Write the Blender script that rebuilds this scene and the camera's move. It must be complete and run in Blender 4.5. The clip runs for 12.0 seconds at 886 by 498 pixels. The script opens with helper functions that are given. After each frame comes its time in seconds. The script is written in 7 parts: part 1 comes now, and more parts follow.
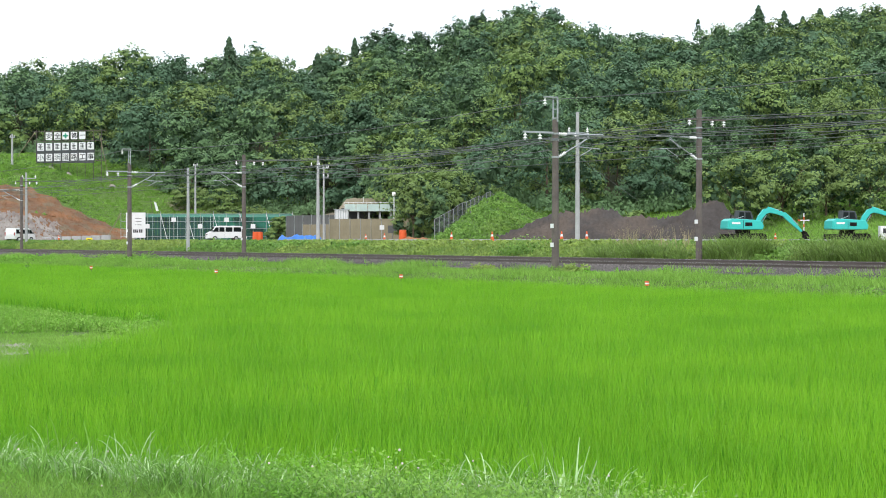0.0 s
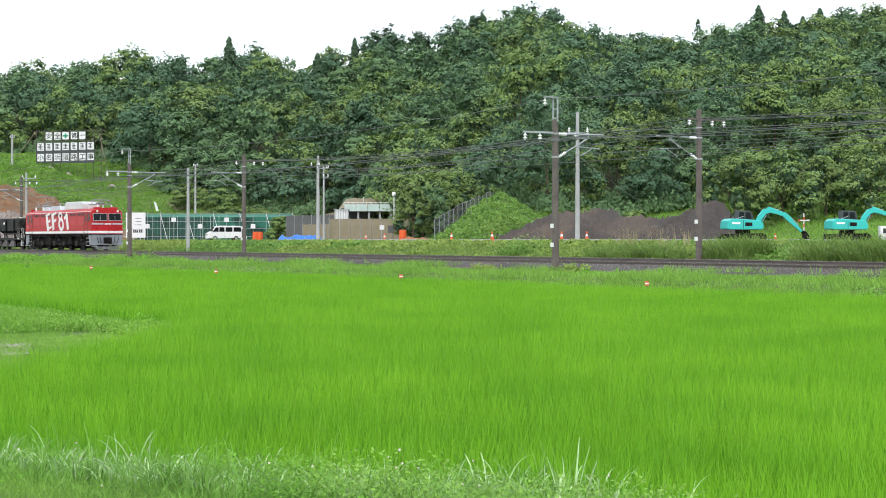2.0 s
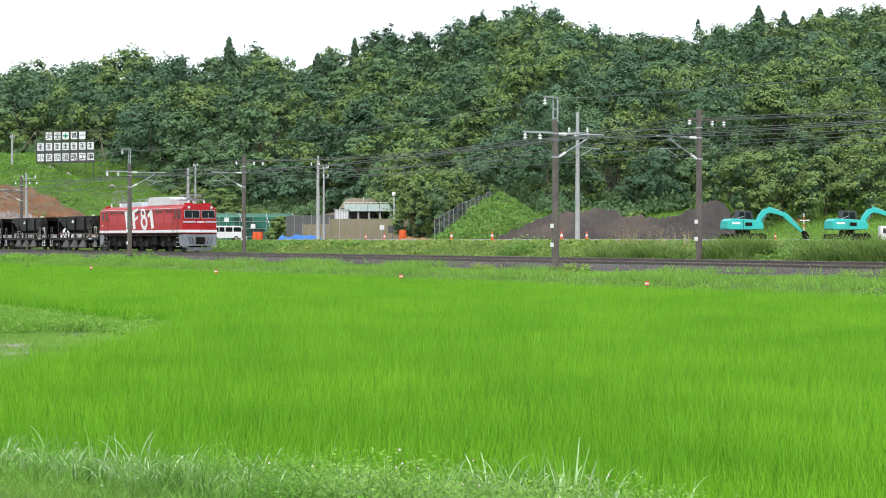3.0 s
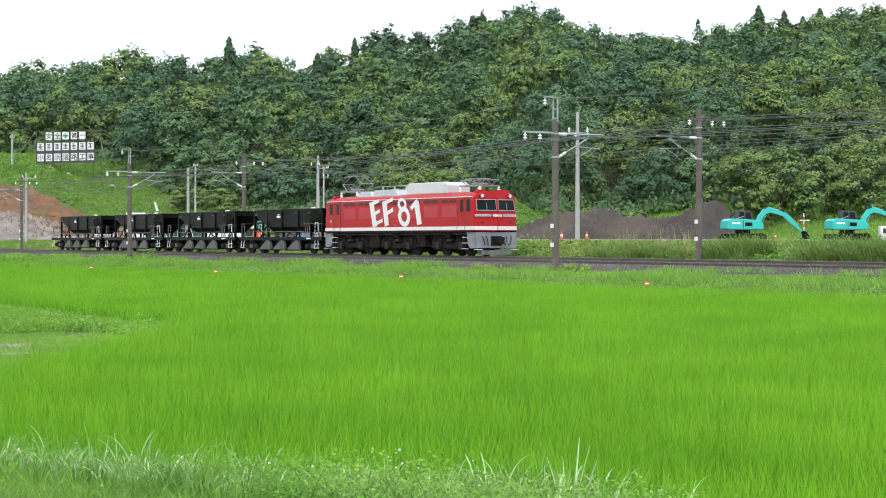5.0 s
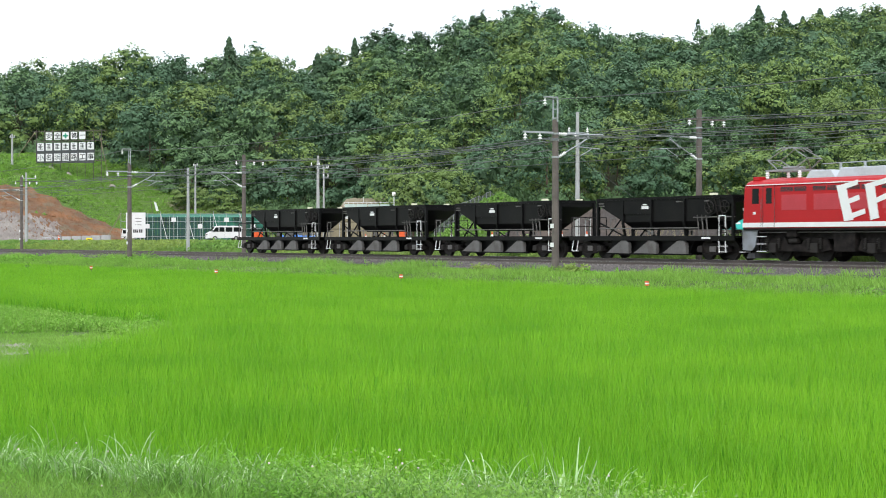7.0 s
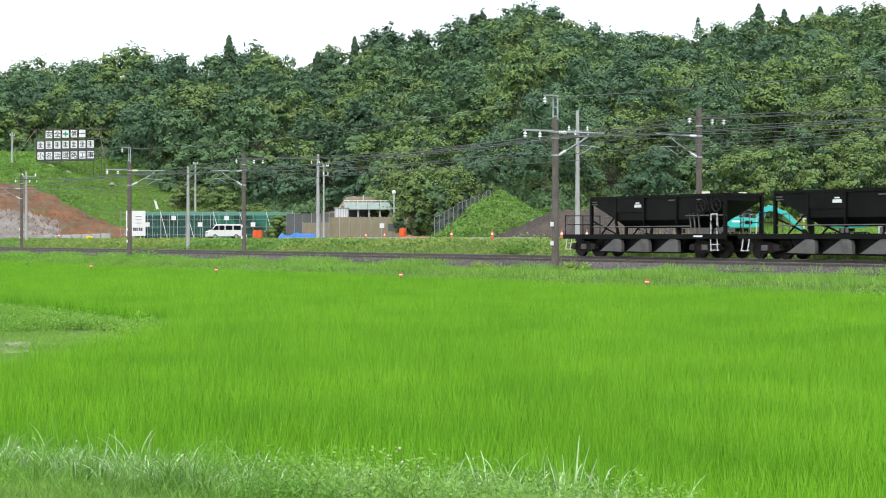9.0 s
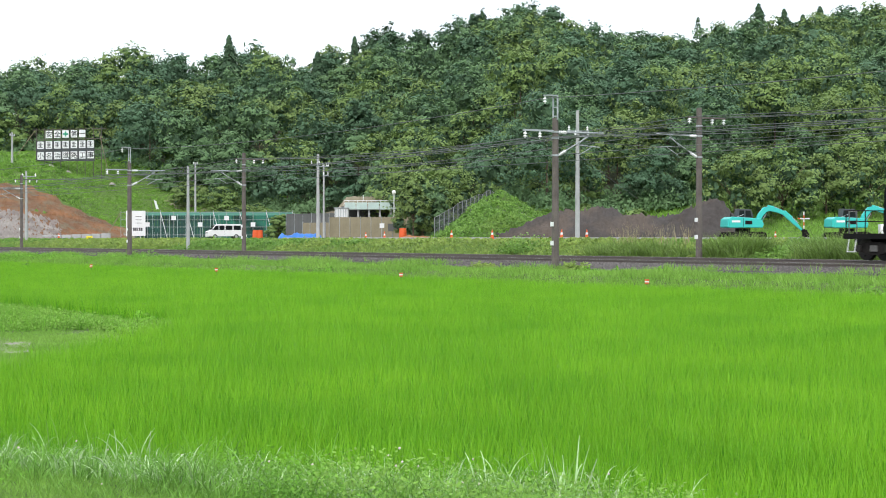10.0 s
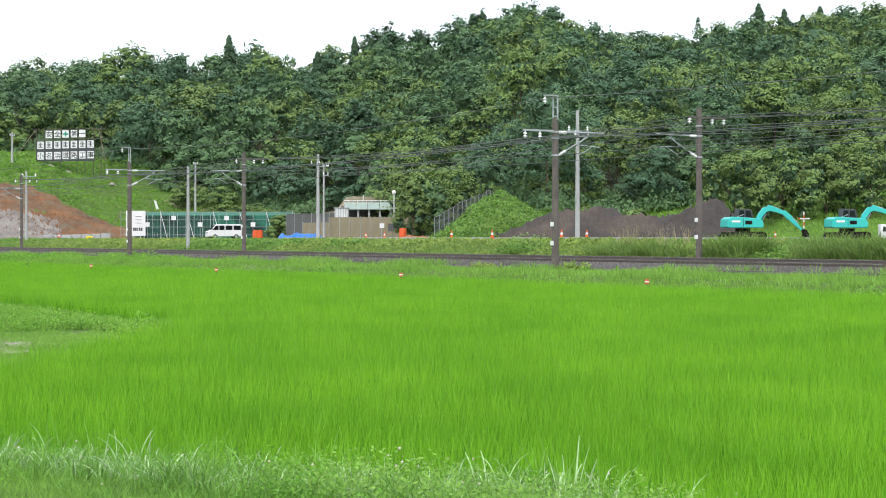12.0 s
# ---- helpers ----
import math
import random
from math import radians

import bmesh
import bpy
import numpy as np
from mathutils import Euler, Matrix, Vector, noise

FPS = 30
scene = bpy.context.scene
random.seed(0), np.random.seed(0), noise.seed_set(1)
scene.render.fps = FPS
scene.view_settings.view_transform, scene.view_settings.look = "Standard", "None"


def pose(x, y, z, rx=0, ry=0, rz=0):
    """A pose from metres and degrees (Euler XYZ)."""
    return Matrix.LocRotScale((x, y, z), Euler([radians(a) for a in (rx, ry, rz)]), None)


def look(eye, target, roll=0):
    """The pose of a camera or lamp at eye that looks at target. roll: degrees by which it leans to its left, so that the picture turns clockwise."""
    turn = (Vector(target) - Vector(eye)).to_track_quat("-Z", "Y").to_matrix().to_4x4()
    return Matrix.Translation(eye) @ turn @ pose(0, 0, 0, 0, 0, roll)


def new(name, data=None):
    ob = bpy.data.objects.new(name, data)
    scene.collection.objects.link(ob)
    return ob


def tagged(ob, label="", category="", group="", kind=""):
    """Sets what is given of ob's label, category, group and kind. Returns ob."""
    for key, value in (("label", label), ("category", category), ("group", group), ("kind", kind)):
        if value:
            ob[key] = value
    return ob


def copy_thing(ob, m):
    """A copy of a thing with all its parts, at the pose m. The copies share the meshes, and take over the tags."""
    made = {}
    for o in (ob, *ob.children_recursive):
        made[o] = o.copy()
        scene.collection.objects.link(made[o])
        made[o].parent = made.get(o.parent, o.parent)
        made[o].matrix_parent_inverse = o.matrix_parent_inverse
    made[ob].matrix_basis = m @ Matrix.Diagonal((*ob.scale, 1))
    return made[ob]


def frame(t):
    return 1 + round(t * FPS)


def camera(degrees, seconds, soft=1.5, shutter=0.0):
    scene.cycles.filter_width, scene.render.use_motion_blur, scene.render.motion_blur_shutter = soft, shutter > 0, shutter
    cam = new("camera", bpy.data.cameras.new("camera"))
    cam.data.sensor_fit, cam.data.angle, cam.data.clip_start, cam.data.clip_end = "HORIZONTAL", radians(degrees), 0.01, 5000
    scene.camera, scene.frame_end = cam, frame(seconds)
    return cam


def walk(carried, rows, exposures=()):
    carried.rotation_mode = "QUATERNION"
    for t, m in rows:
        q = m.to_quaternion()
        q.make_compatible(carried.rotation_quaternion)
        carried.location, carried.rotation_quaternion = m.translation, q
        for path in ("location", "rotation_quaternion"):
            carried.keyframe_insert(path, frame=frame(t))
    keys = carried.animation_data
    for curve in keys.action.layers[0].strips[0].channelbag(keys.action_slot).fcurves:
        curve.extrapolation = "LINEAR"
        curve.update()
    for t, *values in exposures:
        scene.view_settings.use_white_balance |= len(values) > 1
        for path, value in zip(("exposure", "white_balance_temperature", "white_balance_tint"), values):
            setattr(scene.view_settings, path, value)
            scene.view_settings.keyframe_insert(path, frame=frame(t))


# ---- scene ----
EYE = (0.0, 0.0, 2.2)
cam = camera(29.28, 12.0, soft=1.0, shutter=0.12)


def aim(down):
    """The standing camera, tilted down by so many degrees."""
    return pose(*EYE, 90 - down, 0, 0)


walk(cam, [(0.0, aim(0.321)), (7.3, aim(0.321)), (7.7, aim(0.335)), (8.3, aim(0.367)), (8.7, aim(0.380)), (12.0, aim(0.380))])

# ---- light: a bright overcast sky with a weak, very soft sun ----
world = bpy.data.worlds.new("overcast_sky")
scene.world = world
world.use_nodes = True
wn, wl = world.node_tree.nodes, world.node_tree.links
wn.clear()
sky = wn.new("ShaderNodeTexSky")
sky.sky_type = "NISHITA"
sky.sun_disc = False
sky.sun_elevation, sky.sun_rotation = radians(58), radians(150)
sky_bg = wn.new("ShaderNodeBackground")
sky_bg.inputs["Strength"].default_value = 0.05
wl.new(sky.outputs["Color"], sky_bg.inputs["Color"])
cloud_bg = wn.new("ShaderNodeBackground")
cloud_bg.inputs["Color"].default_value = (0.93, 0.965, 1.0, 1)
cloud_bg.inputs["Strength"].default_value = 0.95
sky_sum = wn.new("ShaderNodeAddShader")
wl.new(sky_bg.outputs[0], sky_sum.inputs[0])
wl.new(cloud_bg.outputs[0], sky_sum.inputs[1])
world_out = wn.new("ShaderNodeOutputWorld")
wl.new(sky_sum.outputs[0], world_out.inputs["Surface"])

sun = new("sun", bpy.data.lights.new("sun", "SUN"))
sun.data.energy, sun.data.angle, sun.data.color = 1.5, radians(18), (1.0, 0.97, 0.92)
sun.matrix_world = look((-40, -60, 120), (0, 60, 0))
scene.view_settings.exposure = 0.34


# ---- materials ----
def material(name, base, rough=0.6, metal=0.0, vary=0.25, scale=1.5, grain=25.0, bump=0.15, tint=None, per="none", through_light=0.0,
             spec=0.4, piece=0.25, stain=None, stain_scale=0.4, stain_amount=0.0):
    """A surface with colour variation at two scales, fine relief, and, if wanted, stains and a spread of tone from piece to piece."""
    m = bpy.data.materials.new(name)
    m.use_nodes = True
    nt = m.node_tree
    n, l = nt.nodes, nt.links
    b = n["Principled BSDF"]
    b.inputs["Roughness"].default_value = rough
    b.inputs["Metallic"].default_value = metal
    b.inputs["Specular IOR Level"].default_value = spec
    co = n.new("ShaderNodeNewGeometry") if per in ("island", "patch") else n.new("ShaderNodeTexCoord")
    where = co.outputs["Position"] if per in ("island", "patch") else co.outputs["Object"]
    big, fine = n.new("ShaderNodeTexNoise"), n.new("ShaderNodeTexNoise")
    for tex, sc, det in ((big, scale, 4), (fine, grain, 3)):
        tex.inputs["Scale"].default_value = sc
        tex.inputs["Detail"].default_value = det
        l.new(where, tex.inputs["Vector"])
    second = tint or tuple(c * 0.6 for c in base)
    mix = n.new("ShaderNodeMix")
    mix.data_type = "RGBA"
    mix.inputs[6].default_value = (*base, 1)
    mix.inputs[7].default_value = (*second, 1)
    ramp = n.new("ShaderNodeMapRange")
    ramp.inputs["From Min"].default_value, ramp.inputs["From Max"].default_value = 0.35, 0.68
    ramp.inputs["To Max"].default_value = min(1.0, vary * 2.5)
    l.new(big.outputs["Fac"], ramp.inputs["Value"])
    l.new(ramp.outputs["Result"], mix.inputs[0])
    colour = mix.outputs[2]
    if stain:
        st, sr, sm = n.new("ShaderNodeTexNoise"), n.new("ShaderNodeMapRange"), n.new("ShaderNodeMix")
        st.inputs["Scale"].default_value, st.inputs["Detail"].default_value = stain_scale, 6
        l.new(where, st.inputs["Vector"])
        sr.inputs["From Min"].default_value, sr.inputs["From Max"].default_value = 0.5, 0.64
        sr.inputs["To Max"].default_value = stain_amount
        l.new(st.outputs["Fac"], sr.inputs["Value"])
        sm.data_type = "RGBA"
        sm.inputs[7].default_value = (*stain, 1)
        l.new(sr.outputs["Result"], sm.inputs[0])
        l.new(colour, sm.inputs[6])
        colour = sm.outputs[2]
    hsv = n.new("ShaderNodeHueSaturation")
    l.new(colour, hsv.inputs["Color"])
    val = n.new("ShaderNodeMapRange")
    val.inputs["To Min"].default_value, val.inputs["To Max"].default_value = 1 - vary, 1 + vary
    l.new(fine.outputs["Fac"], val.inputs["Value"])
    value = val.outputs["Result"]
    if per in ("island", "object"):
        src = co.outputs["Random Per Island"] if per == "island" else n.new("ShaderNodeObjectInfo").outputs["Random"]
        spread, mul = n.new("ShaderNodeMapRange"), n.new("ShaderNodeMath")
        spread.inputs["To Min"].default_value, spread.inputs["To Max"].default_value = 1 - piece, 1 + piece
        l.new(src, spread.inputs["Value"])
        mul.operation = "MULTIPLY"
        l.new(spread.outputs["Result"], mul.inputs[0])
        l.new(value, mul.inputs[1])
        value = mul.outputs["Value"]
    l.new(value, hsv.inputs["Value"])
    l.new(hsv.outputs["Color"], b.inputs["Base Color"])
    if bump:
        bp = n.new("ShaderNodeBump")
        bp.inputs["Strength"].default_value = bump
        bp.inputs["Distance"].default_value = 0.02
        l.new(fine.outputs["Fac"], bp.inputs["Height"])
        l.new(bp.outputs["Normal"], b.inputs["Normal"])
    if through_light:
        tr, ms = n.new("ShaderNodeBsdfTranslucent"), n.new("ShaderNodeMixShader")
        l.new(hsv.outputs["Color"], tr.inputs["Color"])
        ms.inputs[0].default_value = through_light
        l.new(b.outputs[0], ms.inputs[1])
        l.new(tr.outputs[0], ms.inputs[2])
        l.new(ms.outputs[0], n["Material Output"].inputs["Surface"])
    return m


M = {
    "soil": material("soil", (0.10, 0.17, 0.035), 0.95, vary=0.3, scale=0.3, grain=6, tint=(0.075, 0.135, 0.025), per="patch"),
    "rice": material("rice", (0.232, 0.505, 0.026), 0.55, vary=0.30, scale=0.40, grain=2.0, bump=0, tint=(0.118, 0.340, 0.015), per="island", piece=0.12, through_light=0.3, spec=0.25),
    # rice green darkened for the shade low in the plants
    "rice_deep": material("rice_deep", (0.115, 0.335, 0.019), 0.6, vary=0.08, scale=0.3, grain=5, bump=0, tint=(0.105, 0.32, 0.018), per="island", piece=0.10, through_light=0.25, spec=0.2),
    "bank_grass": material("bank_grass", (0.262, 0.46, 0.085), 0.6, vary=0.25, scale=0.35, grain=2.5, bump=0, tint=(0.145, 0.31, 0.045), per="island", through_light=0.3, spec=0.2),
    "weed": material("weed", (0.205, 0.43, 0.055), 0.65, vary=0.26, scale=1.3, grain=5, bump=0, tint=(0.115, 0.28, 0.040), per="island", piece=0.35, through_light=0.35, spec=0.12),
    "weed_pale": material("weed_pale", (0.50, 0.66, 0.36), 0.30, vary=0.15, scale=2, grain=6, bump=0, tint=(0.28, 0.48, 0.14), per="island", piece=0.35, through_light=0.25, spec=0.6),
    "weed_grey": material("weed_grey", (0.225, 0.43, 0.085), 0.5, vary=0.26, scale=1.3, grain=5, bump=0, tint=(0.12, 0.28, 0.045), per="island", piece=0.35, through_light=0.3, spec=0.2),
    "creeper": material("creeper", (0.185, 0.335, 0.060), 0.55, vary=0.34, scale=0.6, grain=2.5, bump=0, tint=(0.100, 0.220, 0.036), per="island", piece=0.3, through_light=0.25, spec=0.3),
    "creeper_yellow": material("creeper_yellow", (0.270, 0.365, 0.075), 0.55, vary=0.34, scale=0.6, grain=2.5, bump=0, tint=(0.150, 0.250, 0.050), per="island", piece=0.3, through_light=0.25, spec=0.3),
    "clover": material("clover", (0.72, 0.60, 0.58), 0.7, vary=0.2, scale=3, grain=20, bump=0, per="island"),
    "reed": material("reed", (0.205, 0.315, 0.075), 0.5, vary=0.2, scale=0.5, grain=3, bump=0, tint=(0.11, 0.20, 0.04), per="island", piece=0.4, through_light=0.25, spec=0.3),
    "straw": material("straw", (0.42, 0.36, 0.20), 0.8, vary=0.2, scale=0.7, grain=5, bump=0, per="island", through_light=0.2),
    "vine": material("vine", (0.165, 0.285, 0.05), 0.55, vary=0.34, scale=0.5, grain=2.5, bump=0, tint=(0.085, 0.19, 0.03), per="island", through_light=0.25, spec=0.3),
    "leaf": material("leaf", (0.150, 0.254, 0.112), 0.65, vary=0.14, scale=0.10, grain=1.6, bump=0.5, tint=(0.112, 0.205, 0.096), per="island", piece=0.08, through_light=0.18, spec=0.2),
    "leaf_deep": material("leaf_deep", (0.104, 0.192, 0.108), 0.65, vary=0.14, scale=0.10, grain=1.6, bump=0.5, tint=(0.078, 0.152, 0.088), per="island", piece=0.08, through_light=0.15, spec=0.2),
    "leaf_light": material("leaf_light", (0.205, 0.302, 0.092), 0.65, vary=0.14, scale=0.12, grain=1.6, bump=0.5, tint=(0.158, 0.254, 0.082), per="island", piece=0.08, through_light=0.2, spec=0.2),
    "leaf_olive": material("leaf_olive", (0.196, 0.280, 0.088), 0.65, vary=0.14, scale=0.10, grain=1.6, bump=0.5, tint=(0.148, 0.228, 0.074), per="island", piece=0.08, through_light=0.18, spec=0.2),
    "needle": material("needle", (0.070, 0.128, 0.066), 0.7, vary=0.25, scale=0.2, grain=1.2, bump=0, per="island", through_light=0.1, spec=0.2),
    # leaf green darkened to paint the shade inside the crowns
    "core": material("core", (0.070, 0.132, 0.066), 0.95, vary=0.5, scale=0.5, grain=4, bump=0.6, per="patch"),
    "bark": material("bark", (0.12, 0.09, 0.06), 0.9, vary=0.3, scale=3, grain=30, bump=0.4),
    "ballast": material("ballast", (0.105, 0.096, 0.090), 0.9, vary=0.4, scale=0.6, grain=18, bump=0.8, tint=(0.070, 0.064, 0.060), per="patch"),
    "stone": material("stone", (0.15, 0.136, 0.130), 0.9, vary=0.3, scale=0.6, grain=12, bump=0, tint=(0.07, 0.062, 0.060), per="island", piece=0.55),
    "lamp_cream": material("lamp_cream", (0.80, 0.78, 0.60), 0.5, vary=0.05, scale=3, grain=20, bump=0),
    "rail": material("rail", (0.115, 0.095, 0.085), 0.6, 0.2, vary=0.2, scale=1, grain=30),
    "rail_head": material("rail_head", (0.55, 0.54, 0.53), 0.25, 0.9, vary=0.1, scale=1, grain=30),
    "sleeper": material("sleeper", (0.26, 0.25, 0.23), 0.9, vary=0.25, scale=2, grain=20, per="object"),
    "wood_pole": material("wood_pole", (0.150, 0.128, 0.116), 0.85, vary=0.3, scale=2.5, grain=40, bump=0.4),
    "concrete": material("concrete", (0.42, 0.43, 0.43), 0.85, vary=0.15, scale=1.5, grain=30, stain=(0.25, 0.25, 0.24), stain_scale=0.8, stain_amount=0.4),
    "steel": material("steel", (0.42, 0.45, 0.46), 0.45, 0.6, vary=0.15, scale=3, grain=30),
    "dark_steel": material("dark_steel", (0.13, 0.135, 0.14), 0.5, 0.4, vary=0.2, scale=3, grain=20),
    "wire": material("wire", (0.14, 0.15, 0.15), 0.55, 0.4, vary=0.1, scale=2, grain=10, bump=0),
    "insulator": material("insulator", (0.82, 0.83, 0.83), 0.2, vary=0.05, scale=3, grain=20, bump=0),
    "white": material("white", (0.78, 0.79, 0.79), 0.45, vary=0.06, scale=2, grain=20, bump=0.03),
    "red": material("red", (0.43, 0.012, 0.016), 0.40, vary=0.08, scale=0.8, grain=14, bump=0.03, tint=(0.36, 0.012, 0.015), spec=0.22),
    "louvre_red": material("louvre_red", (0.50, 0.06, 0.075), 0.5, spec=0.2, vary=0.08, scale=2, grain=20, bump=0.05),
    "silver": material("silver", (0.56, 0.60, 0.66), 0.4, 0.35, vary=0.1, scale=1.2, grain=12, bump=0.05, stain=(0.36, 0.38, 0.42), stain_scale=1.3, stain_amount=0.35),
    "skirt": material("skirt", (0.25, 0.27, 0.30), 0.5, 0.1, vary=0.15, scale=1.5, grain=12, stain=(0.16, 0.15, 0.14), stain_scale=1.5, stain_amount=0.5),
    "plough_grey": material("plough_grey", (0.15, 0.155, 0.165), 0.6, 0.1, vary=0.25, scale=2, grain=12, stain=(0.07, 0.06, 0.055), stain_scale=2, stain_amount=0.6),
    "hood_grey": material("hood_grey", (0.60, 0.62, 0.63), 0.5, 0.0, vary=0.12, scale=1.2, grain=10, bump=0.05, stain=(0.46, 0.47, 0.47), stain_scale=0.7, stain_amount=0.35),
    "pan_grey": material("pan_grey", (0.30, 0.315, 0.32), 0.5, 0.3, vary=0.2, scale=3, grain=20),
    "under": material("under", (0.011, 0.010, 0.010), 0.75, 0.0, spec=0.06, vary=0.35, scale=3, grain=20, bump=0.2, tint=(0.03, 0.026, 0.024)),
    "wheel": material("wheel", (0.030, 0.027, 0.025), 0.6, 0.2, spec=0.2, vary=0.3, scale=3, grain=20),
    "wagon_black": material("wagon_black", (0.0045, 0.0045, 0.005), 0.42, 0.0, spec=0.09, vary=0.3, scale=1.0, grain=12, bump=0.05, tint=(0.011, 0.0105, 0.010)),
    "chute_grey": material("chute_grey", (0.16, 0.155, 0.15), 0.7, 0.2, vary=0.25, scale=1.5, grain=14, stain=(0.08, 0.07, 0.06), stain_scale=2, stain_amount=0.5),
    "glass_dark": material("glass_dark", (0.012, 0.016, 0.016), 0.10, vary=0.05, scale=1, grain=4, bump=0, spec=0.09),
    "rubber": material("rubber", (0.02, 0.02, 0.02), 0.7, vary=0.1, scale=3, grain=20),
    "teal": material("teal", (0.035, 0.49, 0.44), 0.4, vary=0.08, scale=1.2, grain=14, bump=0.03, tint=(0.05, 0.42, 0.38)),
    "dirt": material("dirt", (0.068, 0.060, 0.056), 0.95, vary=0.4, scale=0.5, grain=4, bump=0.9, tint=(0.055, 0.047, 0.043), stain=(0.13, 0.10, 0.078), stain_scale=0.25, stain_amount=0.55),
    "red_earth": material("red_earth", (0.34, 0.155, 0.065), 0.95, vary=0.25, scale=0.25, grain=4, bump=0.6, tint=(0.25, 0.13, 0.07)),
    "grey_rock": material("grey_rock", (0.33, 0.30, 0.28), 0.95, vary=0.35, scale=0.5, grain=4, bump=0.8, tint=(0.20, 0.18, 0.17)),
    "gravel": material("gravel", (0.36, 0.335, 0.29), 0.95, vary=0.25, scale=0.4, grain=9, bump=0.5),
    "tan_fence": material("tan_fence", (0.27, 0.235, 0.155), 0.8, vary=0.2, scale=0.8, grain=8),
    "grey_fence": material("grey_fence", (0.115, 0.12, 0.118), 0.7, vary=0.2, scale=0.8, grain=8),
    "net_green": material("net_green", (0.018, 0.115, 0.078), 0.8, vary=0.35, scale=0.5, grain=5, tint=(0.035, 0.20, 0.14), stain=(0.012, 0.035, 0.03), stain_scale=0.35, stain_amount=0.9),
    "net_dark": material("net_dark", (0.022, 0.062, 0.055), 0.8, vary=0.4, scale=0.6, grain=5, tint=(0.03, 0.11, 0.085), stain=(0.012, 0.03, 0.028), stain_scale=0.5, stain_amount=0.9),
    "net_light": material("net_light", (0.13, 0.36, 0.28), 0.7, vary=0.15, scale=0.5, grain=6),
    "net_pale": material("net_pale", (0.50, 0.62, 0.58), 0.7, vary=0.15, scale=0.8, grain=8),
    # leaf litter, its colour also holding the shade between the trees
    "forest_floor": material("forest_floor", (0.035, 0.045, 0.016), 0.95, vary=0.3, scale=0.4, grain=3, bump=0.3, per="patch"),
    "site_soil": material("site_soil", (0.24, 0.20, 0.155), 0.95, vary=0.25, scale=0.3, grain=5, bump=0.3, tint=(0.16, 0.16, 0.09), per="patch"),
    "red_cut": material("red_cut", (0.27, 0.125, 0.055), 0.95, vary=0.4, scale=0.2, grain=1.6, bump=0.8, tint=(0.13, 0.080, 0.050), per="patch", stain=(0.17, 0.15, 0.10), stain_scale=0.5, stain_amount=0.7),
    "rock_cut": material("rock_cut", (0.36, 0.33, 0.30), 0.95, vary=0.35, scale=0.45, grain=2.5, bump=0.8, tint=(0.20, 0.17, 0.155), per="patch"),
    "blue_tarp": material("blue_tarp", (0.04, 0.20, 0.62), 0.4, vary=0.2, scale=0.8, grain=6, bump=0.3),
    "orange": material("orange", (0.72, 0.12, 0.03), 0.5, vary=0.1, scale=2, grain=15, bump=0.05),
    "yellow": material("yellow", (0.80, 0.70, 0.02), 0.5, vary=0.05, scale=2, grain=15, bump=0.05),
    "sign_green": material("sign_green", (0.02, 0.30, 0.17), 0.5, vary=0.05, scale=2, grain=15, bump=0),
    "ink": material("ink", (0.03, 0.03, 0.035), 0.6, vary=0.05, scale=2, grain=15, bump=0),
    "slate": material("slate", (0.07, 0.075, 0.08), 0.7, vary=0.2, scale=1, grain=10),
    "lamp_glass": material("lamp_glass", (0.85, 0.85, 0.80), 0.1, vary=0.02, scale=3, grain=10, bump=0, spec=0.8),
    "red_lens": material("red_lens", (0.35, 0.015, 0.012), 0.15, vary=0.05, scale=3, grain=10, bump=0),
}

# ---- the line of the railway: s along the way of the train, n across it, away from the camera ----
HEADING = -58.02
SIN, COS = math.sin(radians(HEADING)), math.cos(radians(HEADING))
OX, OY = -1.092, 100.176
RAIL = 1.27          # top of the rails of the track that the train takes
NEAR_N, NEAR_DROP = -4.2, 0.07
TRACK = pose(OX, OY, 0, 0, 0, HEADING)


def at(s, n, z=0.0):
    return Vector((OX + COS * s - SIN * n, OY + SIN * s + COS * n, z))


def along(x, y):
    dx, dy = x - OX, y - OY
    return COS * dx + SIN * dy, -SIN * dx + COS * dy


def bearing(px, depth, z):
    """A place by its bearing across the view and its distance ahead."""
    return Vector((px * depth, depth, z))


# ---- shape of the land ----
def table(v, xs, ys):
    return np.interp(v, xs, ys)


RIDGE_U = (-0.50, -0.261, -0.233, -0.200, -0.181, -0.158, -0.127, -0.105, -0.080, -0.048, -0.034, -0.015, -0.005, 0.019, 0.047, 0.072, 0.092, 0.115, 0.140, 0.165, 0.190, 0.222, 0.261, 0.50)
RIDGE_E = (0.086, 0.098, 0.104, 0.098, 0.108, 0.101, 0.109, 0.110, 0.105, 0.107, 0.117, 0.117, 0.116, 0.126, 0.133, 0.129, 0.119, 0.118, 0.116, 0.121, 0.126, 0.126, 0.127, 0.110)


WOOD_U = (-0.31, -0.20, -0.17, -0.12, -0.09, -0.06, -0.035, -0.02, 0.0, 0.03, 0.06, 0.15, 0.31)
WOOD_Y = (296, 294, 276, 264, 258, 262, 250, 207, 196, 192, 180, 190, 196)


def wobble(x, y):
    return np.sin(x * 0.083 + 1.3) * np.cos(y * 0.071) + 0.5 * np.sin(x * 0.19 + y * 0.15) + 0.25 * np.sin(x * 0.41 - y * 0.37)


def smooth(t):
    t = np.clip(t, 0, 1)
    return t * t * (3 - 2 * t)


def fence_line(y):
    """The foot of the fence that climbs beside the weedy slope."""
    return np.interp(y, (140, 148, 174, 230), (-1.2, -0.9, 5.1, 6.2))


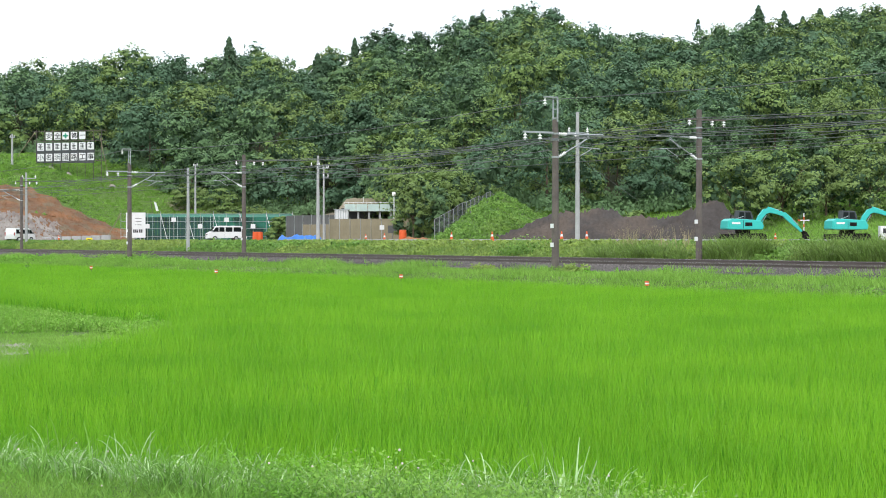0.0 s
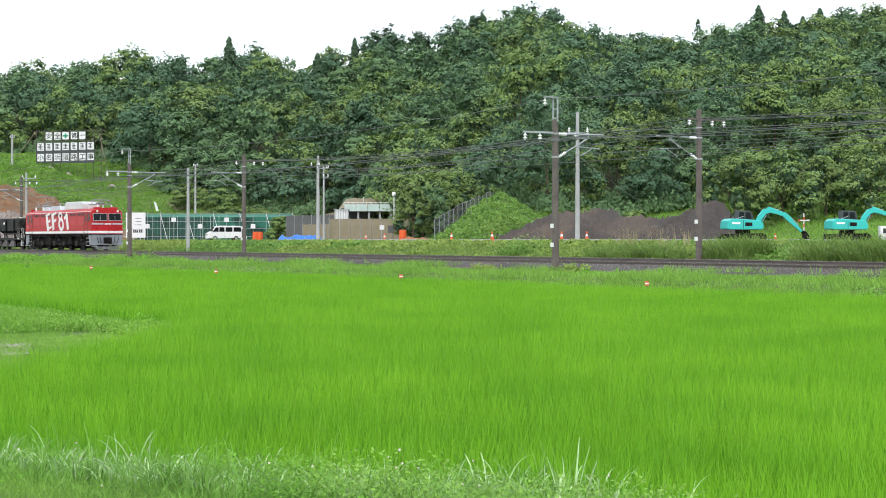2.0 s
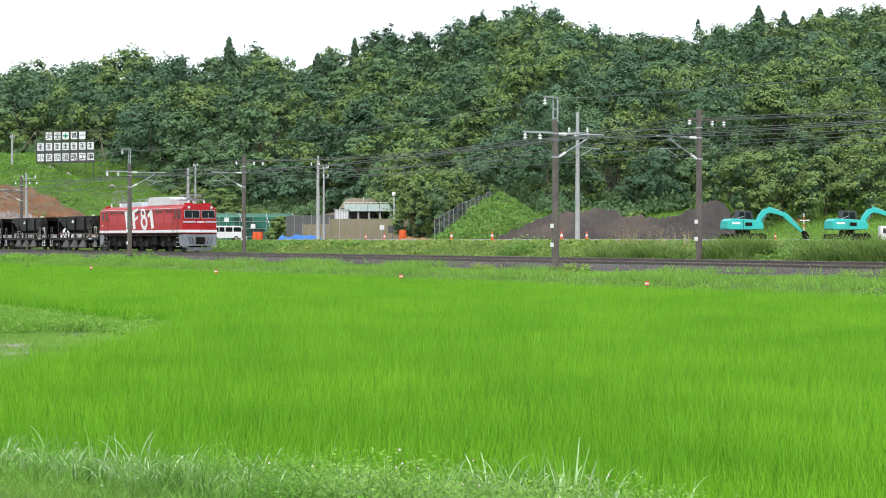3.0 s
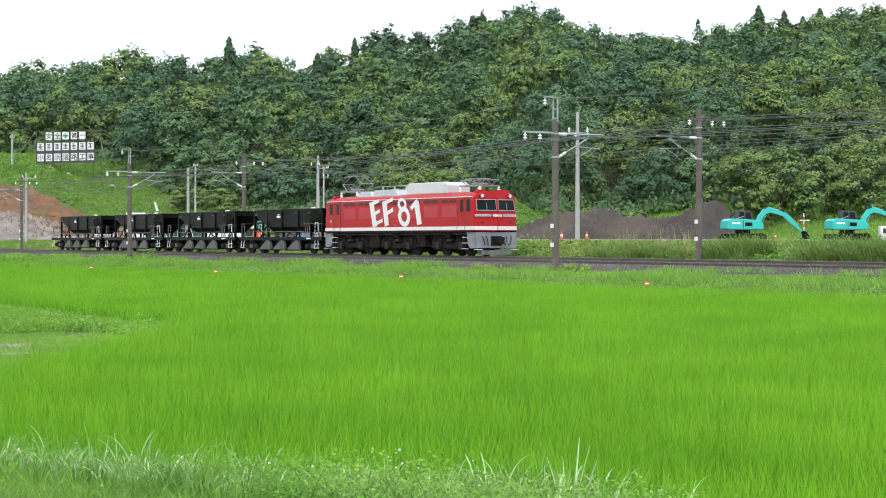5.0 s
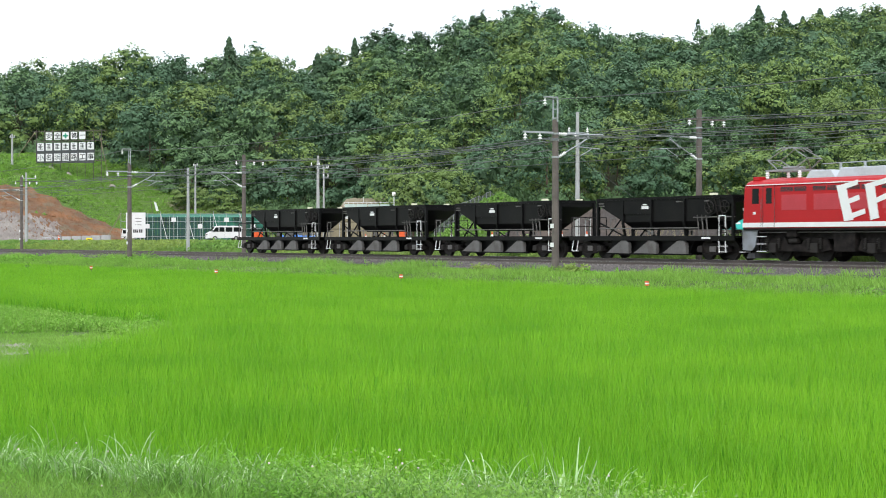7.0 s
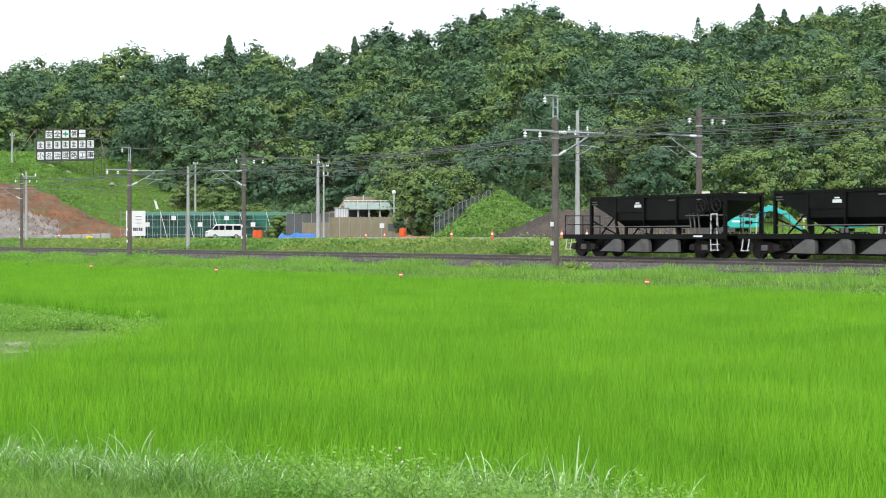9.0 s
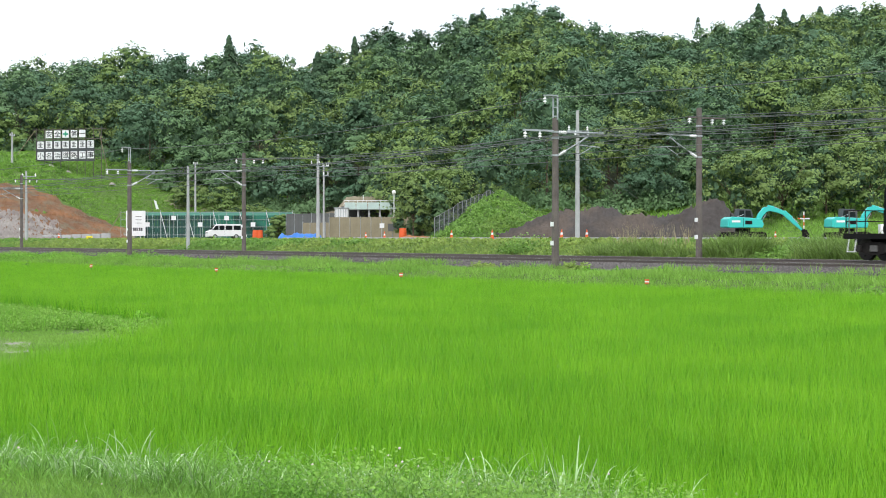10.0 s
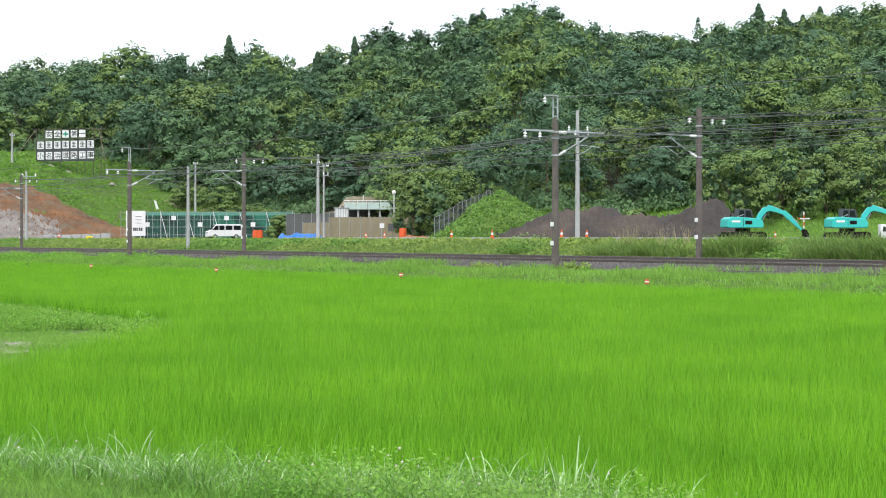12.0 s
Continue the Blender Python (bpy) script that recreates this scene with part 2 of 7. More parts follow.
def plot_edge(y):
    """How far to the left the rice begins, beside the weedy plot that cuts into the field."""
    return np.interp(y, (10, 20, 25, 33.5, 35.5, 38.5, 41.0, 51.0, 66, 67), (-40, -6.9, -6.45, -5.75, -5.6, -5.85, -6.6, -13.2, -24.5, -60))


def land(x, y):
    """Height of the ground, over numpy arrays."""
    x, y = np.asarray(x, float), np.asarray(y, float)
    dx, dy = x - OX, y - OY
    s, n = COS * dx + SIN * dy, -SIN * dx + COS * dy
    edge = table(s, (-120, -40, 0, 200), (-15.5, -13.0, -12.2, -12.0))
    z = table(n - edge, (0, 2.2, 4.0), (0, 0.62, 0.68))
    z = np.where(n > edge + 4, table(n, (-8, -6.6, 2.6, 4.2, 9.0, 12.0), (0.68, 0.62, 0.90, 0.98, 1.75, 2.05)), z)
    # hill
    u = x / np.maximum(y, 20)
    foot = table(u, (-0.5, -0.30, -0.26, -0.19, -0.178, -0.16, -0.09, -0.05, 0.0, 0.06, 0.15, 0.3, 0.6), (212, 212, 215, 241, 243, 240, 244, 236, 205, 172, 165, 160, 160))
    top = table(u, (-0.5, -0.2, -0.05, 0.02, 0.1, 0.3), (360, 360, 400, 430, 400, 380))
    peak = table(u, RIDGE_U, RIDGE_E) * top + 2.2 - 9.5
    t = (y - foot) / (top - foot)
    rise = table(t, (0, 0.08, 0.3, 0.6, 0.85, 1.0, 1.5, 3.0), (0, 0.08, 0.345, 0.67, 0.90, 1.0, 0.85, 0.3))
    hill = (peak - 2.05) * rise + wobble(x, y) * 1.2 * np.clip(t * 4, 0, 1) * np.clip(2 - t, 0, 1)
    z = z + np.where((y > 120) & (n > 12), np.maximum(hill, 0), 0)
    # weedy knoll in front of the woods
    ramp = 5.6 * np.clip((y - 147) / 27, 0, 1) ** 0.9 * smooth((x - fence_line(y) + 0.3) / 1.6) * (0.30 * smooth((15 - x) / 3) + 0.70 * smooth((11.5 - x) / 7.5)) * smooth((212 - y) / 34)
    z = z + np.where(n > 14, ramp * (1 + 0.07 * wobble(x * 5, y * 5)), 0)
    # plot at the side of the field, and the bank where the camera stands
    z = z + 0.06 * ((x < plot_edge(y)) & (y > 20) & (n < -16))
    near = ((x + 3.65) * 3.5 + (y - 14.0) * 5.35) / 6.393
    z = z + 0.62 * smooth((-near - 0.1) / 1.7)
    return z


def land_at(x, y):
    return float(land(np.array([x]), np.array([y]))[0])


# ---- builders ----
def mesh_object(name, verts, faces, mat, parent=None, smooth_shade=False):
    """faces: an integer array, three or four corners to a row."""
    verts, faces = np.asarray(verts, np.float32), np.asarray(faces, np.int32)
    me = bpy.data.meshes.new(name)
    k = faces.shape[1]
    me.vertices.add(len(verts))
    me.vertices.foreach_set("co", verts.ravel())
    me.loops.add(faces.size)
    me.loops.foreach_set("vertex_index", faces.ravel())
    me.polygons.add(len(faces))
    me.polygons.foreach_set("loop_start", np.arange(0, faces.size, k, dtype=np.int32))
    if smooth_shade:
        me.polygons.foreach_set("use_smooth", np.ones(len(faces), bool))
    me.materials.append(mat)
    me.update(calc_edges=True)
    ob = new(name, me)
    ob.parent = parent
    return ob


def part(name, bm, mat, parent=None, label=""):
    """One mesh object out of a bmesh, under a thing or a part."""
    me = bpy.data.meshes.new(name)
    bmesh.ops.recalc_face_normals(bm, faces=bm.faces)
    bm.to_mesh(me)
    bm.free()
    me.materials.append(mat)
    ob = new(name, me)
    ob.parent = parent
    return tagged(ob, label)


def empty(name, m, label, category, group=""):
    ob = new(name)
    ob.empty_display_size = 0.2
    ob.matrix_basis = m
    return tagged(ob, label, category, group)


def add_box(bm, x0, x1, y0, y1, z0, z1, bevel=0.0, m=None):
    vs = [bm.verts.new((x, y, z)) for x in (x0, x1) for y in (y0, y1) for z in (z0, z1)]
    fs = [bm.faces.new([vs[i] for i in q]) for q in ((0, 1, 3, 2), (4, 6, 7, 5), (0, 4, 5, 1), (2, 3, 7, 6), (0, 2, 6, 4), (1, 5, 7, 3))]
    if bevel:
        got = bmesh.ops.bevel(bm, geom=list({e for f in fs for e in f.edges}), offset=bevel, segments=2, affect="EDGES", profile=0.5)
        vs = list({v for f in got["faces"] for v in f.verts} | {v for v in vs if v.is_valid})
    if m is not None:
        bmesh.ops.transform(bm, matrix=m, verts=vs)
    return bm


def box(x0, x1, y0, y1, z0, z1, bevel=0.0):
    return add_box(bmesh.new(), x0, x1, y0, y1, z0, z1, bevel)


def add_rod(bm, a, b, r, r2=None, sides=10):
    a, b = Vector(a), Vector(b)
    way = b - a
    got = bmesh.ops.create_cone(bm, cap_ends=True, segments=sides, radius1=r, radius2=r if r2 is None else r2, depth=way.length)
    m = Matrix.Translation((a + b) / 2) @ way.to_track_quat("Z", "Y").to_matrix().to_4x4()
    bmesh.ops.transform(bm, matrix=m, verts=got["verts"])
    return bm


def rod(a, b, r, r2=None, sides=10):
    return add_rod(bmesh.new(), a, b, r, r2, sides)


def add_prism(bm, outline, axis, lo, hi):
    """A solid of one outline, drawn out along an axis (0, 1 or 2)."""
    def spot(p, h):
        q = list(p)
        q.insert(axis, h)
        return bm.verts.new(q)
    a, b = [spot(p, lo) for p in outline], [spot(p, hi) for p in outline]
    bm.faces.new(a)
    bm.faces.new(b[::-1])
    for i in range(len(a)):
        j = (i + 1) % len(a)
        bm.faces.new((a[i], b[i], b[j], a[j]))
    return bm


def prism(outline, axis, lo, hi, bevel=0.0):
    bm = add_prism(bmesh.new(), outline, axis, lo, hi)
    if bevel:
        bmesh.ops.recalc_face_normals(bm, faces=bm.faces)
        bmesh.ops.bevel(bm, geom=list(bm.edges), offset=bevel, segments=2, affect="EDGES", profile=0.5)
    return bm


rng = np.random.default_rng(7)


def blades(places, heights, widths, lean, count, seed, bend=0.5, spread=0.06, segs=2, droop=0.0, low=0.65, high=1.1):
    """Bent grass blades in tufts: strips of quads, all joined. Returns verts and faces."""
    r = np.random.default_rng(seed)
    p = np.repeat(np.asarray(places, float), count, axis=0)
    h = np.repeat(heights, count) * r.uniform(low, high, len(p))
    w = np.repeat(widths, count) * r.uniform(0.7, 1.2, len(p))
    a = r.uniform(0, 2 * np.pi, len(p))
    out = np.stack([np.cos(a), np.sin(a), 0 * a], 1)
    b = r.uniform(0, 2 * np.pi, len(p))
    side = np.stack([np.cos(b), np.sin(b), 0 * b], 1)
    p = p + out * (spread * r.uniform(0, 1, len(p)))[:, None]
    ln = np.repeat(lean, count) * r.uniform(0.3, 1.3, len(p))
    rows = []
    for i in range(segs + 1):
        f = i / segs
        c = p + out * (ln * h * (0.35 * f + bend * f * f))[:, None]
        c[:, 2] += h * (f - 0.25 * bend * ln * f * f - droop * ln * f ** 3)
        ww = (w * (1 - 0.85 * f ** 1.5) / 2)[:, None]
        rows += [c - side * ww, c + side * ww]
    v = np.stack(rows, 1)
    k = 2 * (segs + 1)
    base = np.arange(len(p))[:, None] * k
    faces = np.concatenate([base + np.array([[2 * i, 2 * i + 1, 2 * i + 3, 2 * i + 2]]) for i in range(segs)], 0)
    return v.reshape(-1, 3), faces


def leaf_cards(centres, normals, size, seed):
    """Small bent leaf sprays, each two triangles folded along the middle."""
    r = np.random.default_rng(seed)
    k = len(centres)
    nn = normals + r.normal(0, 0.48, (k, 3))
    nn /= np.linalg.norm(nn, axis=1, keepdims=True) + 1e-9
    t = np.cross(nn, r.normal(0, 1, (k, 3)))
    t /= np.linalg.norm(t, axis=1, keepdims=True) + 1e-9
    b = np.cross(nn, t)
    sz = (size * r.uniform(0.6, 1.35, k))[:, None]
    v = np.stack([centres - t * sz, centres - b * sz * 0.55 - nn * sz * 0.18, centres + t * sz, centres + b * sz * 0.55 - nn * sz * 0.18], 1)
    return v.reshape(-1, 3), np.arange(k * 4).reshape(k, 4)


def leaf_tips(centres, normals, size, seed):
    """Small single leaf sprays, one triangle each."""
    r = np.random.default_rng(seed)
    k = len(centres)
    nn = normals + r.normal(0, 0.22, (k, 3))
    nn /= np.linalg.norm(nn, axis=1, keepdims=True) + 1e-9
    t = np.cross(nn, r.normal(0, 1, (k, 3)))
    t /= np.linalg.norm(t, axis=1, keepdims=True) + 1e-9
    b = np.cross(nn, t)
    sz = (size * r.uniform(0.6, 1.4, k))[:, None]
    v = np.stack([centres - t * sz, centres + t * sz * 0.65 + b * sz * 0.75 - nn * sz * 0.15, centres + t * sz * 0.65 - b * sz * 0.75 - nn * sz * 0.15], 1)
    return v.reshape(-1, 3), np.arange(k * 3).reshape(k, 3)


def crown_lobes(r):
    """Centres and radii of the lobes of a broad crown."""
    lobes = r.integers(17, 23)
    th, ft = r.uniform(0, 6.28, lobes), r.uniform(0.0, 1, lobes)
    ring = 0.38 * np.sqrt(1 - ft ** 2.2) * r.uniform(0.75, 1.1, lobes)
    lc = np.stack([ring * np.cos(th), ring * np.sin(th), 0.24 + 0.62 * ft], 1)
    lr = r.uniform(0.10, 0.20, lobes)
    lc[0], lr[0] = (0, 0, 0.58), 0.25
    return lc, lr


def crown_cloud(kind, seed, cards):
    """A crown of height about 1 and width about 1: centres and outward ways of its leaf sprays, in boughs with gaps."""
    r = np.random.default_rng(seed)
    if kind == "conifer":
        f = r.uniform(0, 1, cards) ** 0.75
        a = r.uniform(0, 2 * np.pi, cards)
        tier = 0.80 + 0.20 * np.sin(f * 46 + np.sin(a * 3))
        rad = (0.02 + 0.44 * f ** 0.85) * tier * r.uniform(0.55, 1.08, cards)
        c = np.stack([rad * np.cos(a), rad * np.sin(a), 1 - f * 0.92 - 0.10 * rad], 1)
        w = np.stack([np.cos(a), np.sin(a), 0.6 + 0 * a], 1)
        return c, w / np.linalg.norm(w, axis=1, keepdims=True)
    lc, lr = crown_lobes(r)
    # boughs: flat sprays of leaves set over each lobe
    per = 11
    q = r.normal(0, 1, (len(lr) * per, 3))
    q[:, 2] += 0.45
    q /= np.linalg.norm(q, axis=1, keepdims=True)
    bc = np.repeat(lc, per, axis=0) + q * (np.repeat(lr, per) * r.uniform(0.85, 1.12, len(q)))[:, None]
    br = np.repeat(lr, per) * r.uniform(0.32, 0.60, len(q))
    i = r.choice(len(br), cards, p=br ** 2 / (br ** 2).sum())
    w = r.normal(0, 1, (cards, 3))
    w /= np.linalg.norm(w, axis=1, keepdims=True)
    c = bc[i] + w * (br[i] * r.uniform(0.3, 1.0, cards))[:, None] * np.array([1.15, 1.15, 0.5])
    c[:, 2] -= 0.30 * ((c - bc[i])[:, :2] ** 2).sum(1) / br[i]
    n = q[i] * 0.9 + w * 0.35 + np.array([0, 0, 0.40])
    return c, n / np.linalg.norm(n, axis=1, keepdims=True)


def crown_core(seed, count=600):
    """The inner foliage of a broad crown, its shade put into a darker colour: centres and outward ways of larger
    sprays, set deeper in its lobes.
    """
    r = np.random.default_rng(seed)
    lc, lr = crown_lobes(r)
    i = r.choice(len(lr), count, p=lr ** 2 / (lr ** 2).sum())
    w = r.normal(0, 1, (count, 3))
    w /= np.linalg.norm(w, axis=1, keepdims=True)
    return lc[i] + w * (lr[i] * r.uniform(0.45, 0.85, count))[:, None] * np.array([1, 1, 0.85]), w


# ---- ground: one sheet ----
def build_ground():
    ss = np.unique(np.concatenate([np.linspace(-900, -340, 20), np.linspace(-340, 140, 170), np.linspace(140, 1200, 25)]))
    nn = np.unique(np.concatenate([np.linspace(-700, -75, 20), np.linspace(-75, -16, 80), np.linspace(-16, 13, 59), np.linspace(13, 260, 90), np.linspace(260, 2500, 30)]))
    S, N = np.meshgrid(ss, nn, indexing="ij")
    X, Y = OX + COS * S - SIN * N, OY + SIN * S + COS * N
    Z = land(X, Y)
    v = np.stack([X, Y, Z], -1).reshape(-1, 3)
    i, j = np.meshgrid(np.arange(len(ss) - 1), np.arange(len(nn) - 1), indexing="ij")
    a = (i * len(nn) + j).ravel()
    f = np.stack([a, a + len(nn), a + len(nn) + 1, a + 1], 1)
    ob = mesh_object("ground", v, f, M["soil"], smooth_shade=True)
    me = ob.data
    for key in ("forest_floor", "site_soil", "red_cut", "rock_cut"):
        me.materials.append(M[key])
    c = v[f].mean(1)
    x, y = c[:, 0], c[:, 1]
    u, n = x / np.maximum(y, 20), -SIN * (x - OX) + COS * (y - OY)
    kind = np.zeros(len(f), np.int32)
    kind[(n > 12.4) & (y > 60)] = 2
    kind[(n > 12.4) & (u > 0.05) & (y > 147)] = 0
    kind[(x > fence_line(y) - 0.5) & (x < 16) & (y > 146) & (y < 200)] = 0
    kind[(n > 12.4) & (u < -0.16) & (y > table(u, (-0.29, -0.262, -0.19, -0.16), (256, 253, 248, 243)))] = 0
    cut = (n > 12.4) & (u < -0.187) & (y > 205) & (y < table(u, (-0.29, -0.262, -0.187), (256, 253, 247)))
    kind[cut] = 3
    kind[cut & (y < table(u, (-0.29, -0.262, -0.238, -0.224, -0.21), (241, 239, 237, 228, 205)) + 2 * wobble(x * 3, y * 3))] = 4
    # floor of the woods, coloured dark for litter and for tree shade
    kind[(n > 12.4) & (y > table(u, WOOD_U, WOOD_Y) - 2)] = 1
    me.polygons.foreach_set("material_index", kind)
    return tagged(ob, "grassy soil of the paddy, banks and wooded hill", "ground", kind="structure")


build_ground()


# ---- rice ----
def in_field(x, y):
    s, n = along(x, y)
    edge = np.interp(s, (-120, -40, 0, 200), (-15.5, -13.0, -12.2, -12.0))
    near = ((x + 3.65) * 3.5 + (y - 14.0) * 5.35) / 6.393
    plot = x < plot_edge(y) + 0.12 * np.sin(y * 2.3)
    return (n < edge - 0.15) & (y > np.interp(x, (-4, -1.2, 0.9, 1.5, 2.2), (14.7, 13.2, 12.9, 11.5, 10.3))) & ~plot


def build_rice():
    out_v, out_f, base = [], [], 0
    low_v, low_f, low_base = [], [], 0
    # hills of rice in planted rows, set wider apart where the field is far away
    for y0, y1, dx, dy, count, wide, segs, low, seed in ((10.3, 17, 0.15, 0.24, 15, 0.0125, 2, 0.86, 1), (17, 26, 0.16, 0.25, 14, 0.0115, 1, 0.93, 2), (26, 40, 0.19, 0.28, 13, 0.013, 1, 0.95, 3), (40, 60, 0.24, 0.34, 12, 0.016, 1, 0.95, 4), (60, 88, 0.30, 0.46, 11, 0.022, 1, 0.96, 5), (88, 128, 0.40, 0.60, 9, 0.034, 1, 0.96, 6)):
        r = np.random.default_rng(seed)
        pts = []
        for y in np.arange(y0, y1, dy):
            half = 0.275 * y + 0.8
            xs = np.arange(-half, half, dx)
            pts.append(np.stack([xs + r.normal(0, 0.04, len(xs)), y + r.normal(0, 0.05, len(xs)) + 0 * xs], 1))
        p = np.concatenate(pts)
        p = p[in_field(p[:, 0], p[:, 1])]
        p3 = np.column_stack([p, land(p[:, 0], p[:, 1])])
        h = 0.55 + 0.020 * wobble(p[:, 0] * 5, p[:, 1] * 4) + np.interp(y0, (10, 40), (0.024, 0.012)) * wobble(p[:, 0] * 23, p[:, 1] * 19) + r.normal(0, np.interp(y0, (10, 40), (0.016, 0.006)), len(p))
        v, f = blades(p3, h, np.full(len(p), wide), np.full(len(p), np.interp(y0, (10, 26), (0.34, 0.6))), count, seed, spread=np.interp(y0, (10, 40, 90), (0.07, 0.11, 0.2)), segs=segs, low=low, high=1.06)
        out_v.append(v)
        out_f.append(f + base)
        base += len(v)
        # close-set stems and lower leaves of each hill, canopy shade painted in their darker green
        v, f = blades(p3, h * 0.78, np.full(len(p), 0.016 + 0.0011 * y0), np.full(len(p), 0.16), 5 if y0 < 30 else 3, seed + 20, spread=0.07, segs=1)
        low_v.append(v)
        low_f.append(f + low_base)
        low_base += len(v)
    tagged(mesh_object("rice_stems", np.concatenate(low_v), np.concatenate(low_f), M["rice_deep"]), "dense stems and lower leaves of the rice, coloured darker as shade", "rice", kind="stuff")
    ob = mesh_object("rice_plants", np.concatenate(out_v), np.concatenate(out_f), M["rice"])
    return tagged(ob, "bright green young rice plants standing in a flooded paddy", "rice", kind="stuff")


build_rice()


# ---- grass, weeds and reeds ----
def scatter(test, x0, x1, y0, y1, density, seed):
    r = np.random.default_rng(seed)
    k = int((x1 - x0) * (y1 - y0) * density)
    p = np.stack([r.uniform(x0, x1, k), r.uniform(y0, y1, k)], 1)
    p = p[test(p[:, 0], p[:, 1]) & (np.abs(p[:, 0]) < 0.28 * p[:, 1] + 0.8)]
    return np.column_stack([p, land(p[:, 0], p[:, 1])])


def strip(s0, s1, n0, n1, density, seed):
    """Random places along the railway."""
    r = np.random.default_rng(seed)
    k = int((s1 - s0) * (n1 - n0) * density)
    s, n = r.uniform(s0, s1, k), r.uniform(n0, n1, k)
    x, y = OX + COS * s - SIN * n, OY + SIN * s + COS * n
    keep = np.abs(x) < 0.285 * y + 1
    return np.column_stack([x[keep], y[keep], land(x[keep], y[keep])]), s[keep], n[keep]


def clumpy(p, heights, cards_per, size, seed, flat=0.5):
    """Leafy weeds: sprays of leaves over each place, up to its height."""
    r = np.random.default_rng(seed)
    q = np.repeat(p, cards_per, axis=0)
    hh = np.repeat(heights, cards_per)
    rad = 0.45 * hh + 0.1
    a, f = r.uniform(0, 6.28, len(q)), np.sqrt(r.uniform(0, 1, len(q)))
    q = q + np.stack([np.cos(a) * rad * f, np.sin(a) * rad * f, hh * (1 - 0.75 * f ** 2) * r.uniform(0.35, 1.0, len(q))], 1)
    w = np.stack([np.cos(a) * f, np.sin(a) * f - 0.35, 0.9 - flat * f], 1)
    return leaf_cards(q, w / np.linalg.norm(w, axis=1, keepdims=True), size, seed + 1)


def stuff(name, vf, mat, label, category):
    return tagged(mesh_object(name, vf[0], vf[1], M[mat]), label, category, kind="stuff")


def build_bank_grass():
    p, s, n = strip(-120, 60, -16.5, -6.9, 20, 21)
    edge = np.interp(s, (-120, -40, 0, 200), (-15.5, -13.0, -12.2, -12.0))
    keep = n > edge - 0.1
    p, s, n = p[keep], s[keep], n[keep]
    h = 0.24 + 0.08 * wobble(p[:, 0] * 6, p[:, 1] * 6)  + 0.30 * (n > -8.4) * (n < -6.9) * np.clip(wobble(p[:, 0] * 4, p[:, 1] * 7), 0, 1)
    stuff("bank_grass", blades(p, np.clip(h, 0.10, 0.7), np.full(len(p), 0.036), np.full(len(p), 0.7), 6, 22, spread=0.25, segs=1), "bank_grass", "rough green grass on the railway bank", "grass")
    g, gs, gn = strip(-120, 60, -7.3, -5.9, 9, 19)
    g = g[wobble(g[:, 0] * 5, g[:, 1] * 6) > 0.35 + 0.9 * (gn + 6.9)]
    g[:, 2] += 0.28
    stuff("shoulder_grass", blades(g, np.random.default_rng(18).uniform(0.14, 0.36, len(g)), np.full(len(g), 0.028), np.full(len(g), 0.8), 8, 17, spread=0.2, segs=1), "bank_grass", "grass creeping over the ballast shoulder", "grass")
    q = p[(wobble(p[:, 0] * 2.1, p[:, 1] * 2.7) > 0.55)][::4]
    stuff("bank_weeds", clumpy(q, np.random.default_rng(20).uniform(0.15, 0.5, len(q)), 12, 0.075, 23), "weed", "low leafy weeds along the ballast and bank", "weeds")


def build_far_bank():
    # low creepers and weeds beyond the tracks
    p, s, n = strip(-120, 62, 3.7, 12.5, 2.9, 24)
    h = 0.50 + 0.32 * wobble(p[:, 0] * 3.9, p[:, 1] * 3.7) + 0.05 * (n - 5)
    h = np.clip(h, 0.12, 1.15) * np.clip((n - 3.3) / 1.6, 0.2, 1) * np.interp(n, (6.5, 9, 12.5), (1, 0.42, 0.12))
    light = wobble(p[:, 0] * 0.9, p[:, 1] * 1.1 + 5) > 0.1
    stuff("creepers", clumpy(p[light], h[light], 20, 0.115, 25), "creeper", "tangled green creepers on the far railway bank", "weeds")
    stuff("creepers", clumpy(p[~light], h[~light], 20, 0.110, 26), "creeper_yellow", "tangled pale green weeds on the far railway bank", "weeds")
    g, s, n = strip(-190, 62, 3.8, 12.5, 4, 27)
    stuff("far_bank_grass", blades(g, 0.42 * np.interp(n, (6.5, 9, 12.5), (1, 0.5, 0.2)), np.full(len(g), 0.04), np.full(len(g), 0.7), 6, 28, spread=0.3, segs=1), "reed", "long grass among the creepers on the far bank", "grass")
    # tall reeds in clumps
    r = np.random.default_rng(29)
    spots = []
    tall = []
    for s0, s1, k, h0, h1 in ((9.5, 18.6, 95, 0.85, 1.2), (19.6, 22.8, 40, 1.25, 1.75), (26.2, 35.5, 100, 1.2, 1.75)):
        for i in range(k):
            s, n = r.uniform(s0, s1), r.uniform(4.0, 6.6)
            spots.append(at(s, n)[:2])
            tall.append(r.uniform(h0, h1))
    spots = np.array(spots)
    p = np.column_stack([spots, land(spots[:, 0], spots[:, 1])])
    stuff("reeds", blades(p, np.array(tall), np.full(len(p), 0.044), np.full(len(p), 0.75), 55, 30, bend=0.7, spread=0.5, segs=3, droop=0.45), "reed", "tall arching green reeds beside the railway", "reeds")
    d = np.array([at(r.uniform(8.5, 15.5), r.uniform(6.0, 8.5))[:2] for i in range(26)])
    p = np.column_stack([d, land(d[:, 0], d[:, 1])])
    stuff("dry_reeds", blades(p, np.full(len(p), 1.55), np.full(len(p), 0.022), np.full(len(p), 0.35), 6, 32, spread=0.3, segs=2), "straw", "dry straw-coloured reed stalks", "reeds")


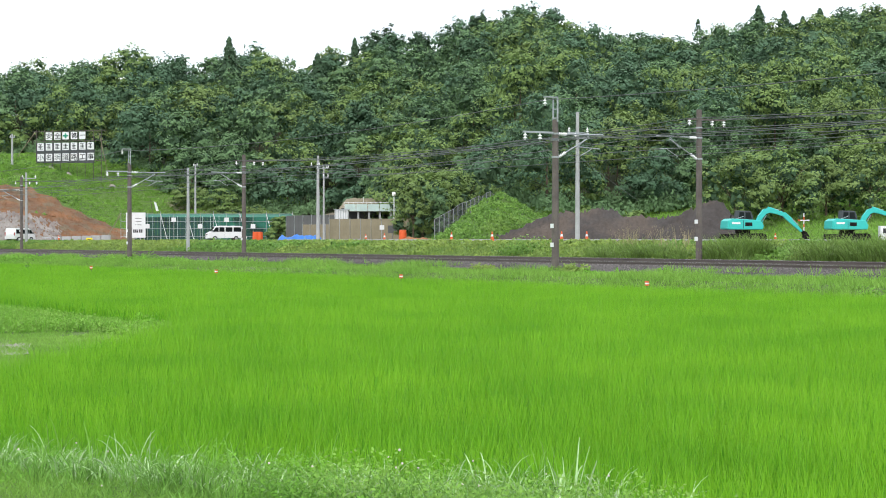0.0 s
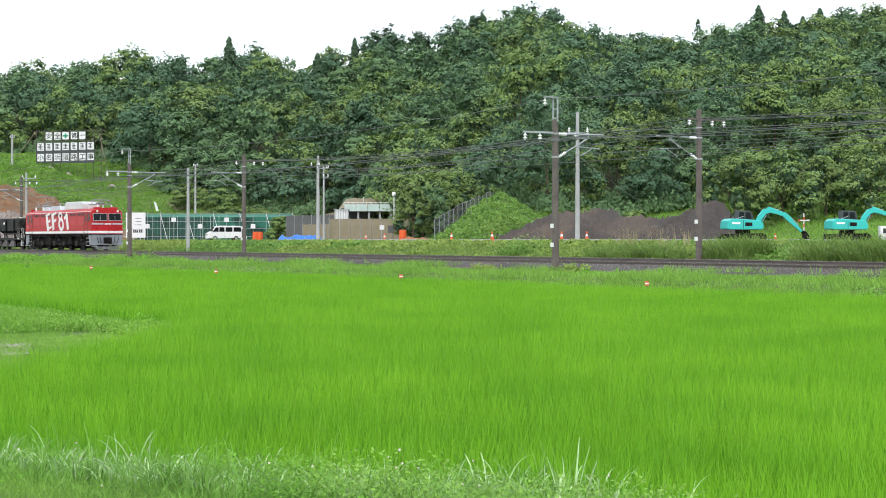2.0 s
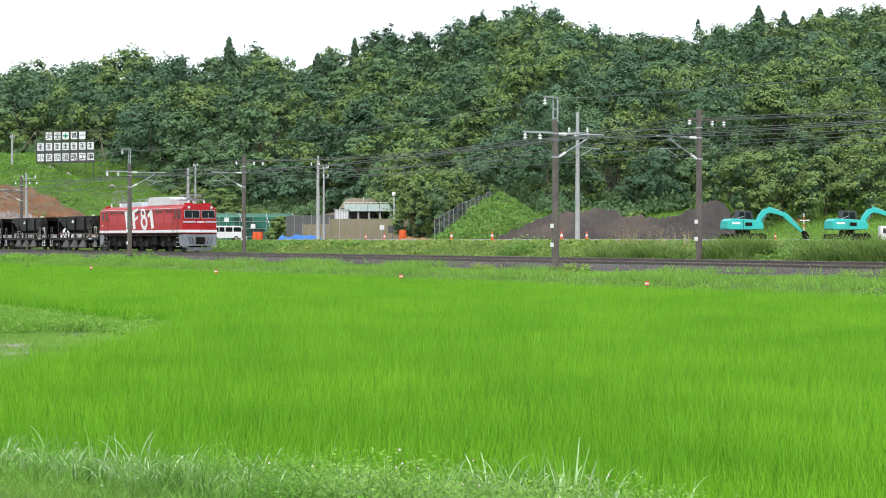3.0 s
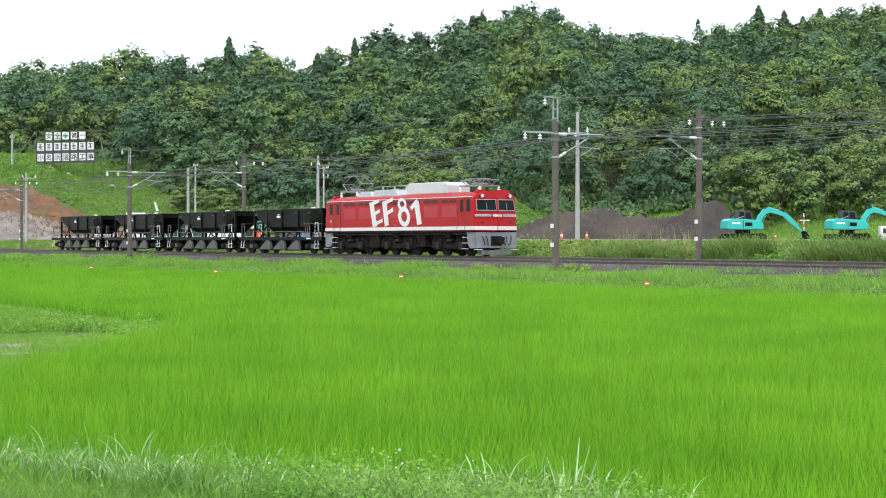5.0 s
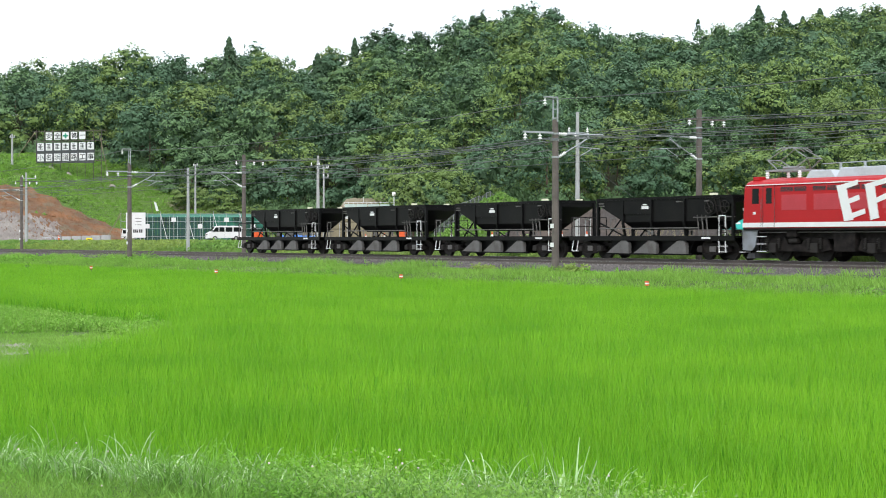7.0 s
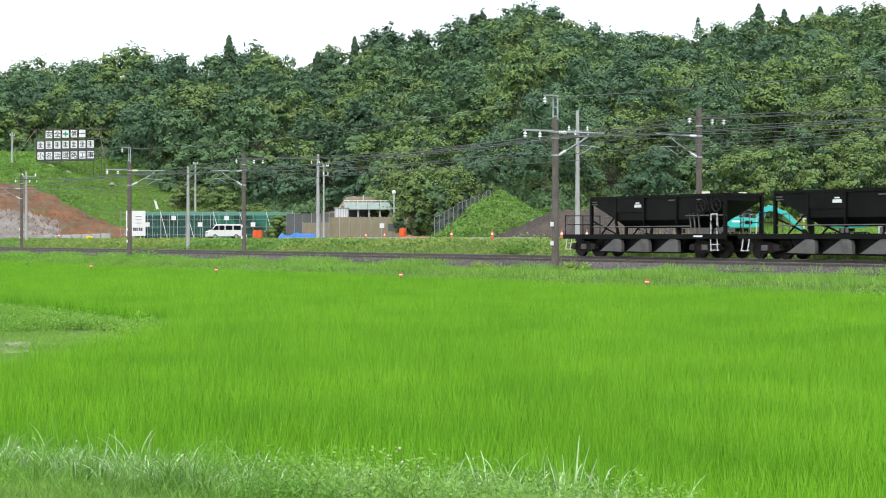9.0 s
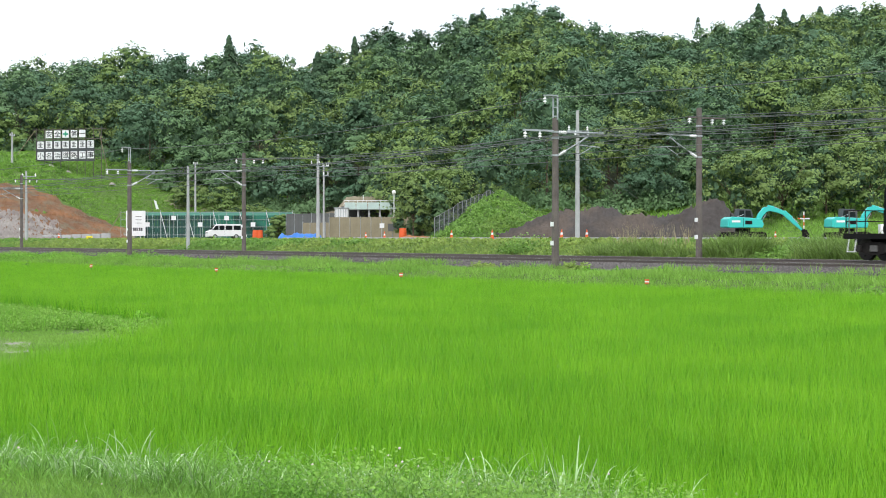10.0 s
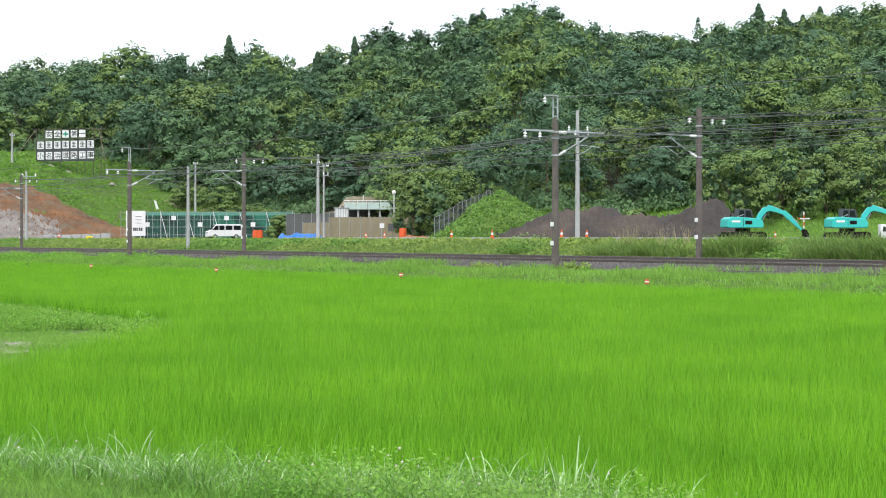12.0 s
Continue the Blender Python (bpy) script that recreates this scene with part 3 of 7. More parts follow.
def build_slopes():
    # mown and rough grass on the hillside below the sign board, and behind the diggers
    def left(x, y):
        u = x / y
        return (u < -0.085) & (u > -0.29) & (y > np.interp(u, (-0.29, -0.262, -0.19, -0.16, -0.085), (256, 253, 248, 244, 248))) & (y < 292)
    p = scatter(left, -85, -18, 228, 292, 4.6, 41)
    stuff("slope_grass", blades(p, 0.36 + 0.12 * wobble(p[:, 0] * 1.5, p[:, 1] * 1.5), np.full(len(p), 0.12), np.full(len(p), 1.1), 8, 42, spread=0.5, segs=1), "bank_grass", "bright rough grass on the hillside", "grass")
    q = p[wobble(p[:, 0], p[:, 1]) > 0.35][::9]
    stuff("slope_weeds", clumpy(q, np.random.default_rng(49).uniform(0.4, 1.0, len(q)), 22, 0.17, 43), "creeper", "darker weed patches on the hillside", "weeds")

    def right(x, y):
        return (x > 20) & (y > 148) & (y < 190)
    p = scatter(right, 20, 54, 148, 190, 6, 44)
    stuff("slope_grass", blades(p, np.full(len(p), 0.4), np.full(len(p), 0.09), np.full(len(p), 0.8), 4, 45, spread=0.35, segs=1), "bank_grass", "bright grass behind the diggers", "grass")

    def knoll(x, y):
        return (x > fence_line(y) - 0.2) & (x < 15) & (y > 146.5) & (y < 190)
    p = scatter(knoll, -2, 15, 146, 190, 4.5, 46)
    h = np.clip(0.42 + 0.30 * wobble(p[:, 0] * 3.1, p[:, 1] * 2.3), 0.12, 1.1)
    dim = wobble(p[:, 0] * 2.2 + 3, p[:, 1] * 1.3) > 0.35
    stuff("slope_creepers", clumpy(p[~dim], h[~dim], 20, 0.125, 47), "creeper", "thick bright green creepers over the slope by the fence", "weeds")
    stuff("slope_creepers", clumpy(p[dim], h[dim], 20, 0.125, 48), "vine", "darker creepers over the slope by the fence", "weeds")


def build_near_bank():
    def edge(x, y):
        near = ((x + 3.65) * 3.5 + (y - 14.0) * 5.35) / 6.393
        return near
    lawn = scatter(lambda x, y: (edge(x, y) < -1.3) & (edge(x, y) > -5.5), -4.5, 4, 8.2, 14.5, 520, 51)
    stuff("lawn", blades(lawn, np.full(len(lawn), 0.07), np.full(len(lawn), 0.006), np.full(len(lawn), 1.0), 5, 52, spread=0.06, segs=1), "bank_grass", "short pale green lawn on the near bank", "grass")
    p = scatter(lambda x, y: (y < np.interp(x, (-4, -1.2, 0.9, 1.5, 2.2), (14.8, 13.3, 13.0, 11.6, 10.4)) + 0.25 * np.sin(x * 3.1)) & (edge(x, y) > -2.35), -5.5, 4, 8.2, 17.5, 230, 53)
    e = edge(p[:, 0], p[:, 1])
    h = np.clip(0.46 + 0.14 * wobble(p[:, 0] * 8, p[:, 1] * 8) + 0.06 * np.maximum(e, -1), 0.2, 0.8) * np.interp(e, (-2.35, -1.7), (0.2, 1)) * np.interp(p[:, 0], (-0.5, 2.0), (1, 0.8))
    mix = wobble(p[:, 0] * 11, p[:, 1] * 9)
    for pick, seed, key, label in (((mix > -0.25) & (mix < 0.35), 54, "weed", "leafy clover and weeds on the near bank"), (mix >= 0.35, 50, "bank_grass", "paler leafy weeds on the near bank")):
        stuff("bank_edge_weeds", clumpy(p[pick], (h * 0.9)[pick], 14, 0.0135, seed, flat=0.1), key, label, "weeds")
    stuff("bank_edge_grass", blades(p[::3], h[::3] * 1.05, np.full(len(p[::3]), 0.007), np.full(len(p[::3]), 0.8), 6, 55, bend=0.9, spread=0.08, segs=3, droop=0.45), "weed_grey", "arching grass blades on the near bank", "grass")
    pick = np.flatnonzero((e > -1.7) & (wobble(p[:, 0] * 7, p[:, 1] * 6) > -0.6))[::4]
    t, te = p[pick], np.interp(e[pick], (-1.7, 0.2), (0.5, 1.0))
    stuff("tall_grass", blades(t, np.random.default_rng(59).uniform(0.46, 0.74, len(t)) * te, np.full(len(t), 0.018), np.full(len(t), 0.7), 2, 56, bend=0.85, spread=0.06, segs=6, droop=0.75), "weed_pale", "long pale drooping grass blades above the bank", "grass")
    # arching tufts all along the edge of the rice
    r = np.random.default_rng(60)
    x = r.uniform(-4.2, 2.0, 560)
    y = np.interp(x, (-4, -1.2, 0.9, 1.5, 2.2), (14.7, 13.2, 12.9, 11.5, 10.3)) + r.uniform(-1.2, 0.25, len(x))
    c = np.column_stack([x, y, land(x, y)])
    tall = r.uniform(0.52, 0.88, len(x)) * np.interp(land(x, y), (0.0, 0.5), (1.0, 0.6))
    stuff("arching_grass", blades(c[::2], tall[::2], np.full(len(c[::2]), 0.021), np.full(len(c[::2]), 0.72), 8, 70, bend=0.75, spread=0.12, segs=8, droop=0.95), "weed_pale", "pale arching grass tufts along the edge of the rice", "grass")
    stuff("arching_grass", blades(c[1::2], tall[1::2] * 1.1, np.full(len(c[1::2]), 0.015), np.full(len(c[1::2]), 0.7), 8, 71, bend=0.7, spread=0.10, segs=6, droop=0.8), "weed_grey", "green arching grass tufts along the edge of the rice", "grass")
    # one thick clump that stands above the rest
    c = np.array([[0.93, 12.2, land_at(0.93, 12.2)]])
    stuff("tall_grass", blades(np.repeat(c, 2, axis=0), np.array([0.80, 0.62]), np.array([0.036, 0.028]), np.array([0.14, 0.6]), 8, 57, bend=0.8, spread=0.07, segs=5, droop=0.3), "weed_pale", "upright clump of broad pale grass blades", "grass")
    # clover heads
    r = np.random.default_rng(58)
    bm = bmesh.new()
    for k in r.choice(len(p), 70, replace=False):
        got = bmesh.ops.create_icosphere(bm, subdivisions=1, radius=r.uniform(0.006, 0.010))
        bmesh.ops.translate(bm, vec=(p[k, 0], p[k, 1], p[k, 2] + h[k] * r.uniform(0.55, 0.85)), verts=got["verts"])
    tagged(part("clover_flowers", bm, M["clover"]), "small whitish-pink clover heads in the near grass", "flowers", kind="stuff")


def build_plot():
    def inside(x, y):
        return (x < plot_edge(y) - 0.1) & (y > 24) & (y < 62)

    def rough(x, y):
        return inside(x, y) & (y > 38.6 + 0.5 * np.sin(x * 2.1) - 0.8 * np.clip(x + 8.2, 0, 3))
    p = scatter(rough, -18, -5.5, 33, 62, 30, 61)
    lump = wobble(p[:, 0] * 5, p[:, 1] * 4)
    h = np.clip(0.27 + 0.08 * lump + r_edge(p), 0.08, 0.40) * np.clip((-5.4 - p[:, 0]) / 1.2, 0.35, 1)
    light = wobble(p[:, 0] * 3 + 4, p[:, 1] * 3) > -0.1
    stuff("plot_weeds", clumpy(p[light], h[light], 16, 0.034, 62), "bank_grass", "leafy green weeds on a fallow strip beside the rice", "weeds")
    stuff("plot_weeds", clumpy(p[~light], h[~light], 16, 0.034, 67), "weed_grey", "paler weeds on a fallow strip beside the rice", "weeds")
    stuff("plot_grass", blades(p, h * 1.2, np.full(len(p), 0.016), np.full(len(p), 0.8), 5, 63, spread=0.15, segs=2), "weed", "rough grass on the fallow strip beside the rice", "grass")
    g = scatter(lambda x, y: inside(x, y) & ~rough(x, y) & ((wobble(x * 6, y * 9) > -0.45) | (x > -8.0)), -11, -5.5, 24, 40, 110, 64)
    stuff("plot_grass", blades(g, np.full(len(g), 0.075), np.full(len(g), 0.013), np.full(len(g), 0.9), 6, 65, spread=0.12, segs=1), "bank_grass", "short trodden grass along a worn track", "grass")
    # worn gravel at the end of the track, with pale scraps of cut straw on it
    xs, ys = np.linspace(-10.6, -7.7, 26), np.linspace(0, 1, 16)
    X, Y = np.meshgrid(xs, ys, indexing="ij")
    Y = 31.2 + 3.8 * Y * np.clip((-7.6 - X) / 0.9, 0.05, 1) + 0.12 * np.sin(X * 5)
    Z = land(X, Y) + 0.012 + 0.012 * wobble(X * 20, Y * 20)
    i, j = np.meshgrid(np.arange(25), np.arange(15), indexing="ij")
    a = (i * 16 + j).ravel()
    ob = mesh_object("gravel_track", np.stack([X, Y, Z], -1).reshape(-1, 3), np.stack([a, a + 16, a + 17, a + 1], 1), M["gravel"], smooth_shade=True)
    tagged(ob, "worn pale gravel patch beside the rice", "path", kind="structure")
    q = scatter(lambda x, y: inside(x, y) & (wobble(x * 4, y * 3) > 0.2), -10.5, -7.2, 32.5, 37.5, 26, 68)
    stuff("cut_straw", blades(q, np.full(len(q), 0.05), np.full(len(q), 0.03), np.full(len(q), 2.2), 3, 69, spread=0.15, segs=1), "weed_pale", "pale scraps of cut grass lying on the track", "grass")
    b = np.array([[-6.95, 39.6, land_at(-6.95, 39.6)]])
    stuff("tall_weed", clumpy(b, np.array([0.62]), 70, 0.05, 66), "weed", "single taller leafy weed at the field's edge", "weeds")


def r_edge(p):
    """Weeds grow a little taller along the front of the fallow strip."""
    return 0.06 * np.exp(-((p[:, 1] - 39.4) / 0.8) ** 2)


def build_bank_clumps():
    """Taller weeds that stand out singly on the railway bank: place along the line, height, width of scatter."""
    r = np.random.default_rng(90)
    for s, n, tall, wide, count, key in ((-26.9, -6.6, 0.75, 1.0, 34, "creeper"), (-25.6, -6.3, 0.5, 0.8, 20, "creeper"), (-28.9, -6.9, 0.9, 0.5, 12, "reed"), (2.6, 4.6, 1.15, 1.1, 40, "creeper"), (17.5, -7.2, 0.45, 1.2, 26, "creeper_yellow"), (24.6, -7.3, 0.6, 0.9, 22, "creeper_yellow")):
        q = np.array([at(s + wide * r.normal(0, 0.5), n + wide * r.normal(0, 0.4))[:2] for k in range(count)])
        p = np.column_stack([q, land(q[:, 0], q[:, 1]) + 0.2 * (n > 0)])
        stuff("weed_clump", clumpy(p, tall * r.uniform(0.5, 1.1, count), 26, 0.085, 91), key, "bushy weed clump on the railway bank", "weeds")
    b = np.array([[-26.6, 108.5, land_at(-26.6, 108.5)]])
    stuff("tall_weed", clumpy(np.repeat(b, 3, axis=0) + r.normal(0, 0.12, (3, 3)) * (1, 1, 0), np.array([1.0, 0.8, 0.7]), 40, 0.08, 92), "creeper", "single tall leafy weed on the railway bank", "weeds")


build_bank_grass()
build_bank_clumps()
build_far_bank()
build_slopes()
build_near_bank()
build_plot()


# ---- woods on the hill ----


def build_woods():
    r = np.random.default_rng(31)
    clouds = [crown_cloud("broad", 40 + i, 5200) for i in range(8)] + [crown_cloud("conifer", 60 + i, 1300) for i in range(2)]
    inner = [crown_core(40 + i) for i in range(8)]
    iv, fi, ibase = [], [], 0
    spots, grid = [], {}
    tries = 0
    while len(spots) < 660 and tries < 60000:
        tries += 1
        y = math.sqrt(r.uniform(160 ** 2, 440 ** 2))
        u = r.uniform(-0.295, 0.295)
        x = u * y
        top = np.interp(u, (-0.5, -0.2, -0.05, 0.02, 0.1, 0.3), (360, 360, 400, 430, 400, 380))
        key = (int(x // 10), int(y // 10))
        reach = r.uniform(6.6, 9.8) ** 2
        if y < np.interp(u, WOOD_U, WOOD_Y) or y > top + 8:
            continue
        if all((x - a) ** 2 + (y - b) ** 2 > reach for i in (-1, 0, 1) for j in (-1, 0, 1) for a, b in grid.get((key[0] + i, key[1] + j), ())):
            grid.setdefault(key, []).append((x, y))
            spots.append((x, y))
    kinds = ("leaf", "leaf_deep", "leaf_light", "leaf_olive", "needle")
    lv, lf, base, cv, cf, cbase = {k: [] for k in kinds}, {k: [] for k in kinds}, dict.fromkeys(kinds, 0), [], [], 0
    for k, (x, y) in enumerate(spots):
        u = x / y
        cedar = r.uniform() < (0.30 if (u > 0.15 and y > 350) or (0.0 < u < 0.06 and 260 < y < 330) else (0.0 if u < 0.1 and y > 320 else 0.05))
        kind = r.integers(8, 10) if cedar else r.integers(0, 8)
        c, w = clouds[kind]
        hgt = r.uniform(10, 15) if cedar else r.uniform(7.5, 13.5)
        wid = hgt * 0.62 if cedar else hgt * r.uniform(0.8, 1.05) + 1.0
        turn = r.uniform(0, 6.28)
        rot = np.array([[math.cos(turn), -math.sin(turn), 0], [math.sin(turn), math.cos(turn), 0], [0, 0, 1]])
        size = np.array([wid, wid, hgt])
        org = np.array([x, y, land_at(x, y) - 1.0])
        light = 0.15 + 0.5 * (-0.02 < u < 0.09 and y < 260) + 0.35 * (u > 0.14 and y < 240)
        name = "needle" if cedar else ("leaf_light" if r.uniform() < light else ("leaf_deep" if r.uniform() < 0.40 else ("leaf_olive" if r.uniform() < 0.3 else "leaf")))
        keep = slice(None) if cedar else slice(0, int(np.interp(y, (195, 215, 260, 340), (5200, 3900, 2900, 1900))))
        v, f = leaf_tips((c[keep] @ rot.T) * size + org, w[keep] @ rot.T, 0.24 if cedar else np.interp(y, (185, 215, 260, 400), (0.150, 0.195, 0.235, 0.32)), k)
        lv[name].append(v)
        lf[name].append(f + base[name])
        base[name] += len(v)
        if not cedar:
            # inner sprays whose dark colour stands for shade between the boughs
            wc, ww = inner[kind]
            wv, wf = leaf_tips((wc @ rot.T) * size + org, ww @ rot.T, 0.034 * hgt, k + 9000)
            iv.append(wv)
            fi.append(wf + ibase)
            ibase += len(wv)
        bm = rod((x, y, org[2] - 1.0), (x, y, org[2] + hgt * 0.6), 0.2, 0.06, 5)
        bm.verts.index_update()
        tv = np.array([q.co[:] for q in bm.verts])
        bmesh.ops.triangulate(bm, faces=bm.faces)
        cv.append(tv)
        cf.append(np.array([[q.index for q in t.verts] for t in bm.faces]) + cbase)
        bm.free()
        cbase += len(tv)
    for name, label in (("leaf", "dense dark green broadleaf woods covering the hill"), ("leaf_deep", "deep green broadleaf crowns among the hill woods"), ("leaf_light", "lighter yellow-green crowns among the hill woods"), ("leaf_olive", "olive green crowns among the hill woods"), ("needle", "dark pointed conifers among the hill woods")):
        tagged(mesh_object("woods", np.concatenate(lv[name]), np.concatenate(lf[name]), M[name]), label, "woods", kind="stuff")
    tagged(mesh_object("inner_foliage", np.concatenate(iv), np.concatenate(fi), M["core"]), "inner foliage of the hill woods, coloured dark for the shade inside", "woods", kind="stuff")
    tagged(mesh_object("woods_trunks", np.concatenate(cv), np.concatenate(cf), M["bark"]), "slender brown trunks within the woods", "trunks", kind="stuff")
    # shrubs along the foot of the woods
    us = r.uniform(-0.29, 0.29, 420)
    ys = np.interp(us, WOOD_U, WOOD_Y) + r.uniform(-3.5, 6.0, len(us))
    p = np.column_stack([us * ys, ys, land(us * ys, ys)])
    hs = r.uniform(1.2, 3.2, len(p))
    stuff("shrubs", clumpy(p, hs, 95, 0.22, 72, flat=0.9), "leaf", "dense shrubs along the foot of the woods", "shrubs")


build_woods()


def build_tree(name, m, height, width, kind, mat, seed, label, cards=900, leaf=0.22):
    """A single tree: tapered trunk with limbs, and a crown of leaf sprays."""
    tree = empty(name, m, label, "tree")
    bm = rod((0, 0, -0.4), (0, 0, height * (0.9 if kind == "conifer" else 0.55)), 0.022 * height, 0.006 * height, 8)
    r = np.random.default_rng(seed)
    if kind != "conifer":
        for i in range(6):
            a = i * 1.05 + r.uniform(-0.3, 0.3)
            z = height * r.uniform(0.28, 0.5)
            add_rod(bm, (0, 0, z), (math.cos(a) * width * 0.27, math.sin(a) * width * 0.27, z + height * 0.24), 0.009 * height, 0.003 * height, 6)
    part("trunk", bm, M["bark"], tree)
    c, w = crown_cloud(kind, seed, cards)
    v, f = leaf_tips(c * np.array([width, width, height]), w, leaf, seed)
    mesh_object("crown", v, f, M[mat], tree)
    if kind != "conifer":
        # inner sprays, shade painted in by the darker green
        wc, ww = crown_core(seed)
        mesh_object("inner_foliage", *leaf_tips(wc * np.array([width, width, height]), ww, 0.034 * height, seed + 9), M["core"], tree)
    return tree


# trees that stand out on the skyline and at the edge of the woods: bearing, depth, height, width
for k, (u, y, h, w, kind, mat) in enumerate((
        (-0.126, 352, 15.8, 12.0, "conifer", "needle"), (-0.074, 372, 12.5, 8.5, "conifer", "needle"), (-0.052, 380, 14.8, 9.0, "conifer", "needle"),
        (-0.036, 392, 16.0, 10.5, "broad", "needle"), (-0.014, 395, 13.5, 8.0, "broad", "needle"), (0.020, 426, 14.0, 6.5, "broad", "needle"),
        (0.186, 385, 15.0, 14.0, "conifer", "needle"), (0.201, 385, 14.0, 12.0, "conifer", "needle"), (0.212, 384, 13.5, 11.0, "conifer", "needle"),
        (0.222, 383, 15.0, 14.0, "conifer", "needle"), (0.241, 382, 12.5, 11.0, "conifer", "needle"), (0.250, 382, 12.5, 11.0, "conifer", "needle"), (0.260, 382, 12.5, 11.0, "conifer", "needle"),
        (-0.0175, 180, 6.6, 4.6, "broad", "leaf_olive"), (-0.008, 183, 7.6, 5.4, "broad", "leaf"), (0.002, 188, 9.5, 7.0, "broad", "leaf_light"), (0.012, 196, 10.5, 8.0, "broad", "leaf_light"), (-0.115, 249, 4.6, 7.0, "broad", "leaf_olive"), (-0.103, 246, 4.2, 7.0, "broad", "leaf_light"), (-0.131, 256, 5.2, 8.0, "broad", "leaf_light"), (-0.148, 262, 4.6, 7.0, "broad", "leaf_olive"),
        (0.172, 172, 9.6, 8.6, "broad", "leaf_olive"), (0.200, 176, 9.4, 9.0, "broad", "leaf_light"), (0.226, 178, 8.0, 9.5, "broad", "leaf_olive"), (0.252, 176, 9.0, 9.5, "broad", "leaf_olive"), (0.186, 180, 8.6, 8.0, "broad", "leaf_light"), (0.240, 184, 9.4, 9.0, "broad", "leaf_light"),
        (0.112, 160, 3.4, 4.2, "broad", "leaf_light"), (0.083, 160, 3.2, 2.6, "broad", "leaf_light"), (-0.097, 232, 3.6, 5.0, "broad", "leaf_light"))):
    far = y > 300
    name = "conifer" if kind == "conifer" else ("shrub" if h < 4 else "broadleaf_tree")
    label = "dark pointed conifer standing above the ridge woods" if kind == "conifer" else ("dark rounded tree rising above the ridge woods" if far else ("light green bushy shrub before the woods" if h < 4 else "leafy green tree at the edge of the woods"))
    build_tree(name, pose(u * y, y, land_at(u * y, y) - (0.6 if far else (1.3 if h > 7 else 0.4)), 0, 0, 37 * k), h, w, kind, mat, 100 + k, label, 4600 if not far else 2000, 0.34 if far else 0.145)


# ---- railway ----
TRACK_LO, TRACK_HI = -210.0, 75.0


def build_track(name, centre, top, label):
    tr = empty(name, TRACK, label, "railway track")
    tagged(tr, kind="structure")
    for side in (-0.56, 0.56):
        n = centre + side
        web = add_box(bmesh.new(), TRACK_LO, TRACK_HI, n - 0.062, n + 0.062, top - 0.153, top - 0.13)
        add_box(web, TRACK_LO, TRACK_HI, n - 0.01, n + 0.01, top - 0.13, top - 0.04)
        add_box(web, TRACK_LO, TRACK_HI, n - 0.032, n + 0.032, top - 0.04, top - 0.004)
        r = part("rail", web, M["rail"], tr)
        part("rail_head", box(TRACK_LO, TRACK_HI, n - 0.026, n + 0.026, top - 0.004, top), M["rail_head"], r, "worn bright running surface")
    bm = prism(((-1.0, 0), (1.0, 0), (0.97, 0.17), (-0.97, 0.17)), 0, -0.11, 0.11)
    first = part("sleeper", bm, M["sleeper"], tr)
    for i in range(150):
        ob = first if i == 0 else new("sleeper", first.data)
        ob.parent = tr
        ob.matrix_basis = pose(-22 + i * 0.62, centre, top - 0.325)
    return tr


build_track("track_far", 0.0, RAIL, "rusty steel rails of the train's track on ballast")
build_track("track_near", NEAR_N, RAIL - NEAR_DROP, "rusty steel rails of the nearer track on ballast")


def build_ballast():
    r = np.random.default_rng(5)
    ss = np.linspace(-210, 75, 900)
    prof = ((-7.7, 0.55), (-7.1, 0.74), (-6.6, 0.91), (-6.1, 1.04), (-5.7, 1.055), (-5.0, 1.05), (-4.2, 1.045), (-3.4, 1.05), (-2.4, 1.08), (-1.5, 1.11), (0, 1.11), (1.5, 1.11), (2.1, 1.08), (3.0, 1.00), (3.9, 0.93))
    S = np.repeat(ss, len(prof))
    N = np.tile([p[0] for p in prof], len(ss)) + r.normal(0, 0.05, len(S))
    Z = np.tile([p[1] for p in prof], len(ss)) + r.normal(0, 0.018, len(S))
    v = np.stack([OX + COS * S - SIN * N, OY + SIN * S + COS * N, Z], 1)
    k = len(prof)
    i, j = np.meshgrid(np.arange(len(ss) - 1), np.arange(k - 1), indexing="ij")
    a = (i * k + j).ravel()
    tagged(mesh_object("ballast", v, np.stack([a, a + k, a + k + 1, a + 1], 1), M["ballast"]), "grey-brown crushed stone ballast bed", "ballast", kind="structure")
    # loose stones on the shoulder
    S, N = r.uniform(-60, 45, 20000), r.uniform(-7.4, -5.3, 20000)
    z = np.interp(N, [p[0] for p in prof], [p[1] for p in prof]) + 0.02
    c = np.stack([OX + COS * S - SIN * N, OY + SIN * S + COS * N, z], 1)
    tet = np.array([[0, 0, 0.9], [0.9, 0, -0.4], [-0.5, 0.8, -0.4], [-0.5, -0.8, -0.4]])
    v = (c[:, None, :] + tet[None] * r.uniform(0.025, 0.055, (len(c), 1, 1)) * r.uniform(0.7, 1.3, (len(c), 4, 3))).reshape(-1, 3)
    f = (np.arange(len(c))[:, None, None] * 4 + np.array([[0, 1, 2], [0, 2, 3], [0, 3, 1]])[None]).reshape(-1, 3)
    tagged(mesh_object("ballast_stones", v, f, M["stone"]), "loose crushed ballast stones on the shoulder", "stones", kind="stuff")


build_ballast()


# ---- overhead line ----
def insulator(bm, p, way, length, r=0.06):
    """A stack of sheds along a way."""
    p, way = Vector(p), Vector(way).normalized()
    add_rod(bm, p, p + way * length, r * 0.6, sides=8)
    for i in range(4):
        q = p + way * length * (0.15 + 0.23 * i)
        add_rod(bm, q, q + way * 0.04, r, r * 0.7, 8)
    return bm


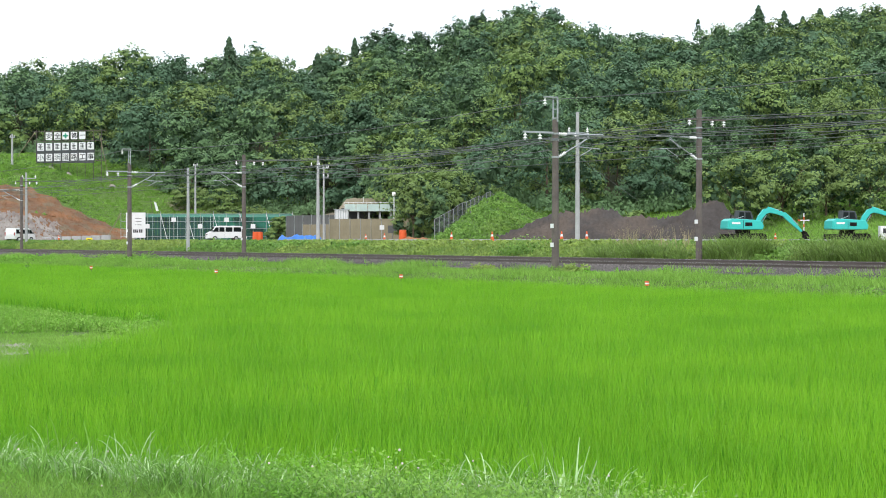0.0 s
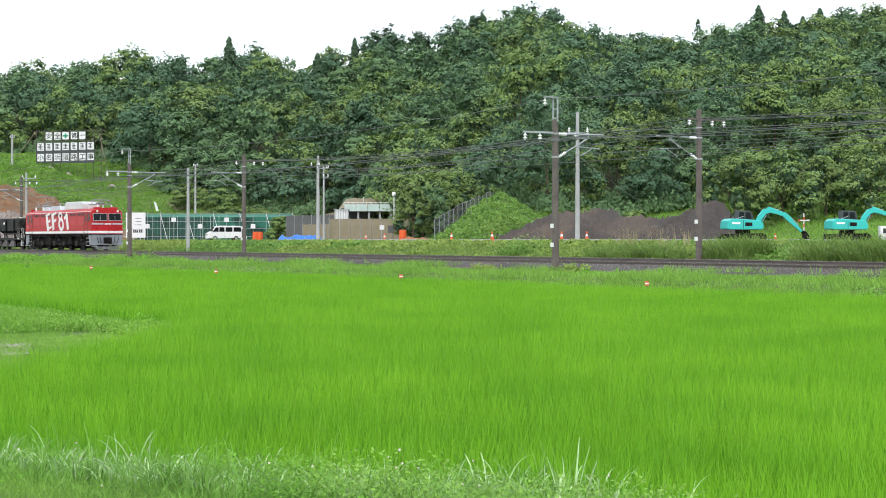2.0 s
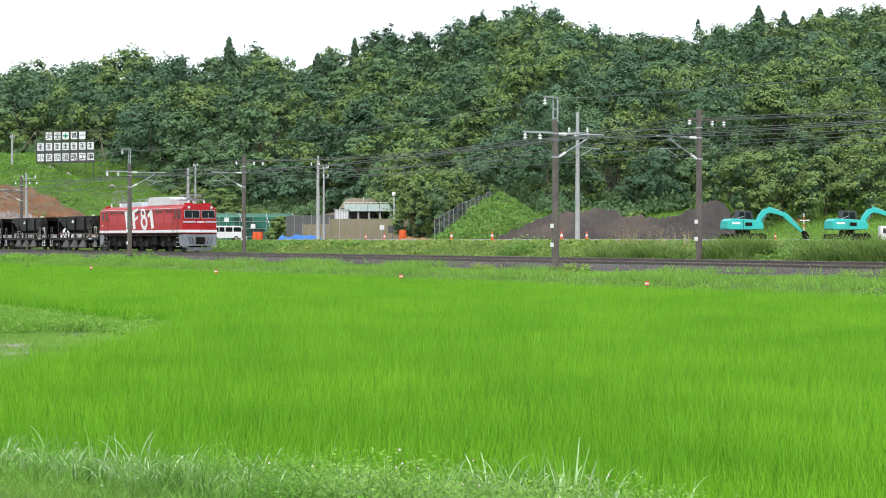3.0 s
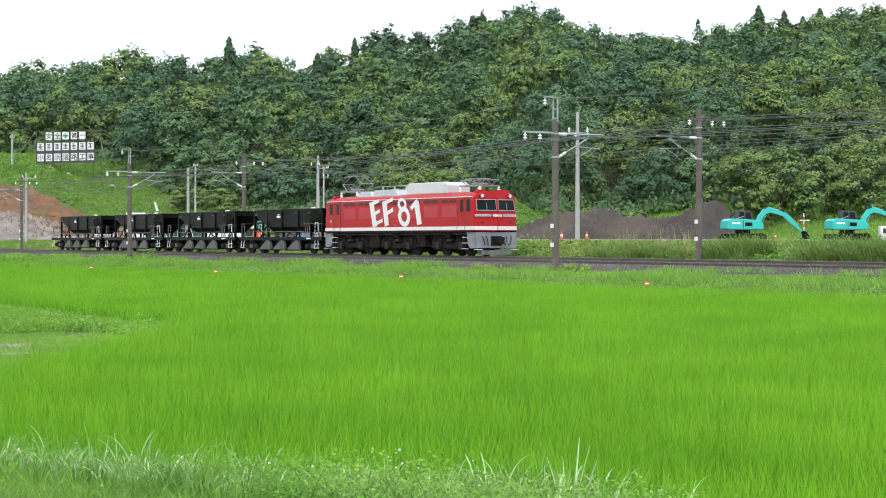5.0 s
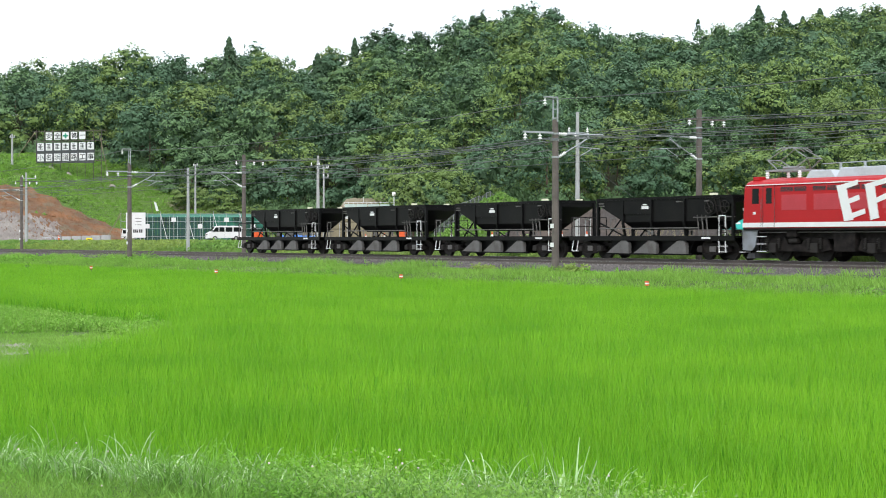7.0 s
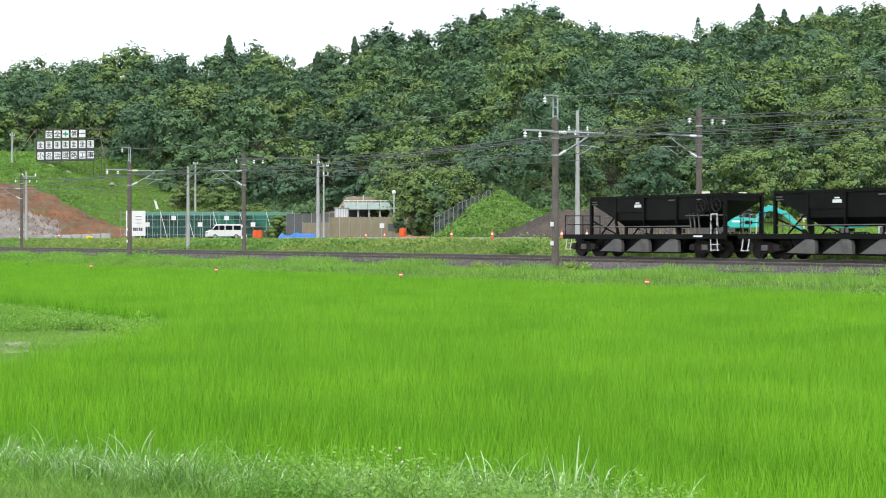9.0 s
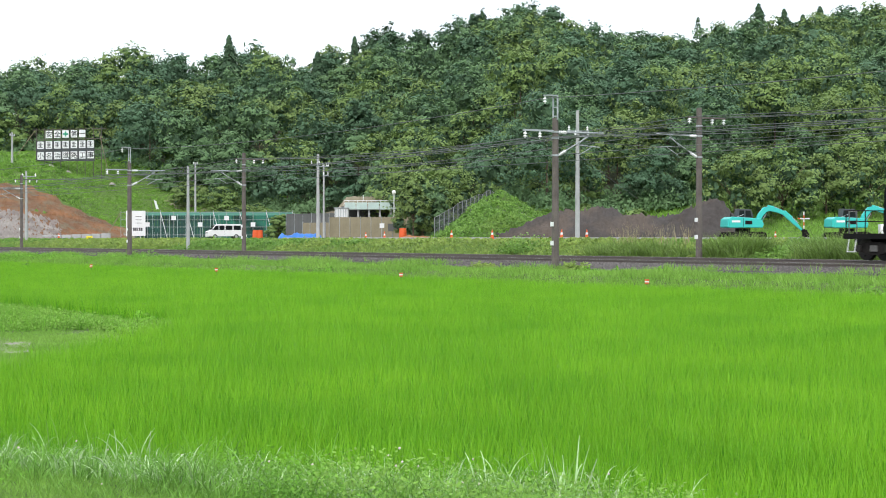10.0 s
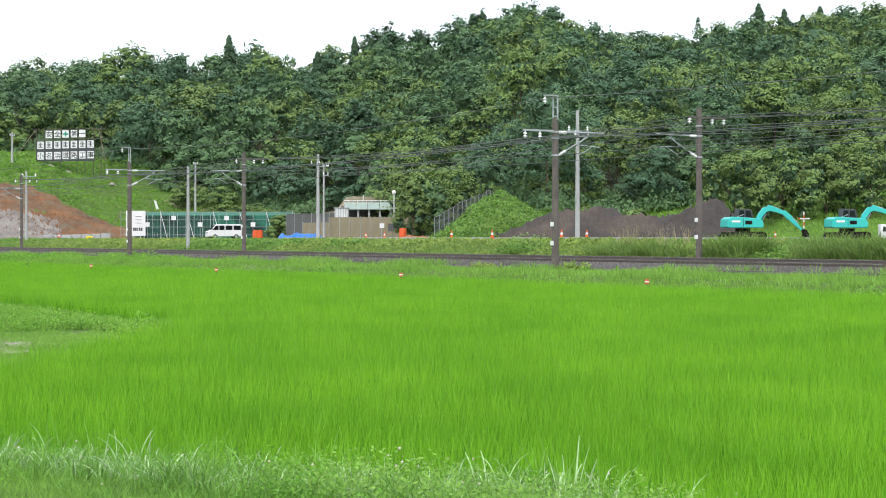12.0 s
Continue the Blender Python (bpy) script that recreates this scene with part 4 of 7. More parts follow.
def hanging_insulator(bm, p):
    x, y, z = p
    add_rod(bm, (x, y, z), (x, y, z + 0.10), 0.03, 0.05, 8)
    for k in (0.08, 0.20):
        add_rod(bm, (x, y, z + k), (x, y, z + k + 0.07), 0.105, 0.045, 8)
    add_rod(bm, (x, y, z + 0.06), (x, y, z + 0.36), 0.03, 0.03, 8)
    return bm


def catenary_mast(s, n, inward, frame_top, height, label):
    """inward: +1 where the arm reaches to larger n. Local y is across the line."""
    x, y, _ = at(s, n)
    g = land_at(x, y)
    mast = empty("catenary_mast", pose(x, y, g, 0, 0, HEADING), label, "mast", "masts of the overhead line")
    h = height - g
    part("post", rod((0, 0, -0.3), (0, 0, h), 0.175, 0.135, 12), M["wood_pole"], mast)
    w, k = inward, (6.95 if frame_top else 7.25) - g
    a = rod((0, w * 0.55, k), (0, w * 2.7, k + 0.02), 0.035, sides=8)
    add_rod(a, (0, w * 0.52, k - 0.85), (0, w * 1.9, k - 0.12), 0.03, sides=8)
    add_rod(a, (0, w * 1.25, k - 0.55), (0, w * 2.5, k - 0.62), 0.022, sides=6)
    add_rod(a, (0, w * 1.9, k), (0, w * 1.25, k - 0.55), 0.022, sides=6)
    add_rod(a, (0, w * 2.05, k - 0.62), (0, w * 1.35, k - 0.98), 0.018, sides=6)
    part("bracket_arm", a, M["steel"], mast, "galvanised bracket arm")
    for z0, way in ((k, (0, w, 0)), (k - 0.85, (0, w, 0.53))):
        part("strut_insulator", insulator(bmesh.new(), (0, w * 0.17, z0 - (0.0 if way[2] == 0 else 0.19)), way, 0.45, 0.085), M["insulator"], mast, "white porcelain strut insulator")
    for z0 in (k, k - 1.05, h - 0.9):
        part("clamp", rod((0, 0, z0 - 0.04), (0, 0, z0 + 0.04), 0.17, sides=12), M["steel"], mast, "galvanised pole clamp")
    for z0 in (2.05, 1.2):
        part("plate", box(-0.12, 0.12, -0.19, -0.17, z0, z0 + 0.2), M["white"], mast, "small white plate")
    if frame_top:
        fr = bmesh.new()
        for dx in (-0.17, 0.17):
            add_box(fr, dx - 0.025, dx + 0.025, -0.03, 0.03, h - 0.1, h + 1.0)
        for z0 in (h + 0.05, h + 0.45, h + 0.97):
            add_box(fr, -0.17, 0.17, -0.03, 0.03, z0, z0 + 0.05)
        add_box(fr, -0.17, 0.17, -0.55, -0.03, h + 0.97, h + 1.02)
        part("top_frame", fr, M["steel"], mast, "galvanised frame on the mast's top")
        part("pin_insulator", hanging_insulator(bmesh.new(), (-0.1, -0.5, h + 0.62)), M["insulator"], mast, "white pin insulator")
        part("cross_arm", box(-0.05, 0.05, -1.75 * w if w > 0 else 0, 0 if w > 0 else 1.75, 6.95 - g, 7.03 - g), M["steel"], mast)
        for d in (0.85, 1.65):
            part("pin_insulator", hanging_insulator(bmesh.new(), (0, -d * w, 6.62 - g)), M["insulator"], mast, "white pin insulator")
    else:
        part("cross_arm", box(-0.05, 0.05, -1.7 if w > 0 else -0.7, 0.7 if w > 0 else 1.7, h - 0.52, h - 0.44), M["wood_pole"], mast)
        for d in (-0.62, 0.85, 1.6):
            part("pin_insulator", hanging_insulator(bmesh.new(), (0, -d * w, h - 0.8)), M["insulator"], mast, "white pin insulator")
    return mast


NEAR_MASTS, FAR_MASTS = (-79.0, -27.7, 23.6, 74.9), (-137.5, -84.8, -31.8, 20.8, 73.4)
for s in NEAR_MASTS[1:3]:
    catenary_mast(s, -7.5, 1, True, 7.58, "dark wooden mast with a steel frame on top")
for s in FAR_MASTS[1:4]:
    catenary_mast(s, 3.3, -1, False, 8.65, "dark wooden mast with insulators on a crossarm")


def wire(name, points, sag, radius, label):
    """A wire that hangs from point to point, as one thin tube."""
    pts = []
    for a, b in zip(points, points[1:]):
        a, b = Vector(a), Vector(b)
        for i in range(14):
            f = i / 14
            p = a.lerp(b, f)
            p.z -= 4 * sag * f * (1 - f)
            pts.append(p)
    pts.append(Vector(points[-1]))
    v, f = [], []
    for i, p in enumerate(pts):
        way = (pts[min(i + 1, len(pts) - 1)] - pts[max(i - 1, 0)]).normalized()
        side = way.cross(Vector((0, 0, 1))).normalized()
        up = side.cross(way)
        for k in range(4):
            a = k * math.pi / 2
            v.append((p + (side * math.cos(a) + up * math.sin(a)) * radius)[:])
        if i:
            for k in range(4):
                f.append((4 * i - 4 + k, 4 * i - 4 + (k + 1) % 4, 4 * i + (k + 1) % 4, 4 * i + k))
    return tagged(mesh_object(name, v, f, M["wire"]), label, "wire", "overhead wires")


def build_wires():
    for centre, masts, arm in ((NEAR_N, NEAR_MASTS, -7.5), (0.0, FAR_MASTS, 3.3)):
        wire("messenger_wire", [at(s, centre + 0.2, 7.2) for s in masts], 0.55, 0.016, "dark sagging messenger wire over the track")
        wire("contact_wire", [at(s, centre, 6.2) for s in masts], 0.03, 0.014, "dark contact wire over the track")
    wire("feeder_wire", [at(s, -8.0, 8.45) for s in NEAR_MASTS], 0.5, 0.017, "grey feeder wire along the mast tops")
    for d in (-8.35, -9.15):
        wire("feeder_wire", [at(s, d, 6.64) for s in NEAR_MASTS], 0.45, 0.016, "grey feeder wire along the near masts")
    for d in (2.7, 4.15, 4.9):
        wire("feeder_wire", [at(s, d, 8.2) for s in FAR_MASTS], 0.5, 0.016, "grey feeder wire along the far masts")
    for k in range(2):
        wire("service_wire", [bearing(-0.0737, 170, 9.4 - 0.5 * k), bearing(0.0793, 110, 9.0 - 0.5 * k), bearing(0.32, 84, 8.6 - 0.4 * k)], 0.9, 0.015, "thin service wire between concrete poles")
    wire("guy_wire", [bearing(0.0793, 110, 7.6), bearing(0.115, 122, 5.0)], 0.02, 0.014, "thin stay wire of a concrete pole")
    # droppers
    for centre, masts in ((NEAR_N, NEAR_MASTS), (0.0, FAR_MASTS)):
        bm = bmesh.new()
        for a, b in zip(masts, masts[1:]):
            for i in range(1, 9):
                f = i / 9
                s = a + (b - a) * f
                add_rod(bm, at(s, centre, 6.18), at(s, centre + 0.2, 7.2 - 2.2 * f * (1 - f)), 0.006, sides=4)
        tagged(part("droppers", bm, M["wire"]), "thin droppers between messenger and contact wire", "wire", kind="stuff")


build_wires()


def concrete_pole(u, depth, top_z, radius, arms, label, base=None):
    x = u * depth
    g = land_at(x, depth) if base is None else base
    p = empty("utility_pole", pose(x, depth, g, 0, 0, 20), label, "pole", "concrete utility poles")
    part("post", rod((0, 0, -0.3), (0, 0, top_z - g), radius, radius * 0.62, 12), M["concrete"], p)
    for z, half, dx in arms:
        part("cross_arm", box(-half + dx, half + dx, -0.14, -0.06, z - g, z - g + 0.09), M["steel"], p)
        pins = max(2, int(half * 3))
        for i in range(pins):
            q = -half + dx + 0.1 + (2 * half - 0.2) * i / (pins - 1)
            part("pin_insulator", hanging_insulator(bmesh.new(), (q, -0.1, z - g + 0.06)), M["insulator"], p, "white pin insulator")
    return p


concrete_pole(0.0793, 110, 10.45, 0.165, ((9.05, 0.75, 0.0), (8.75, 0.55, 0.25)), "tall grey concrete pole with steel crossarms")
concrete_pole(-0.1503, 142, 8.2, 0.16, (), "grey concrete pole beside the track")
concrete_pole(-0.1460, 250, 13.3, 0.17, ((13.0, 0.35, 0.0),), "slim pale concrete pole on the slope", 6.0)
concrete_pole(-0.0737, 170, 10.6, 0.20, ((9.5, 0.5, -0.3), (9.3, 0.6, 0.4)), "grey concrete pole with crossarms beside the works")
concrete_pole(-0.0703, 186, 10.2, 0.13, ((10.0, 0.4, 0.2), (9.0, 0.35, 0.2)), "slim grey pole with lamps and brackets")
concrete_pole(-0.2540, 262, 18.5, 0.20, ((17.9, 0.4, 0.0),), "pale concrete pole on the grassy hillside")
concrete_pole(-0.2457, 190, 9.7, 0.17, ((9.0, 0.8, 0.3),), "grey concrete pole beside the track")


# ---- locomotive: x along it from its rear, y across (the near side is -1.4), z over the rail ----
LOCO_SIDE = 1.4
LOCO_SECTION = ((-1.36, 1.40), (-1.40, 1.46), (-1.40, 3.14), (-1.36, 3.28), (-1.22, 3.42), (-0.95, 3.52), (-0.50, 3.60), (0.0, 3.63))


def loco_body():
    half = LOCO_SECTION
    full = list(half) + [(-y, z) for y, z in half[-2::-1]]
    stations = ((0.0, 0), (0.06, 1), (0.9, 1), (16.5, 1), (17.34, 1), (17.4, 0))
    bm = bmesh.new()
    rings = []
    for x, out in stations:
        ring = []
        for y, z in full:
            inset = 1.0 if out else 0.975
            rake = 0.16 * max(0.0, z - 2.45) / 1.15
            nose = 0.20 * (1 - abs(y) / 1.4)
            xx = x
            if x < 0.5:
                xx = x - nose + rake
            elif x > 16.9:
                xx = x + nose - rake
            ring.append(bm.verts.new((xx, y * inset, z)))
        rings.append(ring)
    for a, b in zip(rings, rings[1:]):
        for i in range(len(full) - 1):
            bm.faces.new((a[i], a[i + 1], b[i + 1], b[i]))
    k = len(full) // 2
    for ring in (rings[0], rings[-1]):
        low = bm.verts.new((ring[k].co.x + (0.16 if ring is rings[-1] else -0.16) * 1.02, 0, 1.40))
        bend = bm.verts.new((low.co.x, 0, 2.45))
        left = ring[:k + 1]
        right = ring[k:]
        bm.faces.new(left + [bend, low])
        bm.faces.new([low, bend] + right)
    for i in (0, -1):
        pass
    bottom = [r[0] for r in rings], [r[-1] for r in rings]
    for i in range(len(rings) - 1):
        bm.faces.new((bottom[0][i], bottom[0][i + 1], bottom[1][i + 1], bottom[1][i]))
    return bm


def front_panel(y0, y1, z0, z1, depth, end, bevel=0.0):
    """A thin slab lying on half of an end face of the locomotive, between two places across it."""
    bm = bmesh.new()
    rows = []
    for y in (y0, y1):
        for z in (z0, z1):
            x = 17.4 + 0.20 * (1 - abs(y) / 1.4) - 0.16 * max(0.0, z - 2.45) / 1.15
            rows.append((x, y, z))
    def spot(p, d):
        x, y, z = p
        return (x + d, y, z) if end > 0 else (17.4 - (x + d), y, z)
    a = [bm.verts.new(spot(rows[i], depth)) for i in (0, 1, 3, 2)]
    b = [bm.verts.new(spot(rows[i], -0.02)) for i in (0, 1, 3, 2)]
    bm.faces.new(a)
    bm.faces.new(b[::-1])
    for i in range(4):
        j = (i + 1) % 4
        bm.faces.new((a[i], b[i], b[j], a[j]))
    return bm


def letters(text, size, at_matrix, mat, parent, name="lettering", thick=0.004, bold=0.0):
    """Raised lettering as a mesh, in the built-in font."""
    cu = bpy.data.curves.new(name, "FONT")
    cu.body, cu.size, cu.extrude, cu.offset, cu.resolution_u = text, size, thick, bold, 3
    tmp = new(name, cu)
    bpy.context.view_layer.update()
    me = bpy.data.meshes.new_from_object(tmp.evaluated_get(bpy.context.evaluated_depsgraph_get()))
    bpy.data.objects.remove(tmp)
    me.materials.clear()
    me.materials.append(mat)
    ob = new(name, me)
    ob.parent = parent
    ob.matrix_basis = at_matrix
    return ob


def wheelset(parent, x, radius, gauge, mat="wheel"):
    """Two wheels on an axle, round the local origin, so that it can turn."""
    bm = rod((0, -0.75, 0), (0, 0.75, 0), 0.08, sides=8)
    ob = part("wheelset", bm, M["under"], parent)
    for side in (-1, 1):
        y = side * gauge / 2
        w = rod((0, y - 0.065, 0), (0, y + 0.065, 0), radius, radius, 22)
        add_rod(w, (0, y - side * 0.09, 0), (0, y - side * 0.065, 0), radius + 0.028, radius + 0.028, 22)
        add_rod(w, (0, y + side * 0.065, 0), (0, y + side * 0.10, 0), radius * 0.35, radius * 0.3, 10)
        for i in range(3):
            a = i * 2.094
            c = (math.cos(a) * radius * 0.62, y + side * 0.07, math.sin(a) * radius * 0.62)
            add_rod(w, (c[0], y + side * 0.06, c[2]), (c[0], y + side * 0.08, c[2]), radius * 0.16, sides=8)
        part("wheel", w, M[mat], ob)
    ob.matrix_basis = pose(x, 0, radius)
    return ob


def pantograph(parent, x, raised):
    """A diamond pantograph on four insulators; z0 is the roof."""
    z0 = 3.60
    base = bmesh.new()
    for y in (-0.62, 0.62):
        add_box(base, x - 1.1, x + 1.1, y - 0.035, y + 0.035, z0 + 0.30, z0 + 0.38)
    for dx in (-1.0, 0, 1.0):
        add_box(base, x + dx - 0.03, x + dx + 0.03, -0.62, 0.62, z0 + 0.30, z0 + 0.37)
    pan = part("pantograph", base, M["pan_grey"], parent, "raised grey diamond pantograph" if raised else "folded grey diamond pantograph")
    for dx in (-1.0, 1.0):
        for y in (-0.62, 0.62):
            ins = rod((x + dx, y, z0 - 0.12), (x + dx, y, z0 + 0.30), 0.06, sides=8)
            for i in range(3):
                add_rod(ins, (x + dx, y, z0 + 0.02 + 0.09 * i), (x + dx, y, z0 + 0.06 + 0.09 * i), 0.10, 0.07, 8)
            part("insulator", ins, M["insulator"], pan, "pale ribbed insulator")
    top = z0 + (1.30 if raised else 0.72)
    mid = z0 + (0.82 if raised else 0.66)
    reach = 1.25 if raised else 1.3
    for y in (-0.5, 0.5):
        for d in (-1, 1):
            low = rod((x + d * 0.5, y, z0 + 0.38), (x + d * reach, y * 0.8, mid), 0.028, sides=6)
            part("lower_arm", low, M["pan_grey"], pan)
            part("upper_arm", rod((x + d * reach, y * 0.8, mid), (x + d * 0.22, y * 0.6, top), 0.022, sides=6), M["pan_grey"], pan)
    for d in (-1, 1):
        part("cross_tube", rod((x + d * reach, -0.42, mid), (x + d * reach, 0.42, mid), 0.022, sides=6), M["pan_grey"], pan)
        part("cross_brace", rod((x + d * 0.5, 0.5, z0 + 0.38), (x + d * reach, -0.4, mid), 0.016, sides=6), M["pan_grey"], pan)
    spring = rod((x - 0.45, -0.18, z0 + 0.45), (x + 0.45, -0.18, z0 + 0.45), 0.07, sides=8)
    add_rod(spring, (x - 0.45, 0.18, z0 + 0.45), (x + 0.45, 0.18, z0 + 0.45), 0.07, sides=8)
    part("raising_spring", spring, M["pan_grey"], pan)
    head = bmesh.new()
    for d in (-0.22, 0.22):
        add_box(head, x + d - 0.03, x + d + 0.03, -0.5, 0.5, top, top + 0.05)
        for s in (-1, 1):
            add_rod(head, (x + d, s * 0.5, top + 0.025), (x + d, s * 0.85, top - 0.13), 0.022, sides=6)
    part("collector_head", head, M["pan_grey"], pan)
    return pan


def build_locomotive():
    loco = empty("locomotive", pose(0, 0, 0), "red electric locomotive with a white band and large white lettering", "locomotive")
    body = part("body", loco_body(), M["red"], loco)
    for side in (-1, 1):
        y = side * LOCO_SIDE
        lo, hi = sorted((y - side * 0.02, y + side * 0.006))
        band = part("white_band", box(0.04, 17.36, lo, hi, 1.46, 1.66), M["white"], body, "white painted band")
        lo, hi = sorted((y - side * 0.10, y + side * 0.012))
        part("sill", box(0.05, 17.35, lo, hi, 1.33, 1.42), M["under"], body)
        # white line along the eaves
        part("rain_gutter", box(0.25, 17.1, *sorted((side * 1.34, side * 1.425)), 3.275, 3.315), M["white"], body, "thin white rain gutter")
        lo, hi = sorted((y - side * 0.03, y + side * 0.008))
        for i in range(7):
            x = 2.45 + 1.93 * i
            grille = part("filter_grille", box(x, x + 1.5, lo, hi, 2.18, 2.84, 0.006), M["louvre_red"], body, "pale red filter grille")
            slats = bmesh.new()
            for k in range(9):
                z = 2.21 + 0.068 * k
                add_box(slats, x + 0.03, x + 1.47, *sorted((y + side * 0.004, y + side * 0.016)), z, z + 0.022)
            part("slats", slats, M["louvre_red"], grille)
        for i in range(7):
            x = 2.45 + 1.93 * i
            for x0, x1 in ((x - 0.05, x + 0.70), (x + 0.78, x + 1.5)):
                vent = bmesh.new()
                add_box(vent, x0, x1, lo, hi, 2.98, 3.17)
                v = part("louvre", vent, M["ink"], body, "dark louvred opening")
                sl = bmesh.new()
                for k in range(3):
                    add_box(sl, x0, x1, *sorted((y + side * 0.005, y + side * 0.014)), 3.01 + 0.055 * k, 3.018 + 0.055 * k)
                part("slats", sl, M["red"], v)
        # cab doors and side windows, at both ends
        for x0, x1 in ((0.62, 1.06), (1.50, 1.86), (15.95, 16.28), (16.58, 16.98)):
            fr = part("window_frame", box(x0 - 0.05, x1 + 0.05, lo, hi, 2.42, 3.20, 0.01), M["red"], body)
            part("pane", box(x0, x1, *sorted((y, y + side * 0.012)), 2.48, 3.15, 0.005), M["glass_dark"], fr, "dark side window")
        for x0 in (1.30, 15.72):
            seam = bmesh.new()
            for dx in (0.0, 0.72):
                add_box(seam, x0 + dx - 0.012, x0 + dx + 0.012, lo, hi, 1.45, 3.25)
            part("door_seam", seam, M["ink"], body)
            for dx in (-0.06, 0.78):
                part("handrail", rod((x0 + dx, y + side * 0.06, 1.5), (x0 + dx, y + side * 0.06, 2.7), 0.012, sides=6), M["dark_steel"], body, "steel door handrail")
        # number plate and small markings, not legible
        marks = bmesh.new()
        for k in range(5):
            add_box(marks, 8.35 + 0.17 * k, 8.47 + 0.17 * k, lo, hi, 1.98, 2.08)
        part("number_plate", marks, M["louvre_red"], body, "row of small pale marks")
        part("builders_plate", box(8.55, 8.95, lo, hi, 1.74, 1.86), M["louvre_red"], body)
        part("mark", box(0.68, 0.84, lo, hi, 2.02, 2.13), M["white"], body)
    # big brushed lettering on both sides: strokes of each letter, x from the lettering's left edge and z over the rail
    eight = []
    for cx, cz, rx, rz in ((3.92, 3.00, 0.38, 0.28), (4.16, 2.27, 0.52, 0.46)):
        for k in range(16):
            a, b = k * math.pi / 8, (k + 1) * math.pi / 8
            eight.append([(cx + f * rx * math.cos(q) - 0.12 * f * math.sin(q) * rx, cz + f * rz * math.sin(q)) for q, f in ((a, 1.30), (b, 1.30), (b, 0.68), (a, 0.68))])
    strokes = {
        "E": (((0.0, 3.15), (0.50, 3.20), (0.95, 1.73), (0.45, 1.68)), ((0.0, 3.13), (1.20, 3.36), (1.20, 3.16), (0.40, 2.98)), ((0.20, 2.46), (1.25, 2.75), (1.32, 2.55), (0.30, 2.28)), ((0.42, 1.90), (1.58, 2.18), (1.62, 1.98), (0.50, 1.69))),
        "F": (((1.58, 3.17), (2.08, 3.24), (2.35, 1.80), (1.90, 1.71)), ((1.55, 3.14), (2.82, 3.42), (2.84, 3.20), (1.70, 2.98)), ((1.75, 2.46), (2.84, 2.82), (2.88, 2.60), (1.85, 2.28))),
        "8": eight,
        "1": (((5.28, 3.06), (5.80, 3.16), (6.12, 1.83), (5.66, 1.76)), ((4.85, 2.84), (5.55, 3.28), (5.80, 3.06), (4.98, 2.62)))}
    for side in (-1, 1):
        for name in ("E", "F", "8", "1"):
            bm = bmesh.new()
            for k, stroke in enumerate(strokes[name]):
                proud = 1.420 + 0.0012 * (k % 5) + (0.006 if name == "8" and k > 15 else 0)
                add_prism(bm, [((5.70 + 1.0 * x) if side < 0 else (17.4 - 5.70 - 6.12 + x), z) for x, z in stroke], 1, *sorted((side * 1.398, side * proud)))
            bmesh.ops.recalc_face_normals(bm, faces=bm.faces)
            part("letter", bm, M["white"], body, "white brushed letter")
    # both ends
    for end in (1, -1):
        for y0, y1 in ((-1.22, -0.10), (0.10, 1.22)):
            gasket = part("windscreen_frame", front_panel(y0 - 0.035, y1 + 0.035, 2.52, 3.145, 0.010, end), M["steel"], body, "bright metal windscreen frame")
            part("windscreen", front_panel(y0, y1, 2.56, 3.11, 0.018, end), M["glass_dark"], gasket, "dark windscreen pane")
            part("wiper", front_panel((y0 + y1) / 2 - 0.01, (y0 + y1) / 2 + 0.012, 2.55, 2.95, 0.035, end), M["steel"], gasket)
            part("white_band", front_panel(y0 - 0.17 if y0 < 0 else 0.02, y1 + 0.17 if y1 > 0 else -0.02, 1.46, 1.66, 0.008, end), M["white"], body, "white painted band")
            a, b = (-1.36, -0.40) if y0 < 0 else (0.40, 1.36)
            part("trim_strip", front_panel(a, b, 2.20, 2.32, 0.02, end), M["silver"], body, "bright metal trim strip")
            part("trim_end", front_panel(a + 0.02, b - 0.02, 2.255, 2.268, 0.025, end), M["red"], body)
        digits = bmesh.new()
        for k in range(6):
            y = -0.28 + 0.10 * k
            got = front_panel(y, y + 0.07, 2.19, 2.32, 0.02, end)
            me = bpy.data.meshes.new("tmp")
            got.to_mesh(me)
            got.free()
            digits.from_mesh(me)
            bpy.data.meshes.remove(me)
        part("number_plate", digits, M["white"], body, "row of small pale marks")
        for y in (-0.92, 0.92):
            x = 17.4 + 0.20 * (1 - abs(y) / 1.4) - 0.13
            p, q = ((x, y, 3.36), (x + 0.12, y, 3.34)) if end > 0 else ((17.4 - x, y, 3.36), (17.4 - x - 0.12, y, 3.34))
            ring = part("headlight", rod(p, q, 0.14, 0.13, 16), M["red"], body, "round headlight")
            d = Vector(q) - Vector(p)
            part("lens", rod(Vector(p) + d * 0.7, Vector(q) + d * 0.12, 0.10, 0.10, 16), M["lamp_glass"], ring, "clear glass lens")
            part("tail_light", front_panel(y - 0.07, y + 0.07, 1.82, 1.94, 0.03, end), M["red_lens"], body, "red tail lamp")
        m = (lambda x: x) if end > 0 else (lambda x: 17.4 - x)
        # skirt, buffer beam, coupler, plough and steps
        sk = bmesh.new()
        for side in (-1, 1):
            add_prism(sk, ((m(16.50), 1.34), (m(17.42), 1.34), (m(17.42), 0.46), (m(16.86), 0.44), (m(16.68), 0.60)), 1, *sorted((side * 1.30, side * 1.34)))
